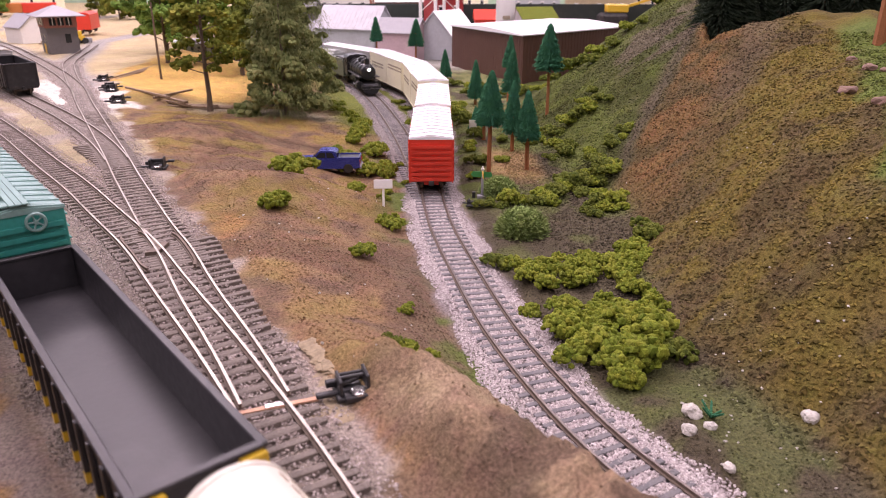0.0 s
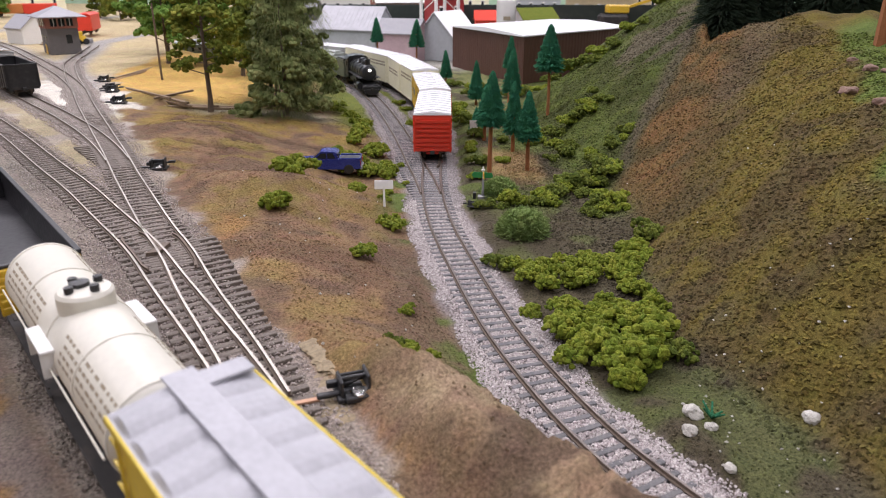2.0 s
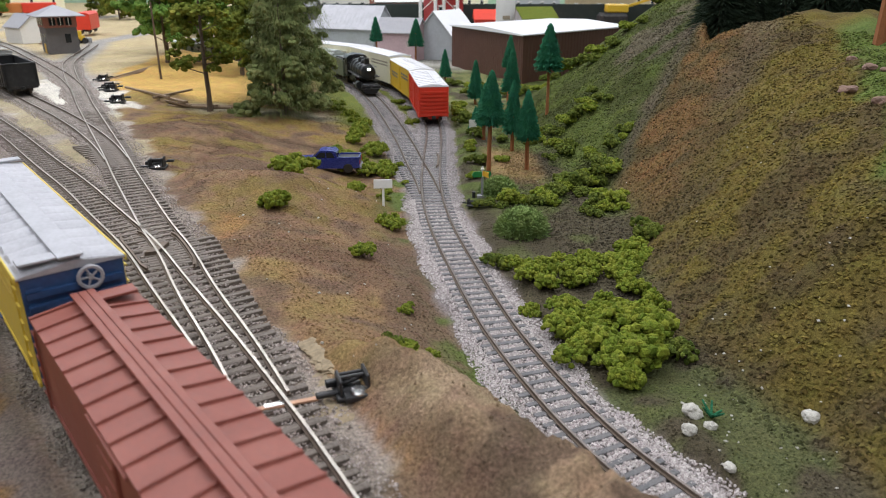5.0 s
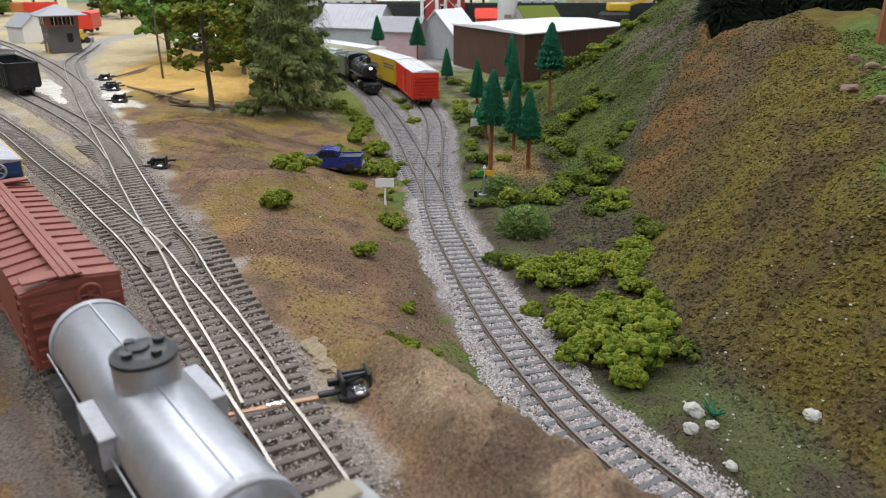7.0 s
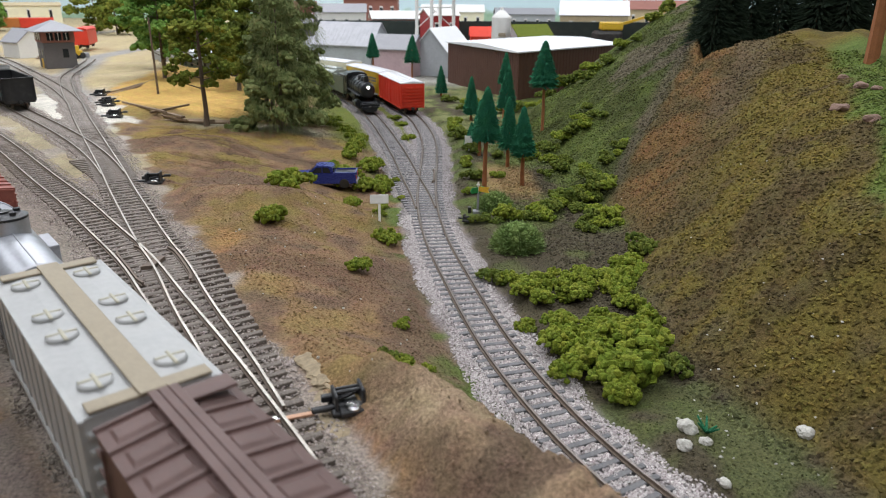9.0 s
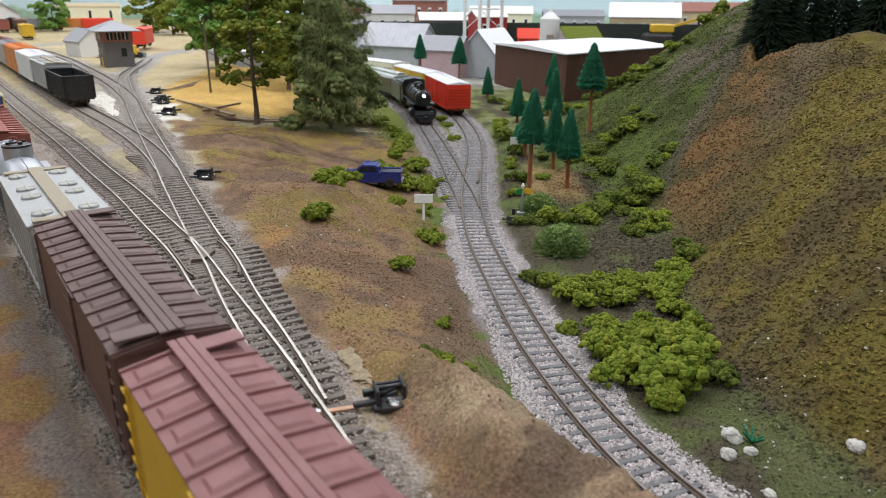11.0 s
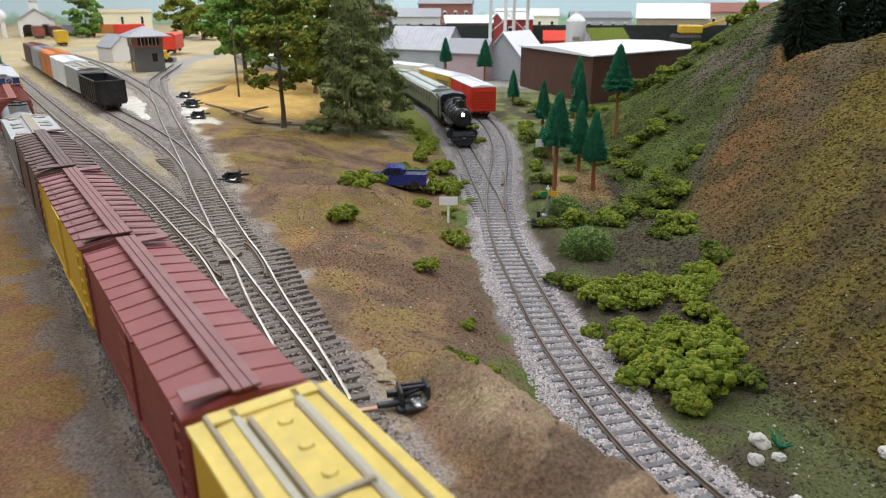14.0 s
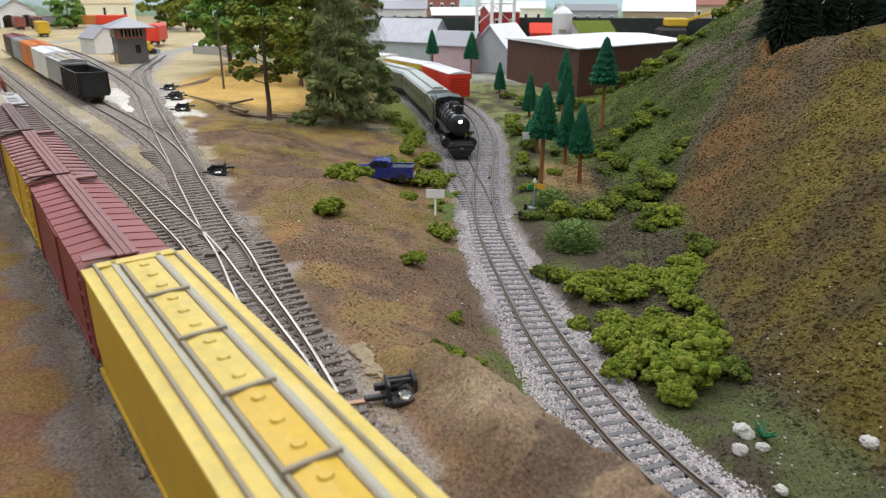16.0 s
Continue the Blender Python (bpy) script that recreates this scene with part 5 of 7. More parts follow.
    part("pilot", G().prism([(-13, 9.5), (13, 9.5), (9, 2.2), (-9, 2.2)], -70, -66).prism([(-13, 9.5), (13, 9.5), (5, 2), (-5, 2)], -75, -69.8).box(-71.5, -69.8, -14, 14, 8.5, 13), MAT["loco"], car, "front beam and pilot")
    part("front_step", G().box(-69, -56, -12, 12, 14, 15.5, 0.3), MAT["loco"], car)
    part("coupler", G().box(-78, -70, -2, 2, 8, 11, 0.4), MAT["truck"], car)
    return car


def tender(name, label):
    car = thing(name, label, "tender")
    part("tank", G().box(-38, 38, -17, 17, 11, 37, 1.0), MAT["olive"], car)
    part("coal_bunker", G().prism([(-15, 36), (-14, 41), (14, 41), (15, 36)], -34, 6), MAT["loco"], car, "heaped dark coal")
    part("rim", G().box(-38, 38, -17.3, -16, 37, 39).box(-38, 38, 16, 17.3, 37, 39).box(6, 38, -16, 16, 36.8, 37.6), MAT["olive"], car)
    trucks(car, 76, inset=20)
    return car


def at_line(line, s, L, back=False):
    """The pose of a car of length L whose middle is s mm along a line."""
    a, b = line.at(s - L * 0.36)[0], line.at(s + L * 0.36)[0]
    c, d = (a + b) / 2, b - a
    ang = math.degrees(math.atan2(d[1], d[0]))
    return pose(c[0] * 0.001, c[1] * 0.001, line.z * 0.001, 0, 0, ang + (180 if back else 0))

# the long freight train on the near track: its far end first; places along the line at the start
FREIGHT = []


def freight(ob, far, near):
    FREIGHT.append((ob, (far + near) / 2, far - near))


S0 = s_at(NEAR, -10) 
freight(boxcar("boxcar", "teal green steel boxcar with a pale ribbed roof", 148, 34.5, 46.5, "teal", "tealroof", "teal", "tealroof", ribs=14, letters=None), 541, 392)
freight(gondola("gondola", "long empty black gondola with yellow end panels", 188, 34.6, 29), 386, 198)
freight(tank_car("tank_car", "cream white tank car with dark lettering and a dome", 158, 15, 27, "cream", (9.2, 4.5), stripe="khaki"), 191, 33)
freight(boxcar("boxcar", "yellow boxcar with silver ribbed roof, navy ends and doors", 172, 33.6, 50, "lemon", "silver", "navy", "silver", ribs=14, door="navy", letters="paleyellow", seam=0.3, plank=True, trim=True), 24, -150)
freight(boxcar("boxcar", "oxide red boxcar with ribbed roof and plank running board", 160, 33, 39, "oxide", "oxide", "oxide", "oxide", ribs=15, seam=0.9, panels=False), -157, -320)
freight(tank_car("tank_car", "silver tank car with a black-capped dome", 140, 13.8, 26, "tanksilver", (8.8, 7), bands=2, cap=True), -328, -470)
freight(covered_hopper("covered_hopper", "short grey covered hopper with round roof hatches", 116, 36.2, 43, "hopper", "khaki"), -476, -594)
freight(boxcar("boxcar", "dark brown boxcar with ribbed roof and plank running board", 146, 33.6, 45.5, "brown", "brown", "brown", "brown", ribs=13), -600, -751)
freight(boxcar("boxcar", "yellow wood-sided reefer with maroon roof and ends", 145, 33.6, 45.5, "yellow", "maroonroof", "oxide", "maroonroof", ribs=13, door="yellow"), -757, -904)
freight(boxcar("boxcar", "red-brown boxcar with ribbed roof and plank running board", 143, 32.8, 45.5, "redbrown", "redbrown", "redbrown", "maroonroof", ribs=13, seam=0.45, panels=False), -910, -1056)
freight(covered_hopper("covered_hopper", "long yellow covered hopper with weathered trough hatches", 190, 34.6, 50.5, "yellow", "khaki", long_hatch=True, letters="blue"), -1068, -1254)
freight(boxcar("boxcar", "oxide red boxcar following the yellow hopper", 146, 35, 45, "oxide", "oxide", "oxide", "oxide", ribs=13), -1260, -1408)

# the red-tailed freight on the main line: its rear first
REDS = [
    (boxcar("boxcar", "bright red boxcar with a white roof, last in the train", 142, 35, 45, "red", "whiteroof", "red", None, ribs=10, wheel_end=False, side_ribs=12), 142),
    (boxcar("boxcar", "yellow boxcar with a grey-white roof", 146, 35, 46, "yellow", "whiteroof", "lemon", None, ribs=10, letters="navy", door="yellow"), 146),
    (boxcar("boxcar", "long cream boxcar with a white roof", 190, 36, 50, "creamcar", "whiteroof", "creamcar", None, ribs=10, letters="khaki"), 190),
    (boxcar("boxcar", "long cream boxcar with a white roof", 190, 36, 50, "creamcar", "whiteroof", "creamcar", None, ribs=10, letters="khaki"), 190),
    (boxcar("boxcar", "pale grey boxcar with a white roof", 180, 36, 48, "hopper", "whiteroof", "hopper", None, ribs=10), 180),
]
ENGINE = steam_engine("steam_locomotive", "black steam locomotive with a lit headlight")
COACHES = [(tender("tender", "dark green locomotive tender heaped with coal"), 76),
           (coach("passenger_car", "grey-green heavyweight passenger car with pale roof", 235), 235),
           (coach("passenger_car", "grey-green heavyweight passenger car with pale roof", 235), 235)]

# parked cars on the siding
PARKED = [(open_hopper("open_hopper", "black empty open hopper car at the end of the string", 112, 35, 37, "black"), 112, 0),
          (covered_hopper("covered_hopper", "grey covered hopper parked on the siding", 118, 34, 42, "hopper", "khaki"), 118, 0),
          (boxcar("boxcar", "white boxcar parked on the siding", 146, 35, 44, "white", "whiteroof", "white", None, ribs=10), 146, 0),
          (boxcar("boxcar", "orange boxcar with a pale roof parked on the siding", 146, 35, 46, "orange", "orange", "orange", None, ribs=10), 146, 0),
          (boxcar("boxcar", "grey boxcar parked on the siding", 146, 35, 44, "hopper", "greyroof", "hopper", None, ribs=10), 146, 0),
          (boxcar("boxcar", "dark brown boxcar parked on the siding", 146, 35, 44, "brown", "maroonroof", "brown", None, ribs=10), 146, 0)]
s = s_at(YARD_D, 850)
for ob, L, _ in PARKED:
    ob.matrix_world = at_line(YARD_D, s + L / 2, L)
    s += L + 7


def motions():
    times = [0.5 * i for i in range(33)]
    gone = lambda t: float(np.interp(t, [0, 13.5, 14, 14.5, 15, 15.5, 16], [0, 1222, 1262, 1292, 1319, 1347, 1374]))
    for ob, mid, L in FREIGHT:
        walk(ob, [(t, at_line(NEAR, S0 + mid + gone(t), L)) for t in times])
    rear = lambda t: float(np.interp(t, [0, 0.5, 1, 1.5, 2, 2.5, 3, 3.5, 4, 6.5, 7, 7.5, 8, 8.5, 9, 14.5, 15, 15.5, 16], [361, 394, 421, 446, 470, 498, 525, 555, 583, 741, 770, 799, 823, 837, 841, 841, 852, 883, 919]))
    base = s_at(MAIN_R, 200)
    for t_ob, back in zip(REDS, np.cumsum([0] + [L + 6 for _, L in REDS])):
        ob, L = t_ob
        walk(ob, [(t, at_line(MAIN_R, base + rear(t) + back + L / 2, L)) for t in times])
    nose = lambda t: float(np.interp(t, [0, 8.2, 8.5, 9, 11.5, 12, 12.5, 13, 13.5, 14, 14.5, 15, 15.5, 16], [515, 515, 508, 490, 381, 358, 335, 312, 287, 262, 237, 213, 188, 163]))
    for t_ob, back in zip([(ENGINE, 122)] + COACHES, (94, 202, 370, 611)):
        ob, L = t_ob
        walk(ob, [(t, at_line(MAIN_L, nose(t) + back, L)) for t in times])
    turn = lambda t: float(np.interp(t, [4.5, 5.5], [0, 45]))
    walk(TARGET, [(t, pose(0, 0, 0.0165, 0, 0, turn(t))) for t in times])


# ---- plants ----
def blobs(centres, radii, seed, squash=0.85, n_small=26, small=0.34, only_shell=True):
    """A clump of foam: many small lumpy bits over each centre."""
    rs = np.random.RandomState(seed)
    t = (1 + 5 ** 0.5) / 2
    ico = np.array([(-1, t, 0), (1, t, 0), (-1, -t, 0), (1, -t, 0), (0, -1, t), (0, 1, t), (0, -1, -t), (0, 1, -t), (t, 0, -1), (t, 0, 1), (-t, 0, -1), (-t, 0, 1)], float)
    ico /= np.linalg.norm(ico[0])
    fc = np.array([(0, 11, 5), (0, 5, 1), (0, 1, 7), (0, 7, 10), (0, 10, 11), (1, 5, 9), (5, 11, 4), (11, 10, 2), (10, 7, 6), (7, 1, 8), (3, 9, 4), (3, 4, 2), (3, 2, 6), (3, 6, 8), (3, 8, 9), (4, 9, 5), (2, 4, 11), (6, 2, 10), (8, 6, 7), (9, 8, 1)])
    vs, fs, k = [], [], 0
    for c, r in zip(centres, radii):
        m = max(4, int(n_small))
        d = rs.normal(size=(m, 3))
        d /= np.linalg.norm(d, axis=1)[:, None]
        d[:, 2] = np.where(d[:, 2] < -0.3, -d[:, 2], d[:, 2])
        p = np.array(c) + d * r * rs.uniform(0.55, 1.0, (m, 1)) * np.array([1, 1, squash])
        q = r * small * rs.uniform(0.55, 1.25, m)
        v = ico[None] * q[:, None, None] * rs.uniform(0.65, 1.3, (m, 12, 1)) + p[:, None]
        vs.append(v.reshape(-1, 3))
        fs.append((fc[None] + 12 * np.arange(m)[:, None, None] + k).reshape(-1, 3))
        k += 12 * m
    g = G()
    g.v, g.f = [tuple(p) for p in np.concatenate(vs)], [tuple(int(i) for i in q) for q in np.concatenate(fs)]
    return g


def raw(name, g, mat):
    me = bpy.data.meshes.new(name)
    me.from_pydata(np.array(g.v) * 0.001, [], g.f)
    me.materials.append(mat)
    return me


def bush(x, y, r, seed, mat="bush", flat=0.7, spread=1.0, n=5, label="", small=0.23):
    rs = np.random.RandomState(seed)
    c = [(rs.normal() * r * 0.45 * spread, rs.normal() * r * 0.45 * spread, r * 0.25 + abs(rs.normal()) * r * 0.25 * flat) for _ in range(n)]
    g = blobs(c, [r * rs.uniform(0.42, 0.66) for _ in c], seed, flat, n_small=64, small=small)
    ob = tagged(new("bush", raw("bush", g, MAT[mat])), label or "clump of yellow-green foam shrub on the ground", "bush", group="shrubs")
    ob.matrix_world = pose(x * 0.001, y * 0.001, (gz(x, y) - 0.6) * 0.001)
    return ob


# shrubs between the yard and the main line
for i, (x, y, r) in enumerate(((-128, 566, 18), (-107, 440, 13), (-50, 388, 9.5), (-17, 320, 5), (-11, 262, 8), (-20, 268, 5.5), (-37, 470, 11), (-70, 560, 9), (-84, 640, 17), (-62, 625, 15), (-98, 660, 14), (-50, 650, 9), (-70, 690, 15), (-90, 720, 13), (-42, 560, 6), (-46, 540, 5), (-30, 590, 5),
                               (-85, 780, 12), (-95, 830, 13), (-110, 900, 12), (-105, 860, 9), (-36, 862, 9), (-50, 960, 8), (-60, 1010, 9), (-140, 930, 10), (-150, 980, 12))):
    bush(x, y, r, 40 + i, "bush" if i != 5 else "bush_dark")
# the belt of shrubs at the foot of the hill
rs = np.random.RandomState(12)
BELT = [(38, 404, 10), (48, 380, 11), (60, 366, 11), (74, 362, 10), (62, 385, 10), (86, 372, 11), (98, 384, 11), (110, 396, 12), (122, 412, 12), (136, 426, 12), (82, 395, 9), (96, 405, 9), (46, 338, 6),
        (68, 308, 14), (82, 312, 14), (90, 298, 15), (76, 290, 13), (88, 276, 14), (98, 284, 12), (85, 266, 10), (94, 312, 11), (106, 332, 9), (114, 350, 10), (72, 330, 10), (90, 330, 11),
        (41, 511, 7), (54, 517, 9), (68, 530, 10), (83, 540, 10), (96, 552, 10), (106, 565, 9), (115, 575, 12), (130, 588, 13), (145, 600, 14), (154, 599, 12), (146, 628, 10), (117, 556, 8), (132, 570, 10),
        (168, 647, 7.5), (177, 658, 7.5), (184, 666, 6), (158, 645, 9), (146, 655, 8), (121, 513, 10), (136, 526, 10), (113, 497, 6.5), (128, 505, 8),
        (122, 767, 11), (137, 770, 11), (149, 771, 10), (159, 757, 11), (169, 750, 8.5), (122, 725, 8.5), (125, 689, 9.5), (135, 700, 8), (110, 669, 7), (166, 794, 7.5), (174, 808, 7), (105, 782, 9), (95, 740, 8), (110, 750, 8),
        (195, 924, 13), (209, 947, 14), (220, 923, 12), (242, 945, 10), (253, 934, 9), (150, 1040, 11), (165, 1020, 12), (178, 1000, 13), (188, 980, 13), (129, 1109, 11), (115, 1070, 12), (95, 1060, 11),
        (24, 848, 10), (24, 954, 8), (35, 781, 9), (34, 706, 9), (35, 652, 8), (27, 598, 7), (65, 754, 7.5), (60, 663, 6.5), (20, 1170, 11), (45, 1150, 11), (70, 1130, 11), (28, 900, 9), (40, 1060, 10)]
# past y 480 every other shrub takes bush_dark: hillside shade put into its colour
for i, (x, y, r) in enumerate(BELT):
    bush(x + rs.normal() * 2, y + rs.normal() * 2, r * rs.uniform(0.95, 1.2) * (1.15 if y > 480 else 1.0), 100 + i, "bush_dark" if i % 9 == 0 or (y > 480 and i % 2) else "bush")
for i, (x, y, r) in enumerate(((338, 742, 15), (352, 746, 17), (366, 752, 15), (348, 760, 18), (290, 985, 15), (310, 990, 16))):
    bush(x, y, r, 300 + i, "leaf", label="olive green shrub on top of the hill")


def ball_bush(x, y, r, seed):
    rs = np.random.RandomState(seed)
    m = 5200
    d = rs.normal(size=(m, 3))
    d /= np.linalg.norm(d, axis=1)[:, None]
    d[:, 2] = np.abs(d[:, 2])
    a = d * r * np.array([1, 1, 1.0]) * rs.uniform(0.6, 0.95, (m, 1))
    b = a + d * r * 0.16 + rs.normal(size=(m, 3)) * r * 0.05
    e = np.cross(d, rs.normal(size=(m, 3)))
    e /= np.linalg.norm(e, axis=1)[:, None]
    e *= r * 0.02
    g = blobs([(0, 0, r * 0.25)], [r * 0.74], seed, 1.0, n_small=900, small=0.1)
    k = len(g.v)
    v = np.stack([a - e, a + e, b], 1).reshape(-1, 3)
    g.v += [tuple(p) for p in v]
    g.f += [(k + 3 * i, k + 3 * i + 1, k + 3 * i + 2) for i in range(m)]
    ob = tagged(new("bush", raw("bush", g, MAT["ball"])), "rounded fluffy pale green bush of fine fibre", "bush", group="shrubs")
    ob.matrix_world = pose(x * 0.001, y * 0.001, (gz(x, y) - 1) * 0.001)


ball_bush(56, 455, 19.5, 1)
ball_bush(47, 548, 17, 2)


def needles(layers, seed, droop, mat_r, count):
    """Rings of short bristles from a trunk: (z, reach) stops."""
    rs = np.random.RandomState(seed)
    zs, rr = np.array([q[0] for q in layers]), np.array([q[1] for q in layers])
    z = zs[0] + (zs[-1] - zs[0]) * rs.rand(count) ** 0.9
    R = np.interp(z, zs, rr) * rs.uniform(0.75, 1.12, count) * (1 + 0.06 * np.sin(z * 0.9))
    a = rs.uniform(0, math.tau, count)
    d = np.c_[np.cos(a), np.sin(a), np.full(count, -droop)]
    root = np.c_[np.zeros(count), np.zeros(count), z] + d * R[:, None] * rs.uniform(0.1, 0.7, (count, 1))
    tip = np.c_[np.zeros(count), np.zeros(count), z] + d * R[:, None]
    side = np.c_[-np.sin(a), np.cos(a), rs.uniform(-0.6, 0.6, count)] * mat_r
    up = np.c_[np.cos(a) * 0.2, np.sin(a) * 0.2, np.ones(count)] * mat_r * 0.8
    g = G()
    v = np.stack([root - side, root + side, tip + side * 0.5, tip - side * 0.5, (root + tip) / 2 + up], 1).reshape(-1, 3)
    g.v = [tuple(p) for p in v]
    for i in range(count):
        k = 5 * i
        g.f += [(k, k + 1, k + 2, k + 3), (k, k + 4, k + 1), (k + 1, k + 4, k + 2), (k + 2, k + 4, k + 3), (k + 3, k + 4, k)]
    return g


def conifer(x, y, tall, bare, r, seed, mat="conifer", trunk="trunk", lean=0.0, z=None, label="", tr=1.9):
    t = thing("conifer", label or "bottle-green model conifer on an orange-brown bare trunk", "tree", group="conifers by the track")
    g = G().loft([[(math.cos(k * 0.785) * q + dx, math.sin(k * 0.785) * q, h) for k in range(8)] for h, q, dx in ((-4, tr * 1.15, 0), (bare * 0.5, tr, 0.3), (bare, tr * 0.9, 0), (tall * 0.92, 0.4, 0))])
    part("trunk", g, MAT[trunk], t, "", True)
    lay = [(bare, r * 0.9), (bare + (tall - bare) * 0.15, r), (bare + (tall - bare) * 0.55, r * 0.62), (tall - 2, r * 0.2), (tall, r * 0.06)]
    part("crown", raw("crown", needles(lay, seed, 0.28, 0.68, 3300), MAT[mat]), None, t)
    t.matrix_world = pose(x * 0.001, y * 0.001, (gz(x, y) if z is None else z) * 0.001, 0, lean, seed * 37)


for i, (x, y, tall, bare, r) in enumerate(((80, 634, 74, 31, 11.2), (44, 629, 92, 46, 13), (73, 708, 72, 22, 10.4), (47, 769, 62, 21, 9.4), (131, 866, 108, 57, 16.6), (90, 927, 80, 28, 12.4), (92, 972, 94, 54, 10), (48, 994, 62, 11, 11), (7, 1234, 52, 8, 10.4), (-127, 1425, 96, 52, 12.5), (-51, 1425, 91, 42, 15.5), (40, 800, 30, 4, 8))):
    conifer(x, y, tall, bare, r * 1.08, 5 + i, lean=(1.2, -0.8, 2)[i % 3])
for i, (x, y, tall, r) in enumerate(((292, 768, 92, 28), (312, 782, 95, 30), (298, 800, 96, 28), (402, 772, 95, 30), (428, 765, 95, 33), (456, 775, 95, 34), (418, 810, 100, 32), (345, 805, 92, 30), (376, 805, 96, 31))):
    conifer(x, y, tall, 3, r, 60 + i, "darkfir", "bark", label="very dark dense fir on top of the hill")
conifer(327, 538, 190, 96, 24, 70, "darkfir", "trunk", label="tall pine with a thick orange-brown bare trunk on the hill", tr=4.6)


def tree(name, x, y, tall, crown, r, seed, mat, label, trunk_r=2.6, lean=0.0, drooping=False, n=46, clump=0.2, z=None):
    """A trunk with limbs and a crown of many small clumps."""
    rs = np.random.RandomState(seed)
    t = thing(name, label, "tree", group="trees by the yard")
    g = G().loft([[(math.cos(k * 0.698) * q + dx, math.sin(k * 0.698) * q, h) for k in range(9)] for h, q, dx in ((-4, trunk_r * 1.4, 0), (crown * 0.4, trunk_r, 1), (crown, trunk_r * 0.85, 0), (tall * 0.9, 0.5, 1))])
    cs, rad = [], []
    for i in range(n):
        f = (i + 0.5) / n
        h = crown + (tall - crown) * f
        prof = math.sin(math.pi * min(1, 0.18 + f * 0.8)) ** 0.7
        a, q = rs.uniform(0, math.tau), r * prof * rs.uniform(0.35, 1.0)
        p = (math.cos(a) * q, math.sin(a) * q, h + rs.normal() * 3 - (q * 0.3 if drooping else 0))
        cs.append(p)
        rad.append(r * clump * rs.uniform(1.0, 1.7))
        if i % 2 == 0:
            g.tube((0, 0, min(h, tall * 0.85) - q * 0.35), p, 0.8, 0.3, n=5)
    part("trunk", g, MAT["bark"], t)
    part("crown", raw("crown", blobs(cs, rad, seed, 0.7, n_small=46, small=0.24), MAT[mat]), None, t)
    t.matrix_world = pose(x * 0.001, y * 0.001, (gz(x, y) if z is None else z) * 0.001, 0, lean, 0)


def feather_tree(x, y, tall, r, seed, label):
    """A dense drooping evergreen of fine fibre down to the ground."""
    t = thing("evergreen_tree", label, "tree", group="trees by the yard")
    part("trunk", G().tube((0, 0, -3), (0, 0, tall * 0.9), 2.6, 0.5), MAT["bark"], t)
    rs = np.random.RandomState(seed)
    cs, rad = [], []
    for i in range(70):
        f = (i + 0.5) / 70
        q = r * (0.95 - 0.55 * f) * rs.uniform(0.5, 1.0) * (1 + 0.2 * math.sin(f * 25))
        a = rs.uniform(0, math.tau)
        cs.append((math.cos(a) * q, math.sin(a) * q, 4 + tall * 0.92 * f + rs.normal() * 2))
        rad.append(r * rs.uniform(0.2, 0.32) * (1.1 - 0.5 * f))
    body = blobs(cs, rad, seed, 0.7, n_small=30, small=0.3)
    k = len(body.v)
    m = 9000
    f = rs.rand(m) ** 0.9
    a = rs.uniform(0, math.tau, m)
    q = r * (1.02 - 0.58 * f) * rs.uniform(0.55, 1.06, m) * (1 + 0.18 * np.sin(f * 25 + a * 2))
    o = np.c_[np.cos(a) * q, np.sin(a) * q, 3 + tall * 0.97 * f]
    d = np.c_[np.cos(a), np.sin(a), -0.9 + 0.6 * rs.normal(size=m)] * rs.uniform(2, 6.5, (m, 1))
    w = np.c_[-np.sin(a), np.cos(a), np.zeros(m)] * 0.33
    v = np.stack([o - w, o + w, o + d], 1).reshape(-1, 3)
    body.v += [tuple(t_) for t_ in v]
    body.f += [(k + 3 * i, k + 3 * i + 1, k + 3 * i + 2) for i in range(m)]
    part("crown", raw("crown", body, MAT["feather"]), None, t)
    t.matrix_world = pose(x * 0.001, y * 0.001, gz(x, y) * 0.001)


tree("broadleaf_tree", -272, 822, 178, 50, 46, 3, "leaf", "olive-green broadleaf tree with a bare lower trunk", 2.8, n=50, clump=0.17)
feather_tree(-184, 828, 165, 50, 4, "feathery grey-green evergreen reaching to the ground")
feather_tree(-175, 925, 190, 44, 5, "tall feathery evergreen behind the other trees")
tree("broadleaf_tree", -222, 915, 190, 40, 44, 6, "leaf", "olive-green tree behind the first one", 3, n=50)
tree("broadleaf_tree", -225, 960, 180, 30, 46, 7, "bush_dark", "dark green tree in the grove", 3, n=50)
tree("broadleaf_tree", -470, 1230, 170, 40, 60, 8, "leaf_light", "fresh green broadleaf tree behind the sand", 3, n=56)
tree("broadleaf_tree", -400, 1290, 175, 40, 62, 9, "leaf_light", "fresh green broadleaf tree behind the sand", 3, n=56)
tree("broadleaf_tree", -330, 1180, 185, 40, 52, 10, "leaf", "olive-green tree in the grove", 3, n=50)
tree("broadleaf_tree", -540, 1420, 180, 34, 64, 11, "leaf_light", "fresh green broadleaf tree in the distance", 3, n=50)
tree("broadleaf_tree", -640, 1900, 210, 30, 80, 12, "leaf", "distant olive-green broadleaf tree", 3, n=50)
tree("broadleaf_tree", -820, 2250, 220, 20, 90, 13, "leaf_light", "distant green broadleaf tree", 3, n=50)
tree("broadleaf_tree", -1650, 2700, 190, 10, 70, 14, "leaf_light", "rounded green tree by the backdrop", 3, n=50)
tree("broadleaf_tree", -1260, 2700, 200, 10, 80, 15, "leaf", "distant green broadleaf tree", 3, n=50)
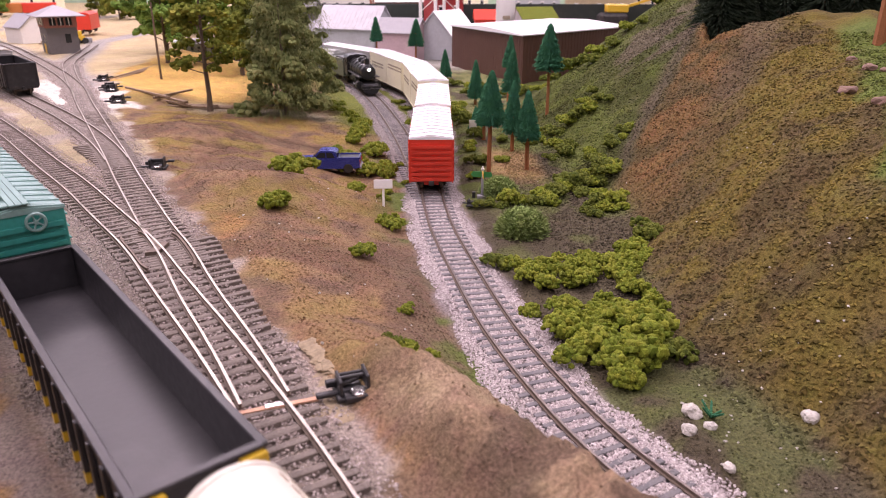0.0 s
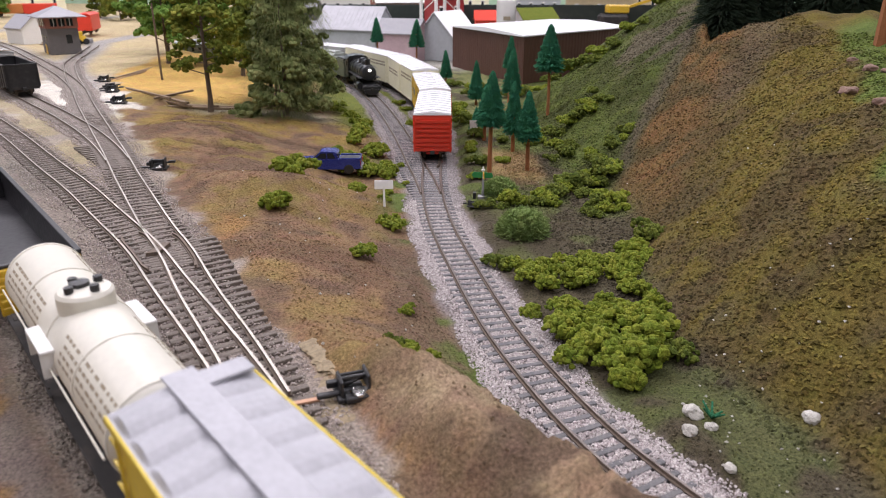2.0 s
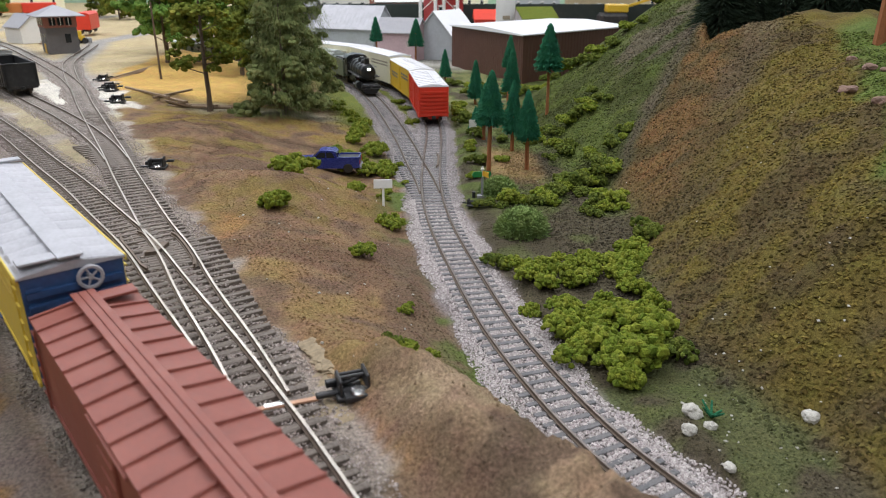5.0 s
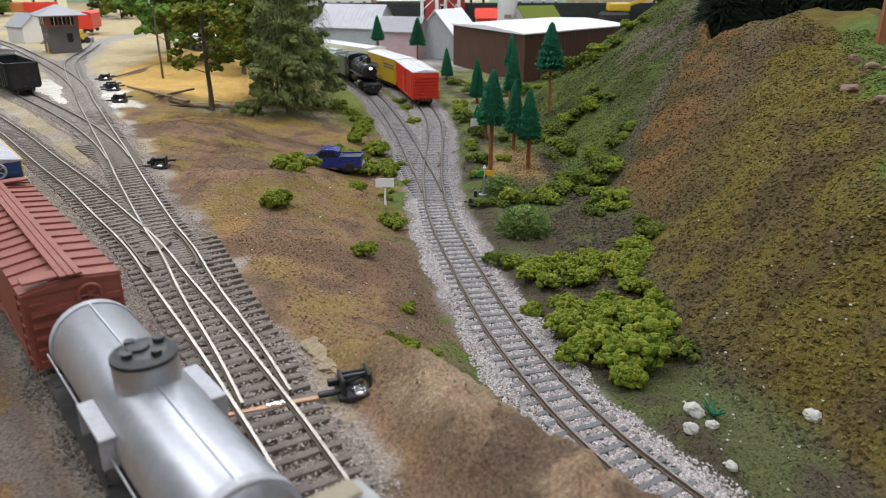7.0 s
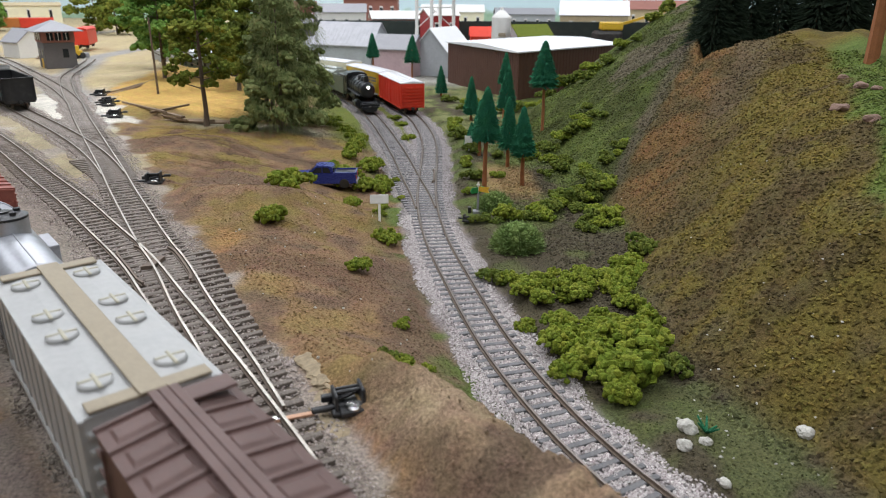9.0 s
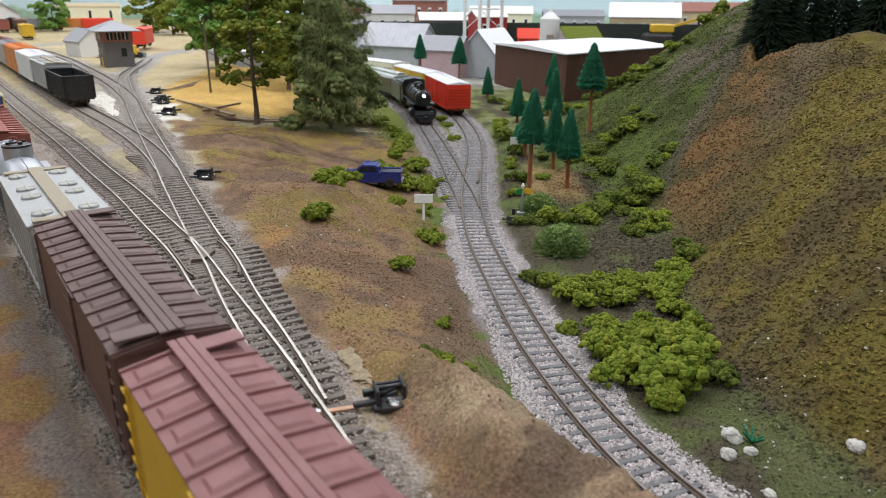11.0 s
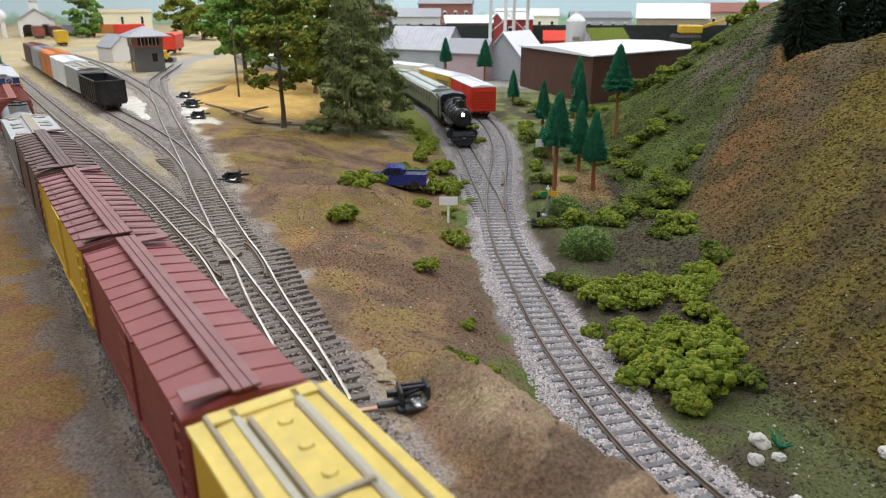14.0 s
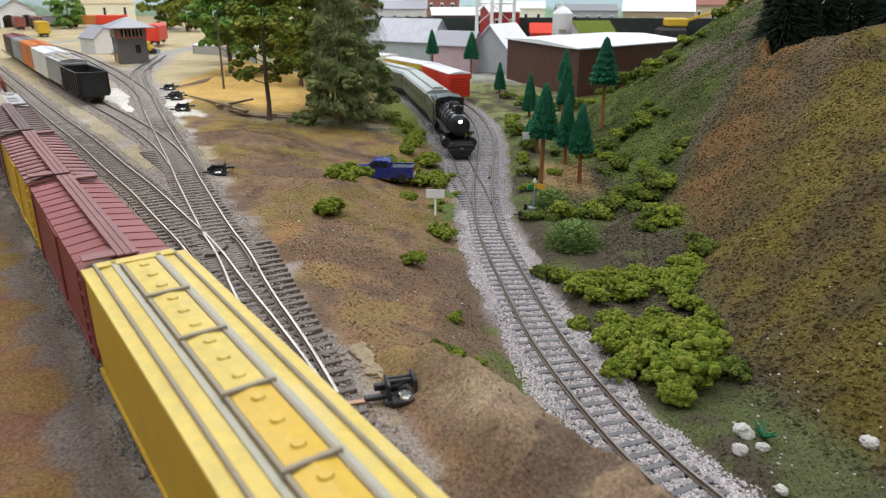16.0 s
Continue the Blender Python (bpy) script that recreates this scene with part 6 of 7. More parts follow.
tree("broadleaf_tree", -1120, 2550, 200, 10, 80, 16, "leaf", "distant green broadleaf tree", 3, n=50)
part("telegraph_pole", G().tube((0, 0, -3), (0, 0, 110), 1.8, 1.3), MAT["bark"]).matrix_world = pose(-0.424, 1.075, gz(-424, 1075) * 0.001, 0, 0, 0)
tagged(bpy.data.objects["telegraph_pole"], "bare weathered wooden pole in the sand", "pole")


# ---- small things beside the tracks ----
def switch_machine(x, y, z, rz, scale=1.0, label="black ground throw with lever, weight and coppery bar", bar=0):
    t = thing("switch_stand", label, "switch stand", group="switch stands")
    part("base", G().box(-8, 8, -6.5, 6.5, 0, 2.2, 0.4).box(-5, 5, -8.5, 8.5, 0.4, 3, 0.4), MAT["black"], t)
    part("bracket", G().box(-6.5, -5, -5.5, 5.5, 2, 9.5, 0.5).box(5, 6.5, -5.5, 5.5, 2, 10.5, 0.5).box(-6, 6, -0.8, 0.8, 7.6, 9, 0.3).box(-6, 6, 3, 4.4, 4, 8.5, 0.3), MAT["black"], t)
    lv = part("lever", G().tube((-4, 2, 4), (11, 5.5, 5.5), 1.1, 0.8).box(8, 14, 3.6, 7, 4.6, 6.8, 0.5).box(-11, -5, 2, 5, 3, 6, 0.4), MAT["black"], t)
    part("weight", G().turned("z", [(2.4, 0.4), (2.4, 3.7), (3.6, 3.9), (4.4, 3.2), (4.6, 0.4)], (1.5, -4.6, 0), 20), MAT["steel"], lv, "round silver weight", True)
    part("throw_bar", G().box(-16, -6, -2.6, 0.4, 1.2, 3.4, 0.5), MAT["black"], t)
    if bar:
        part("tie_bar", G().box(-16 - bar, -15, -2.4, 0.2, 0.6, 1.8, 0.2), MAT["copper"], t, "coppery brown throw bar under the points")
        part("tie_bar_plate", G().box(-24 - bar * 0.3, -15 - bar * 0.3, -2.0, 0.6, 1.8, 2.2, 0.1), MAT["steel"], t)
    t.matrix_world = Matrix.Translation((x * 0.001, y * 0.001, z * 0.001)) @ Matrix.Rotation(radians(rz), 4, "Z") @ Matrix.Diagonal((scale, scale, scale, 1))


switch_machine(-31, 210, Z_YARD - 3.2, 20, 0.82, bar=44)
switch_machine(-219, 524, gz(-219, 524) - 0.3, 8, 0.85, "small black ground throw beside the yard switch")
switch_machine(24, 520, gz(26, 520) + 0.2, 160, 0.5, "small black ground throw by the main line switch")
switch_machine(-378, 822, gz(-378, 822), 10, 0.95, "black ground throw on pale gravel")
switch_machine(-426, 913, gz(-426, 913), 10, 0.95, "black ground throw on pale gravel")
switch_machine(-436, 930, gz(-436, 930), 25, 0.9, "black ground throw on pale gravel")
switch_machine(-478, 1005, gz(-478, 1005), 10, 0.9, "black ground throw on pale gravel")

# plaster patch and crack by the near switch
for i, (x, y, r, h) in enumerate(((-50, 244, 5.5, 1.5), (-46, 236, 5, 1.3), (-42, 229, 4.5, 1.8), (-42, 220, 8, 1.0), (-44, 210, 7, 0.9), (-36, 202, 8, 0.9), (-30, 196, 7, 0.8))):
    bm = bmesh.new()
    bmesh.ops.create_icosphere(bm, subdivisions=3, radius=1.0)
    for v in bm.verts:
        k = 1 + 0.5 * noise.noise(v.co * 1.6 + Vector((i * 7, 3, 0))) + 0.25 * noise.noise(v.co * 5)
        v.co = Vector((v.co.x * r * k, v.co.y * r * k * 1.2, v.co.z * h * k * 0.6)) * 0.001
    me = bpy.data.meshes.new("plaster_patch")
    bm.to_mesh(me)
    bm.free()
    me.materials.append(MAT["plaster"])
    tagged(new("plaster_patch", me), "bare crumbling plaster beside the switch", "plaster").matrix_world = pose(x * 0.001, y * 0.001, (gz(x, y) - 0.45) * 0.001)

for i, (x, y, r) in enumerate(((101.5, 238, 3.9), (95.5, 225, 2.7), (105.5, 229, 2.4), (146, 232, 3.3), (104, 205, 2.4))):
    rk = np.random.RandomState(700 + i)
    bm = bmesh.new()
    bmesh.ops.create_icosphere(bm, subdivisions=3, radius=r * 0.001)
    for v in bm.verts:
        v.co *= 1 + 0.45 * noise.noise(v.co * 260 + Vector((i * 9, 0, 0))) + 0.22 * noise.noise(v.co * 900)
        v.co.z *= 0.8
    me = bpy.data.meshes.new("rock")
    bm.to_mesh(me)
    bm.free()
    me.materials.append(MAT["rock"])
    tagged(new("rock", me), "rough white plaster rock on the turf", "rock", group="white rocks").matrix_world = pose(x * 0.001, y * 0.001, (gz(x, y) + r * 0.35) * 0.001, 0, 0, i * 50)

for i, (x, y, r) in enumerate(((284, 473, 4.5), (263, 455, 6), (256, 406, 5), (298, 519, 4), (288, 462, 3.5))):
    bm = bmesh.new()
    bmesh.ops.create_icosphere(bm, subdivisions=3, radius=r * 0.001)
    for v in bm.verts:
        v.co *= 1 + 0.4 * noise.noise(v.co * 220 + Vector((i * 5, 2, 0))) + 0.15 * noise.noise(v.co * 800)
        v.co.z *= 0.6
    me = bpy.data.meshes.new("stone")
    bm.to_mesh(me)
    bm.free()
    me.materials.append(MAT["pinkstone"])
    tagged(new("stone", me), "pinkish-brown stone half sunk in green turf", "stone", group="terrace stones").matrix_world = pose(x * 0.001, y * 0.001, (gz(x, y) + 0.2) * 0.001, 0, 0, i * 70)

g = G()
for a in range(6):
    g.tube((0, 0, 0), (math.cos(a * 1.05) * 4, math.sin(a * 1.05) * 7, 3 + a * 0.5), 0.7, 0.4, n=6)
sprig = part("plastic_sprig", g, MAT["conifer"])
tagged(sprig, "small green plastic sprig lying by the rocks", "sprig").matrix_world = pose(0.109, 0.237, (gz(109, 237) + 0.3) * 0.001)

sign = thing("sign", "blank white rectangular sign on a thin post", "sign", pose(-0.0445, 0.512, (gz(-44, 512) - 6) * 0.001, -14, 0, 4))
part("post", G().box(-0.9, 0.9, -0.6, 0.6, 0, 22, 0.1), MAT["white"], sign)
part("board", G().box(-7.2, 7.2, -1.1, -0.5, 20, 27, 0.2), MAT["white"], sign)

stand = thing("signal_target", "switch signal with green and yellow arrow blades on a grey post", "signal", pose(0.033, 0.541, gz(33, 541) * 0.001))
part("post", G().tube((0, 0, -1), (0, 0, 17), 1.2, 0.9).box(-4, 4, -3, 3, -0.5, 2.2, 0.3), MAT["greyroof"], stand)
part("motor_box", G().box(-8, -5.4, -2, 2, -0.5, 5, 0.3).box(5.2, 8, -2, 2, -0.5, 5, 0.3), MAT["black"], stand)
TARGET = new("target_head")
TARGET.parent = stand
part("pivot", G().tube((0, 0, 0), (0, 0, 9.5), 0.7).tube((0, 0, 6.5), (0, 0, 7.6), 1.5), MAT["white"], TARGET)
part("green_vane", G().prism([(-9.4, 3), (-7.6, 0.9), (6.4, 0.2), (8, 1.8), (6.8, 4.6), (-7.6, 5.6)], -0.3, 0.3, "y"), MAT["signgreen"], TARGET, "green oval vane")
part("yellow_vane", G().prism([(-11.5, 2.4), (-10, 4.6), (-11.5, 7), (-0.5, 5.6), (-0.5, 1.8)], -0.3, 0.3), MAT["signyellow"], TARGET, "yellow notched vane")

sg = thing("trackside_sign", "small white notice among the conifers", "sign", pose(0.036, 0.79, gz(36, 790) * 0.001, 0, 0, -8))
part("post", G().box(-0.7, 0.7, -0.5, 0.5, -1, 10), MAT["white"], sg)
part("board", G().box(-4.5, 4.5, -1, -0.4, 7, 17, 0.2), MAT["white"], sg)

# the pickup
pk = thing("pickup_truck", "dark blue four-door pickup truck parked behind the mound", "pickup truck")
part("body", G().prism([(-32, 5), (-32, 11), (-31, 13.5), (-19, 14.5), (-16, 15), (31, 15), (32, 13), (32, 6), (27, 5)], -11, 11, "y"), MAT["blue"], pk)
part("cab", G().prism([(-18, 14.5), (-10, 22), (-7, 23), (5, 23), (8, 21.5), (9.5, 14.5)], -9.8, 9.8, "y"), MAT["blue"], pk)
for sy in (-1, 1):
    part("side_window", G().prism([(-13.5, 16), (-8.5, 21.3), (-3, 21.6), (-3, 16)], sy * 9.6 - 0.5, sy * 9.6 + 0.5, "y").prism([(-1.8, 16), (-1.8, 21.6), (4, 21.6), (6.5, 16)], sy * 9.6 - 0.5, sy * 9.6 + 0.5, "y"), MAT["glass"], pk)
    for wx in (-20, 20):
        w = part("wheel", G().turned("y", [(sy * 7.5, 1), (sy * 7.5, 4.6), (sy * 8.2, 5), (sy * 11, 5), (sy * 11.3, 4.4), (sy * 11.3, 3)], (wx, 0, 5), 22), MAT["black"], pk, "", True)
        part("rim", G().turned("y", [(sy * 10.8, 0.3), (sy * 11.2, 1), (sy * 11.0, 3.1), (sy * 10.5, 3.1)], (wx, 0, 5), 16), MAT["steel"], w, "silver wheel rim", True)
    part("tail_light", G().box(31.6, 32.4, sy * 9.6 - 1, sy * 9.6 + 1, 9, 13.5, 0.2), MAT["red"], pk, "red tail light")
part("windscreen", G().add([(-17.6, -8.6, 15.3), (-17.6, 8.6, 15.3), (-10.4, 8.4, 21.9), (-10.4, -8.4, 21.9), (-16.6, -8.6, 14.6), (-16.6, 8.6, 14.6), (-9.4, 8.4, 21.2), (-9.4, -8.4, 21.2)], [(0, 1, 2, 3), (4, 7, 6, 5), (0, 4, 5, 1), (2, 6, 7, 3), (1, 5, 6, 2), (0, 3, 7, 4)]), MAT["glass"], pk)
part("rear_window", G().box(8.2, 9.4, -8, 8, 16, 20.8, 0.2), MAT["glass"], pk)
# bed is not hollow; the dark inside is painted as a flat black sheet
part("bed", G().box(10.5, 30.8, -9.4, 9.4, 14.2, 15.3), MAT["black"], pk, "flat black sheet in place of the open cargo bed")
part("bed_rail", G().box(10, 32, 9.4, 11, 14.8, 16.6, 0.3).box(10, 32, -11, -9.4, 14.8, 16.6, 0.3).box(30.6, 32, -11, 11, 14.8, 16.4, 0.3), MAT["blue"], pk)
part("bumper", G().box(31.5, 33.6, -10.5, 10.5, 4.5, 7.5, 0.5), MAT["greyroof"], pk, "grey rear bumper")
pk.matrix_world = Matrix.Translation((-0.102, 0.622, (gz(-102, 622) + 1.2) * 0.001)) @ Matrix.Rotation(radians(1), 4, "Z") @ Matrix.Diagonal((0.88, 0.88, 0.88, 1))

# timber lying in the sand
rnd = random.Random(8)
for i, (x, y, L, a, n) in enumerate(((-474, 1110, 170, 95, 2), (-372, 880, 120, -46, 1), (-330, 850, 90, -38, 3), (-300, 835, 60, -12, 4), (-335, 880, 70, 62, 1), (-280, 848, 50, 5, 3))):
    for j in range(n):
        pl = part("timber", G().box(-L / 2, L / 2, -1.4, 1.4, 0, 2.6, 0.3), MAT["wood"])
        px_, py_ = x + rnd.uniform(-5, 5), y + j * 5 + rnd.uniform(-3, 3)
        tagged(pl, "weathered wooden beam lying in the sand", "timber", "loose timbers").matrix_world = pose(px_ * 0.001, py_ * 0.001, (gz(px_, py_) + 0.3) * 0.001, 0, 0, a + rnd.uniform(-9, 9))


# ---- buildings ----
def house(name, label, x, y, z, rz, L, W, eave, ridge, wall, roof, over=4, ribs=0, windows=0):
    b = thing(name, label, "building", group="model buildings")
    part("wall", G().prism([(-W / 2, 0), (W / 2, 0), (W / 2, eave), (0, ridge), (-W / 2, eave)], -L / 2, L / 2), MAT[wall], b)
    for sy in (-1, 1):
        dz = (ridge - eave) / (W / 2) * over
        rf = part("roof", G().add([(s * (L / 2 + over), yy, zz + t) for s in (-1, 1) for yy, zz in ((sy * (W / 2 + over), eave - dz), (0, ridge)) for t in (0.4, 2.2)],
                                  [(0, 1, 3, 2), (4, 6, 7, 5), (0, 4, 5, 1), (2, 3, 7, 6), (0, 2, 6, 4), (1, 5, 7, 3)]), MAT[roof], b)
        if ribs:
            g = G()
            for i in range(ribs):
                xx = -L / 2 + L * i / (ribs - 1)
                g.add([(xx + s, yy, zz + 2.2 + t) for s in (-0.4, 0.4) for yy, zz in ((sy * (W / 2 + over), eave - dz), (0, ridge)) for t in (-0.3, 0.6)],
                      [(0, 1, 3, 2), (4, 6, 7, 5), (0, 4, 5, 1), (2, 3, 7, 6), (0, 2, 6, 4), (1, 5, 7, 3)])
            part("roof_seams", g, MAT[roof], rf)
        for i in range(windows):
            xx = -L / 2 + L * (i + 0.5) / windows
            wn = part("window", G().box(xx - 5, xx + 5, sy * W / 2 - 0.4, sy * W / 2 + 0.4, eave * 0.4, eave * 0.8), MAT["glass"], b)
            part("window_frame", G().box(xx - 6, xx - 5, sy * W / 2 - 0.8, sy * W / 2 + 0.8, eave * 0.38, eave * 0.82).box(xx + 5, xx + 6, sy * W / 2 - 0.8, sy * W / 2 + 0.8, eave * 0.38, eave * 0.82).box(xx - 6, xx + 6, sy * W / 2 - 0.8, sy * W / 2 + 0.8, eave * 0.8, eave * 0.84), MAT["white"], wn)
    b.matrix_world = pose(x * 0.001, y * 0.001, z * 0.001, 0, 0, rz)
    return b


# the brown warehouse behind the hill
wh = thing("warehouse", "large brown metal warehouse with a white low-pitched roof", "building", group="model buildings")
CX = [(135, 1190), (21, 1450), (248, 1680), (362, 1420)]
part("wall", G().prism(CX, -3, 76, "z"), MAT["brownwall"], wh)
cx, cy = sum(p[0] for p in CX) / 4, sum(p[1] for p in CX) / 4
over = [(cx + (px_ - cx) * 1.03, cy + (py_ - cy) * 1.03) for px_, py_ in CX]
mid0, mid1 = [((over[i][0] + over[j][0]) / 2, (over[i][1] + over[j][1]) / 2) for i, j in ((0, 1), (2, 3))]
g = G()
lo, hi_ = 76.2, 84
vs = [(*p, z) for z in (lo, lo + 2) for p in over] + [(*mid0, hi_), (*mid1, hi_)]
g.add(vs, [(0, 1, 2, 3), (0, 4, 8, 5, 1), (1, 5, 6, 2), (2, 6, 9, 7, 3), (3, 7, 4, 0), (4, 7, 9, 8), (5, 8, 9, 6)])
part("roof", g, MAT["whiteroof"], wh)
seams = G()
for i, j in ((0, 1), (0, 3)):
    a, b = Vector((*CX[i], 0)), Vector((*CX[j], 0))
    for k in range(34):
        p = a.lerp(b, (k + 0.5) / 34)
        seams.box(p.x - 0.5, p.x + 0.5, p.y - 0.5, p.y + 0.5, -2, 76)
part("wall_seams", seams, MAT["brownwall"], wh)

house("grey_shed", "pale grey metal shed with a ribbed roof", -195, 1640, 0, -24, 150, 92, 62, 106, "greywall", "silver", ribs=16)
house("grey_shed", "small grey lean-to beside the shed", -270, 1690, 0, -24, 70, 60, 52, 72, "greywall", "greyroof", ribs=8)
house("pink_house", "faded pink house with a dark grey roof", -85, 1560, 0, -20, 90, 70, 58, 84, "pinkwall", "greyroof")
house("white_roofed_shed", "blue-grey shed with a bright white roof", 12, 1600, 0, 62, 120, 92, 48, 98, "greywall", "whiteroof", windows=2)
house("green_roofed_house", "house with a green roof behind the warehouse", 245, 1950, 0, 20, 100, 80, 66, 92, "greywall", "leaf", windows=2)
house("brick_house", "red brick building with a pale roof", -130, 2250, 0, 10, 150, 110, 98, 118, "brickwall", "white", windows=3)
house("red_barn", "long low red barn", 150, 1985, 0, 0, 120, 80, 62, 84, "red", "red")
house("red_shop", "dark red shop with a stepped white roof", 5, 2090, 0, 20, 90, 80, 112, 128, "darkred", "white", windows=2)
house("tan_warehouse", "tan warehouse with a pale roof", 500, 2350, 0, -10, 210, 130, 110, 150, "tan", "whiteroof", windows=3)
house("white_building", "white two-storey building in the far town", -330, 2500, 0, 5, 170, 110, 110, 135, "white", "greyroof", windows=4)
house("brick_block", "dull brick block in the far town", -250, 2800, 0, 0, 200, 110, 150, 165, "brickwall", "greyroof", windows=5)
house("brick_block", "dull brick block in the far town", -560, 2750, 0, 12, 210, 110, 120, 140, "brickwall", "brickwall", windows=5)
house("white_building", "cream building in the far town", 60, 2900, 0, 0, 240, 110, 105, 130, "creamcar", "white", windows=5)
house("grey_block", "grey factory in the far town", 330, 2800, 0, 0, 220, 120, 100, 120, "greywall", "greyroof", windows=5)
house("dark_shed", "dark shed beside the grove", -420, 2050, 0, 0, 150, 90, 92, 108, "towergrey", "greyroof", windows=2)
house("tan_block", "tan building by the far wall", 850, 2850, 0, 0, 260, 120, 120, 150, "tan", "brickwall", windows=5)

tk = thing("storage_tank", "tall white storage tank with a conical top", "tank", pose(0.145, 1.66, 0))
part("shell", G().turned("z", [(0, 22), (118, 22), (119, 22.6), (120, 22), (133, 8), (135, 2)], n=36), MAT["white"], tk, "", True)
part("emblem", G().box(-8, 8, -22.8, -21.4, 78, 86, 0.2), MAT["khaki"], tk, "small yellow-green emblem")
part("hatch", G().tube((0, 0, 133), (0, 0, 141), 4), MAT["white"], tk)

wt = thing("tower_legs", "white steel tower legs with cross braces", "tower", pose(0, 1.75, 0))
for dx, dy in ((-50, 0), (-14, -40), (6, 30), (38, 0)):
    part("leg", G().tube((dx, dy, -2), (dx, dy, 260), 4.2, n=12), MAT["white"], wt)
part("brace", G().tube((-50, 0, 138), (38, 0, 138), 1.6).tube((-50, 0, 90), (6, 30, 138), 1.0).tube((38, 0, 90), (-14, -40, 138), 1.0), MAT["white"], wt)
part("tank_floor", G().turned("z", [(258, 2), (260, 70), (300, 75), (300, 2)], n=24), MAT["white"], wt)

cr = thing("crane", "yellow crawler crane with a lattice boom", "crane", pose(0.52, 2.10, 0.03, 0, 0, 0))
part("body", G().box(-50, 10, -24, 24, 44, 66, 3), MAT["yellow"], cr)
part("crawler", G().box(-70, 10, -32, -14, 0, 42, 8).box(-70, 10, 14, 32, 0, 42, 8), MAT["truck"], cr)
part("boom", G().tube((10, 0, 60), (130, 0, 96), 5, 4, n=4), MAT["yellow"], cr)
for i in range(3):
    ld = thing("freight_car", "dull orange freight car in the far town", "freight car", pose(0.36 + 0.15 * i, 2.06, 0.0))
    part("body", G().box(-68, 68, -16, 16, 10, 44, 1), MAT["orange" if i != 1 else "brown"], ld)
    trucks(ld, 136)

# a green hedge line and fence of the far town
part("far_fence", G().box(-520, 1200, -4, 4, 0, 94, 1), MAT["darkfence"]).matrix_world = pose(0, 2.16, 0)
tagged(bpy.data.objects["far_fence"], "dark green-black wall across the far town", "fence", kind="structure")

# the signal tower
tw = thing("signal_tower", "grey two-storey railway tower with a brown upper floor and hip roof", "building", pose(-0.742, 1.41, 0.028, 0, 0, 38), group="model buildings")
part("lower_wall", G().box(-27, 27, -32, 32, 0, 48, 0.6), MAT["towergrey"], tw)
part("upper_wall", G().box(-28.5, 28.5, -33.5, 33.5, 48, 70, 0.6), MAT["brickwall"], tw, "brown glazed upper floor")
part("roof", G().add([(-43, -49, 68), (43, -49, 68), (43, 49, 68), (-43, 49, 68), (-43, -49, 69.5), (43, -49, 69.5), (43, 49, 69.5), (-43, 49, 69.5), (0, -10, 88), (0, 10, 88)], [(0, 3, 2, 1), (0, 1, 5, 4), (1, 2, 6, 5), (2, 3, 7, 6), (3, 0, 4, 7), (4, 5, 8), (5, 6, 9, 8), (6, 7, 9), (7, 4, 8, 9)]), MAT["greyroof"], tw, "grey hip roof")
for a, b, z0, z1 in ((-14, -34.6, 52, 66), (0, -34.6, 52, 66), (14, -34.6, 52, 66)):
    w = part("window", G().box(a - 5.5, a + 5.5, b, b + 1.4, z0, z1), MAT["glass"], tw)
    part("mullion", G().box(a - 0.5, a + 0.5, b - 0.3, b + 0.6, z0, z1), MAT["white"], w)
for b in (-18, 0, 18):
    w = part("window", G().box(-29.6, -28.2, b - 6, b + 6, 52, 66), MAT["glass"], tw)
    part("mullion", G().box(-29.9, -29, b - 0.5, b + 0.5, 52, 66), MAT["white"], w)
part("window", G().box(-27.6, -26.6, -18, -8, 22, 36), MAT["glass"], tw)
part("window", G().box(-27.6, -26.6, 8, 18, 22, 36), MAT["glass"], tw)
part("window", G().box(4, 14, -32.6, -31.6, 20, 36), MAT["glass"], tw)
part("door", G().box(-27.8, -26.8, -6, 6, 0, 18), MAT["yellow"], tw, "yellow notice boards by the foot")

house("tool_shed", "small white and grey wooden shed beside the tower", -934, 1640, 28, -37, 78, 60, 34, 60, "white", "greyroof", over=3)
for i in range(7):
    pl = part("timber", G().box(-20, 20, -2, 2, 0, 3, 0.4), MAT["wood"])
    tagged(pl, "stacked timber before the shed", "timber", "loose timbers").matrix_world = pose(-0.86 + 0.004 * (i % 3), 1.585 + 0.003 * i, 0.0285 + 0.0032 * (i // 3), 0, 0, 25 + i * 3)

cb = thing("caboose", "bright red diesel car behind the tower", "caboose", pose(-0.90, 1.86, 0.034, 0, 0, 105))
part("body", G().box(-60, 60, -17, 17, 9, 46, 1.5), MAT["red"], cb)
part("roof", G().prism([(-18, 46), (-10, 50), (10, 50), (18, 46)], -62, 62), MAT["red"], cb)
trucks(cb, 124, inset=24)
lo_ = thing("loader", "small yellow wheel loader by the tower", "loader", pose(-0.80, 1.60, 0.028, 0, 0, 60))
part("body", G().box(-16, 10, -9, 9, 7, 18, 1.5).box(-8, 4, -8, 8, 18, 28, 1), MAT["yellow"], lo_)
part("bucket", G().box(16, 24, -12, 12, 2, 12, 1).box(8, 18, -2, 2, 8, 11), MAT["greyroof"], lo_)
for wx in (-10, 8):
    part("wheel", G().turned("y", [(-11, 1), (-11, 6.5), (-6, 6.5), (-6, 1)], (wx, 0, 6.5), 16).turned("y", [(6, 1), (6, 6.5), (11, 6.5), (11, 1)], (wx, 0, 6.5), 16), MAT["black"], lo_)

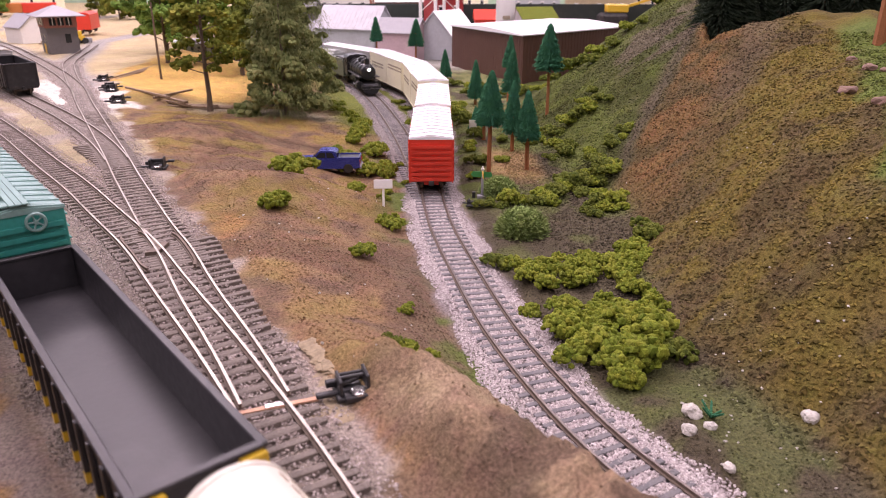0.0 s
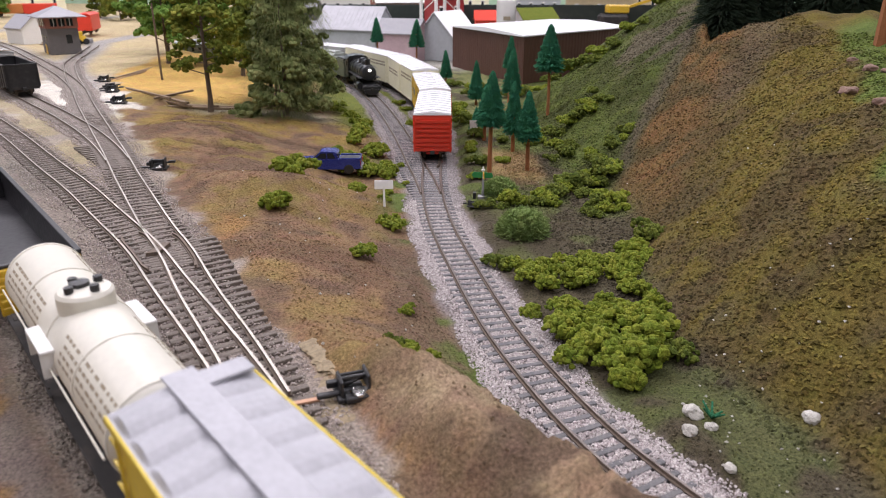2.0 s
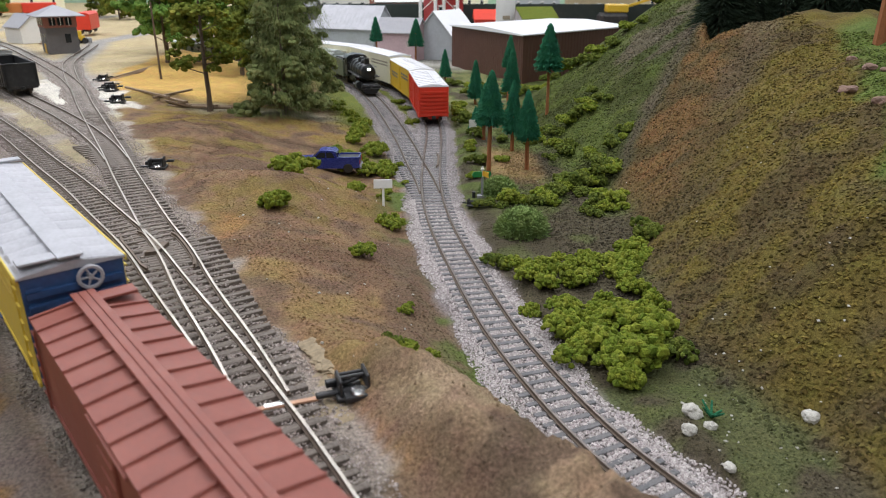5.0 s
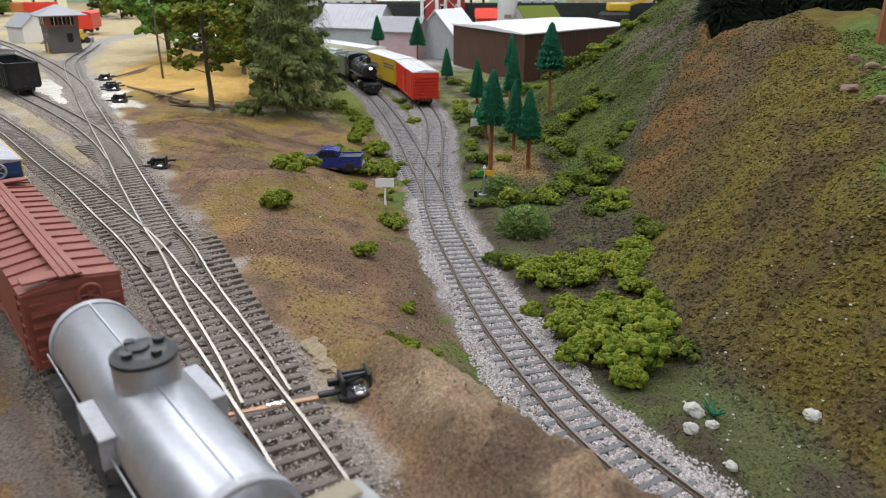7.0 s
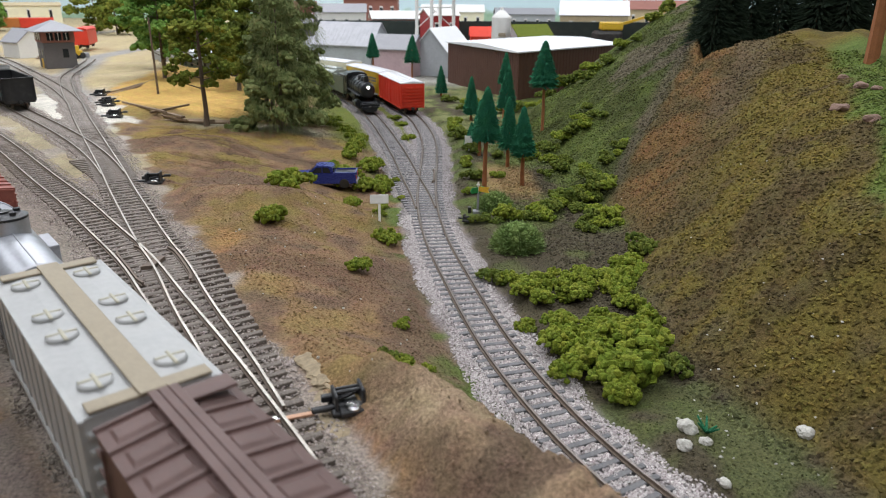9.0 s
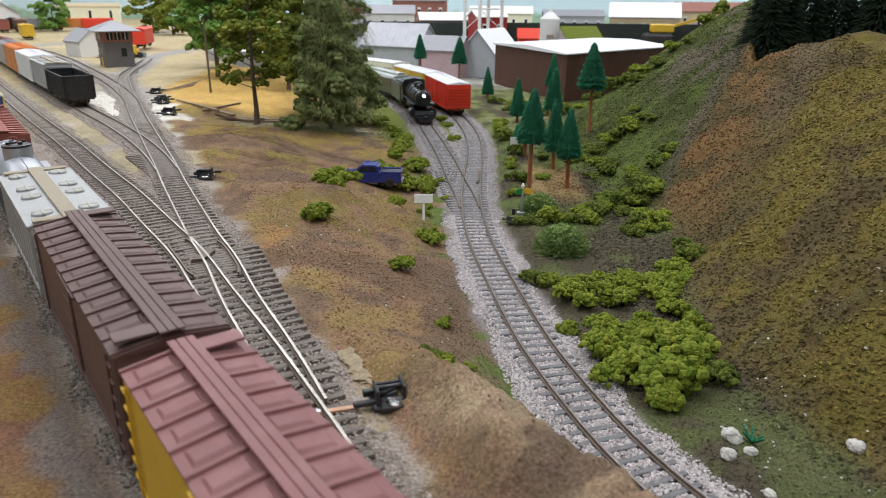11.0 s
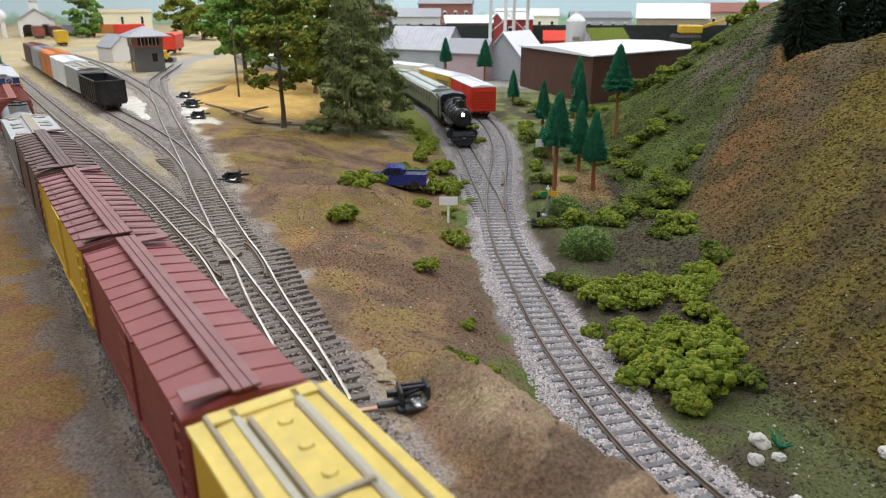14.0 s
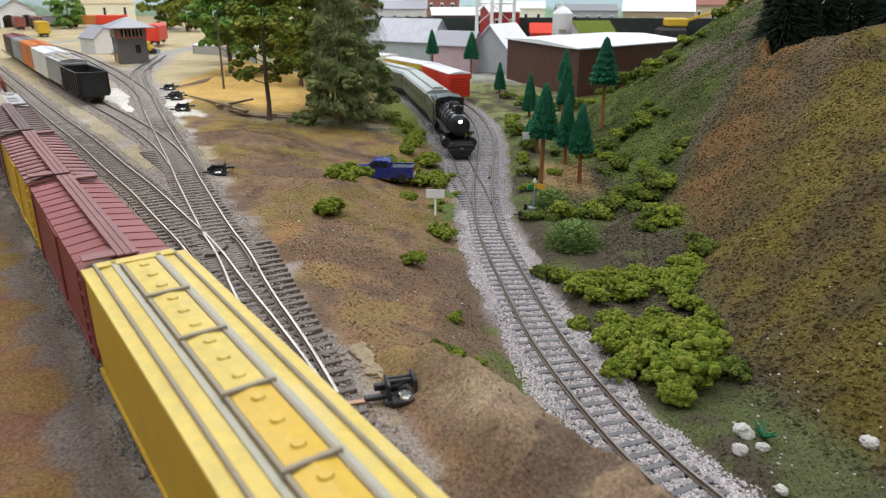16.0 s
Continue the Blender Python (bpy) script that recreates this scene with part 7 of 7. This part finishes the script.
eh = thing("engine_house", "white gabled engine house with two dark arched doorways", "building", pose(-1.88, 2.74, 0.028, 0, 0, 35) @ Matrix.Diagonal((0.7, 0.7, 0.7, 1)), group="model buildings")
part("wall", G().prism([(-92, 0), (-74, 0), (-74, 52), (-62, 66), (-44, 70), (-26, 66), (-14, 52), (-14, 0), (14, 0), (14, 52), (26, 66), (44, 70), (62, 66), (74, 52), (74, 0), (92, 0), (92, 92), (0, 150), (-92, 92)], 0, 6, "y")
     .box(-92, -88, 6, 240, 0, 92).box(88, 92, 6, 240, 0, 92).prism([(-92, 0), (92, 0), (92, 92), (0, 150), (-92, 92)], 236, 240, "y"), MAT["white"], eh)
for sx in (-1, 1):
    part("roof", G().prism([(sx * 104, 84), (sx * 104, 88), (0, 154), (0, 150)], -10, 246, "y"), MAT["greyroof"], eh, "grey pitched roof")
cp = part("cupola", G().box(-24, 24, 60, 108, 130, 196, 1), MAT["white"], eh, "white roof tower")
part("cupola_roof", G().prism([(-30, 194), (30, 194), (0, 222)], 54, 114, "y"), MAT["white"], cp)
wtk = thing("water_tank", "round white tank on a stand beside the engine house", "tank", pose(-1.985, 2.66, 0.028))
part("drum", G().turned("y", [(-14, 0.5), (-14, 30), (14, 30), (14, 0.5)], (0, 0, 78), 24), MAT["white"], wtk, "", True)
for dx in (-20, 20):
    part("leg", G().box(dx - 3, dx + 3, -10, 10, 0, 58), MAT["white"], wtk)
house("yellow_shop", "long yellow workshop at the far side of the yard", -1776, 3200, 28, 29, 250, 120, 84, 96, "creamcar", "tan", windows=3)
for i, (x, y, m, a, lab) in enumerate(((-1650, 2800, "orange", 28, "orange freight car standing in the far yard"), (-1545, 2830, "red", 28, "red freight car standing in the far yard"), (-1790, 2610, "oxide", -50, "rust-red freight car standing in the far yard"),
                                       (-1730, 2620, "brown", -50, "dark freight car standing in the far yard"), (-1445, 2215, "yellow", -52, "yellow freight car standing in the far yard"), (-1740, 2790, "greyroof", 20, "grey freight car standing in the far yard"))):
    fc = thing("freight_car", lab, "freight car", pose(x * 0.001, y * 0.001, 0.030, 0, 0, a))
    part("body", G().box(-58, 58, -17, 17, 9, 42, 1), MAT[m], fc)
    part("roof", G().prism([(-17.6, 41.6), (-17.6, 42.6), (0, 45), (17.6, 42.6), (17.6, 41.6)], -59, 59), MAT["maroonroof" if m in ("oxide", "brown") else m], fc)
    trucks(fc, 116, inset=22)

# ---- room and backdrop ----
def backdrop_mat():
    mt = bpy.data.materials.new("painted_backdrop")
    mt.use_nodes = True
    n, k = mt.node_tree.nodes, mt.node_tree.links
    b = n["Principled BSDF"]
    b.inputs["Roughness"].default_value = 0.9
    tc, sep, nz, nf = n.new("ShaderNodeTexCoord"), n.new("ShaderNodeSeparateXYZ"), n.new("ShaderNodeTexNoise"), n.new("ShaderNodeTexNoise")
    nz.inputs["Scale"].default_value, nz.inputs["Detail"].default_value = 7, 6
    nf.inputs["Scale"].default_value, nf.inputs["Detail"].default_value = 30, 4
    k.new(tc.outputs["Object"], sep.inputs[0])
    k.new(tc.outputs["Object"], nz.inputs["Vector"])
    k.new(tc.outputs["Object"], nf.inputs["Vector"])
    ad = n.new("ShaderNodeMath")
    ad.operation, ad.inputs[1].default_value = "MULTIPLY_ADD", 0.16
    k.new(nz.outputs["Fac"], ad.inputs[0])
    k.new(sep.outputs["Z"], ad.inputs[2])
    ed = n.new("ShaderNodeMapRange")
    ed.inputs["From Min"].default_value, ed.inputs["From Max"].default_value = 0.135, 0.165
    k.new(ad.outputs[0], ed.inputs["Value"])
    gr = n.new("ShaderNodeMix")
    gr.data_type = "RGBA"
    gr.inputs["A"].default_value, gr.inputs["B"].default_value = (0.22, 0.42, 0.24, 1), (0.6, 0.76, 0.6, 1)
    k.new(nf.outputs["Fac"], gr.inputs["Factor"])
    sk = n.new("ShaderNodeMix")
    sk.data_type = "RGBA"
    sk.inputs["B"].default_value = (0.70, 0.88, 0.95, 1)
    k.new(ed.outputs[0], sk.inputs["Factor"])
    k.new(gr.outputs["Result"], sk.inputs["A"])
    k.new(sk.outputs["Result"], b.inputs["Base Color"])
    return mt


BD = backdrop_mat()
tagged(part("backdrop", G().box(-6000, 5000, 4300, 4330, -300, 1600), BD), "painted backdrop of distant trees and pale sky", "backdrop", kind="structure")
tagged(part("backdrop_side", G().box(-6030, -6000, -900, 4300, -300, 1600), BD), "painted backdrop of distant trees and pale sky", "backdrop", kind="structure")
wallm = paint("hall_wall", (0.62, 0.62, 0.60), 0.9, vary=0.05, size=300)
tagged(part("wall_east", G().box(5000, 5030, -900, 4300, -1000, 1600), wallm), "plain hall wall", "wall", kind="structure")
tagged(part("wall_south", G().box(-6000, 5000, -3030, -3000, -1000, 1600), wallm), "plain hall wall", "wall", kind="structure")
tagged(part("floor", G().box(-6000, 5000, -3000, -890, -1000, -990), wallm), "plain hall floor in front of the layout", "floor", kind="structure")


# ---- loose turf on the hill and banks ----
def turf(n, seed, region, size):
    rs = np.random.RandomState(seed)
    x = rs.uniform(region[0], region[1], n)
    y = region[2] + (region[3] - region[2]) * rs.rand(n) ** 1.3
    hi = np.where(y > 534, np.maximum(along(MAIN_R, y), along(MAIN_L, y)), along(MAIN_R, y))
    lo = np.where(y > 534, np.minimum(along(MAIN_R, y), along(MAIN_L, y)), along(MAIN_R, y))
    ye = np.interp(y, EDGE_Y, EDGE_X)
    bluff = ((x - 13) * 0.804 + (y - 190) * 0.595 < 10) & (y < 240)
    ok = (x > hi + 26) | ((x < lo - 24) & (x > ye + 6) & ~(bluff & (rs.rand(n) > 0.12)))
    x, y = x[ok], y[ok]
    z = height(x, y)
    return np.c_[x, y, z], rs.uniform(0.4, 1.2, len(x)) * size * np.where(x > hi[ok] + 70, 1.5, 0.72), soil(x, y, z)


def turf_mesh(name, sp, sz, col, label):
    ob = stones(name, sp, sz, MAT["tuft"], label)
    ob["category"] = "turf"
    at = ob.data.color_attributes.new("soil", "FLOAT_COLOR", "POINT")
    rs = np.random.RandomState(2)
    hill = sp[:, 0] > 100
    c = np.repeat(col * np.where(hill, rs.uniform(0.42, 1.6, len(col)), rs.uniform(0.6, 1.4, len(col)))[:, None], 6, axis=0)
    c[:, 3] = 1
    at.data.foreach_set("color", c.reshape(-1).astype(np.float32))


sp, sz, col = turf(165000, 21, (-300, 330, 120, 980), 0.95)
turf_mesh("scatter_turf", sp, sz, col, "coarse scattered turf crumbs on hill and banks")

# pale pebbles strewn about
rs = np.random.RandomState(33)
px_ = np.r_[rs.uniform(95, 190, 60), rs.uniform(-150, 0, 46), rs.uniform(60, 260, 40)]
py_ = np.r_[rs.uniform(190, 330, 60), rs.uniform(220, 520, 46), rs.uniform(250, 600, 40)]
stones("pebbles", np.c_[px_, py_, height(px_, py_) + 0.3], rs.uniform(0.35, 0.95, len(px_)), MAT["rock"], "small pale pebbles strewn on the turf")

motions()
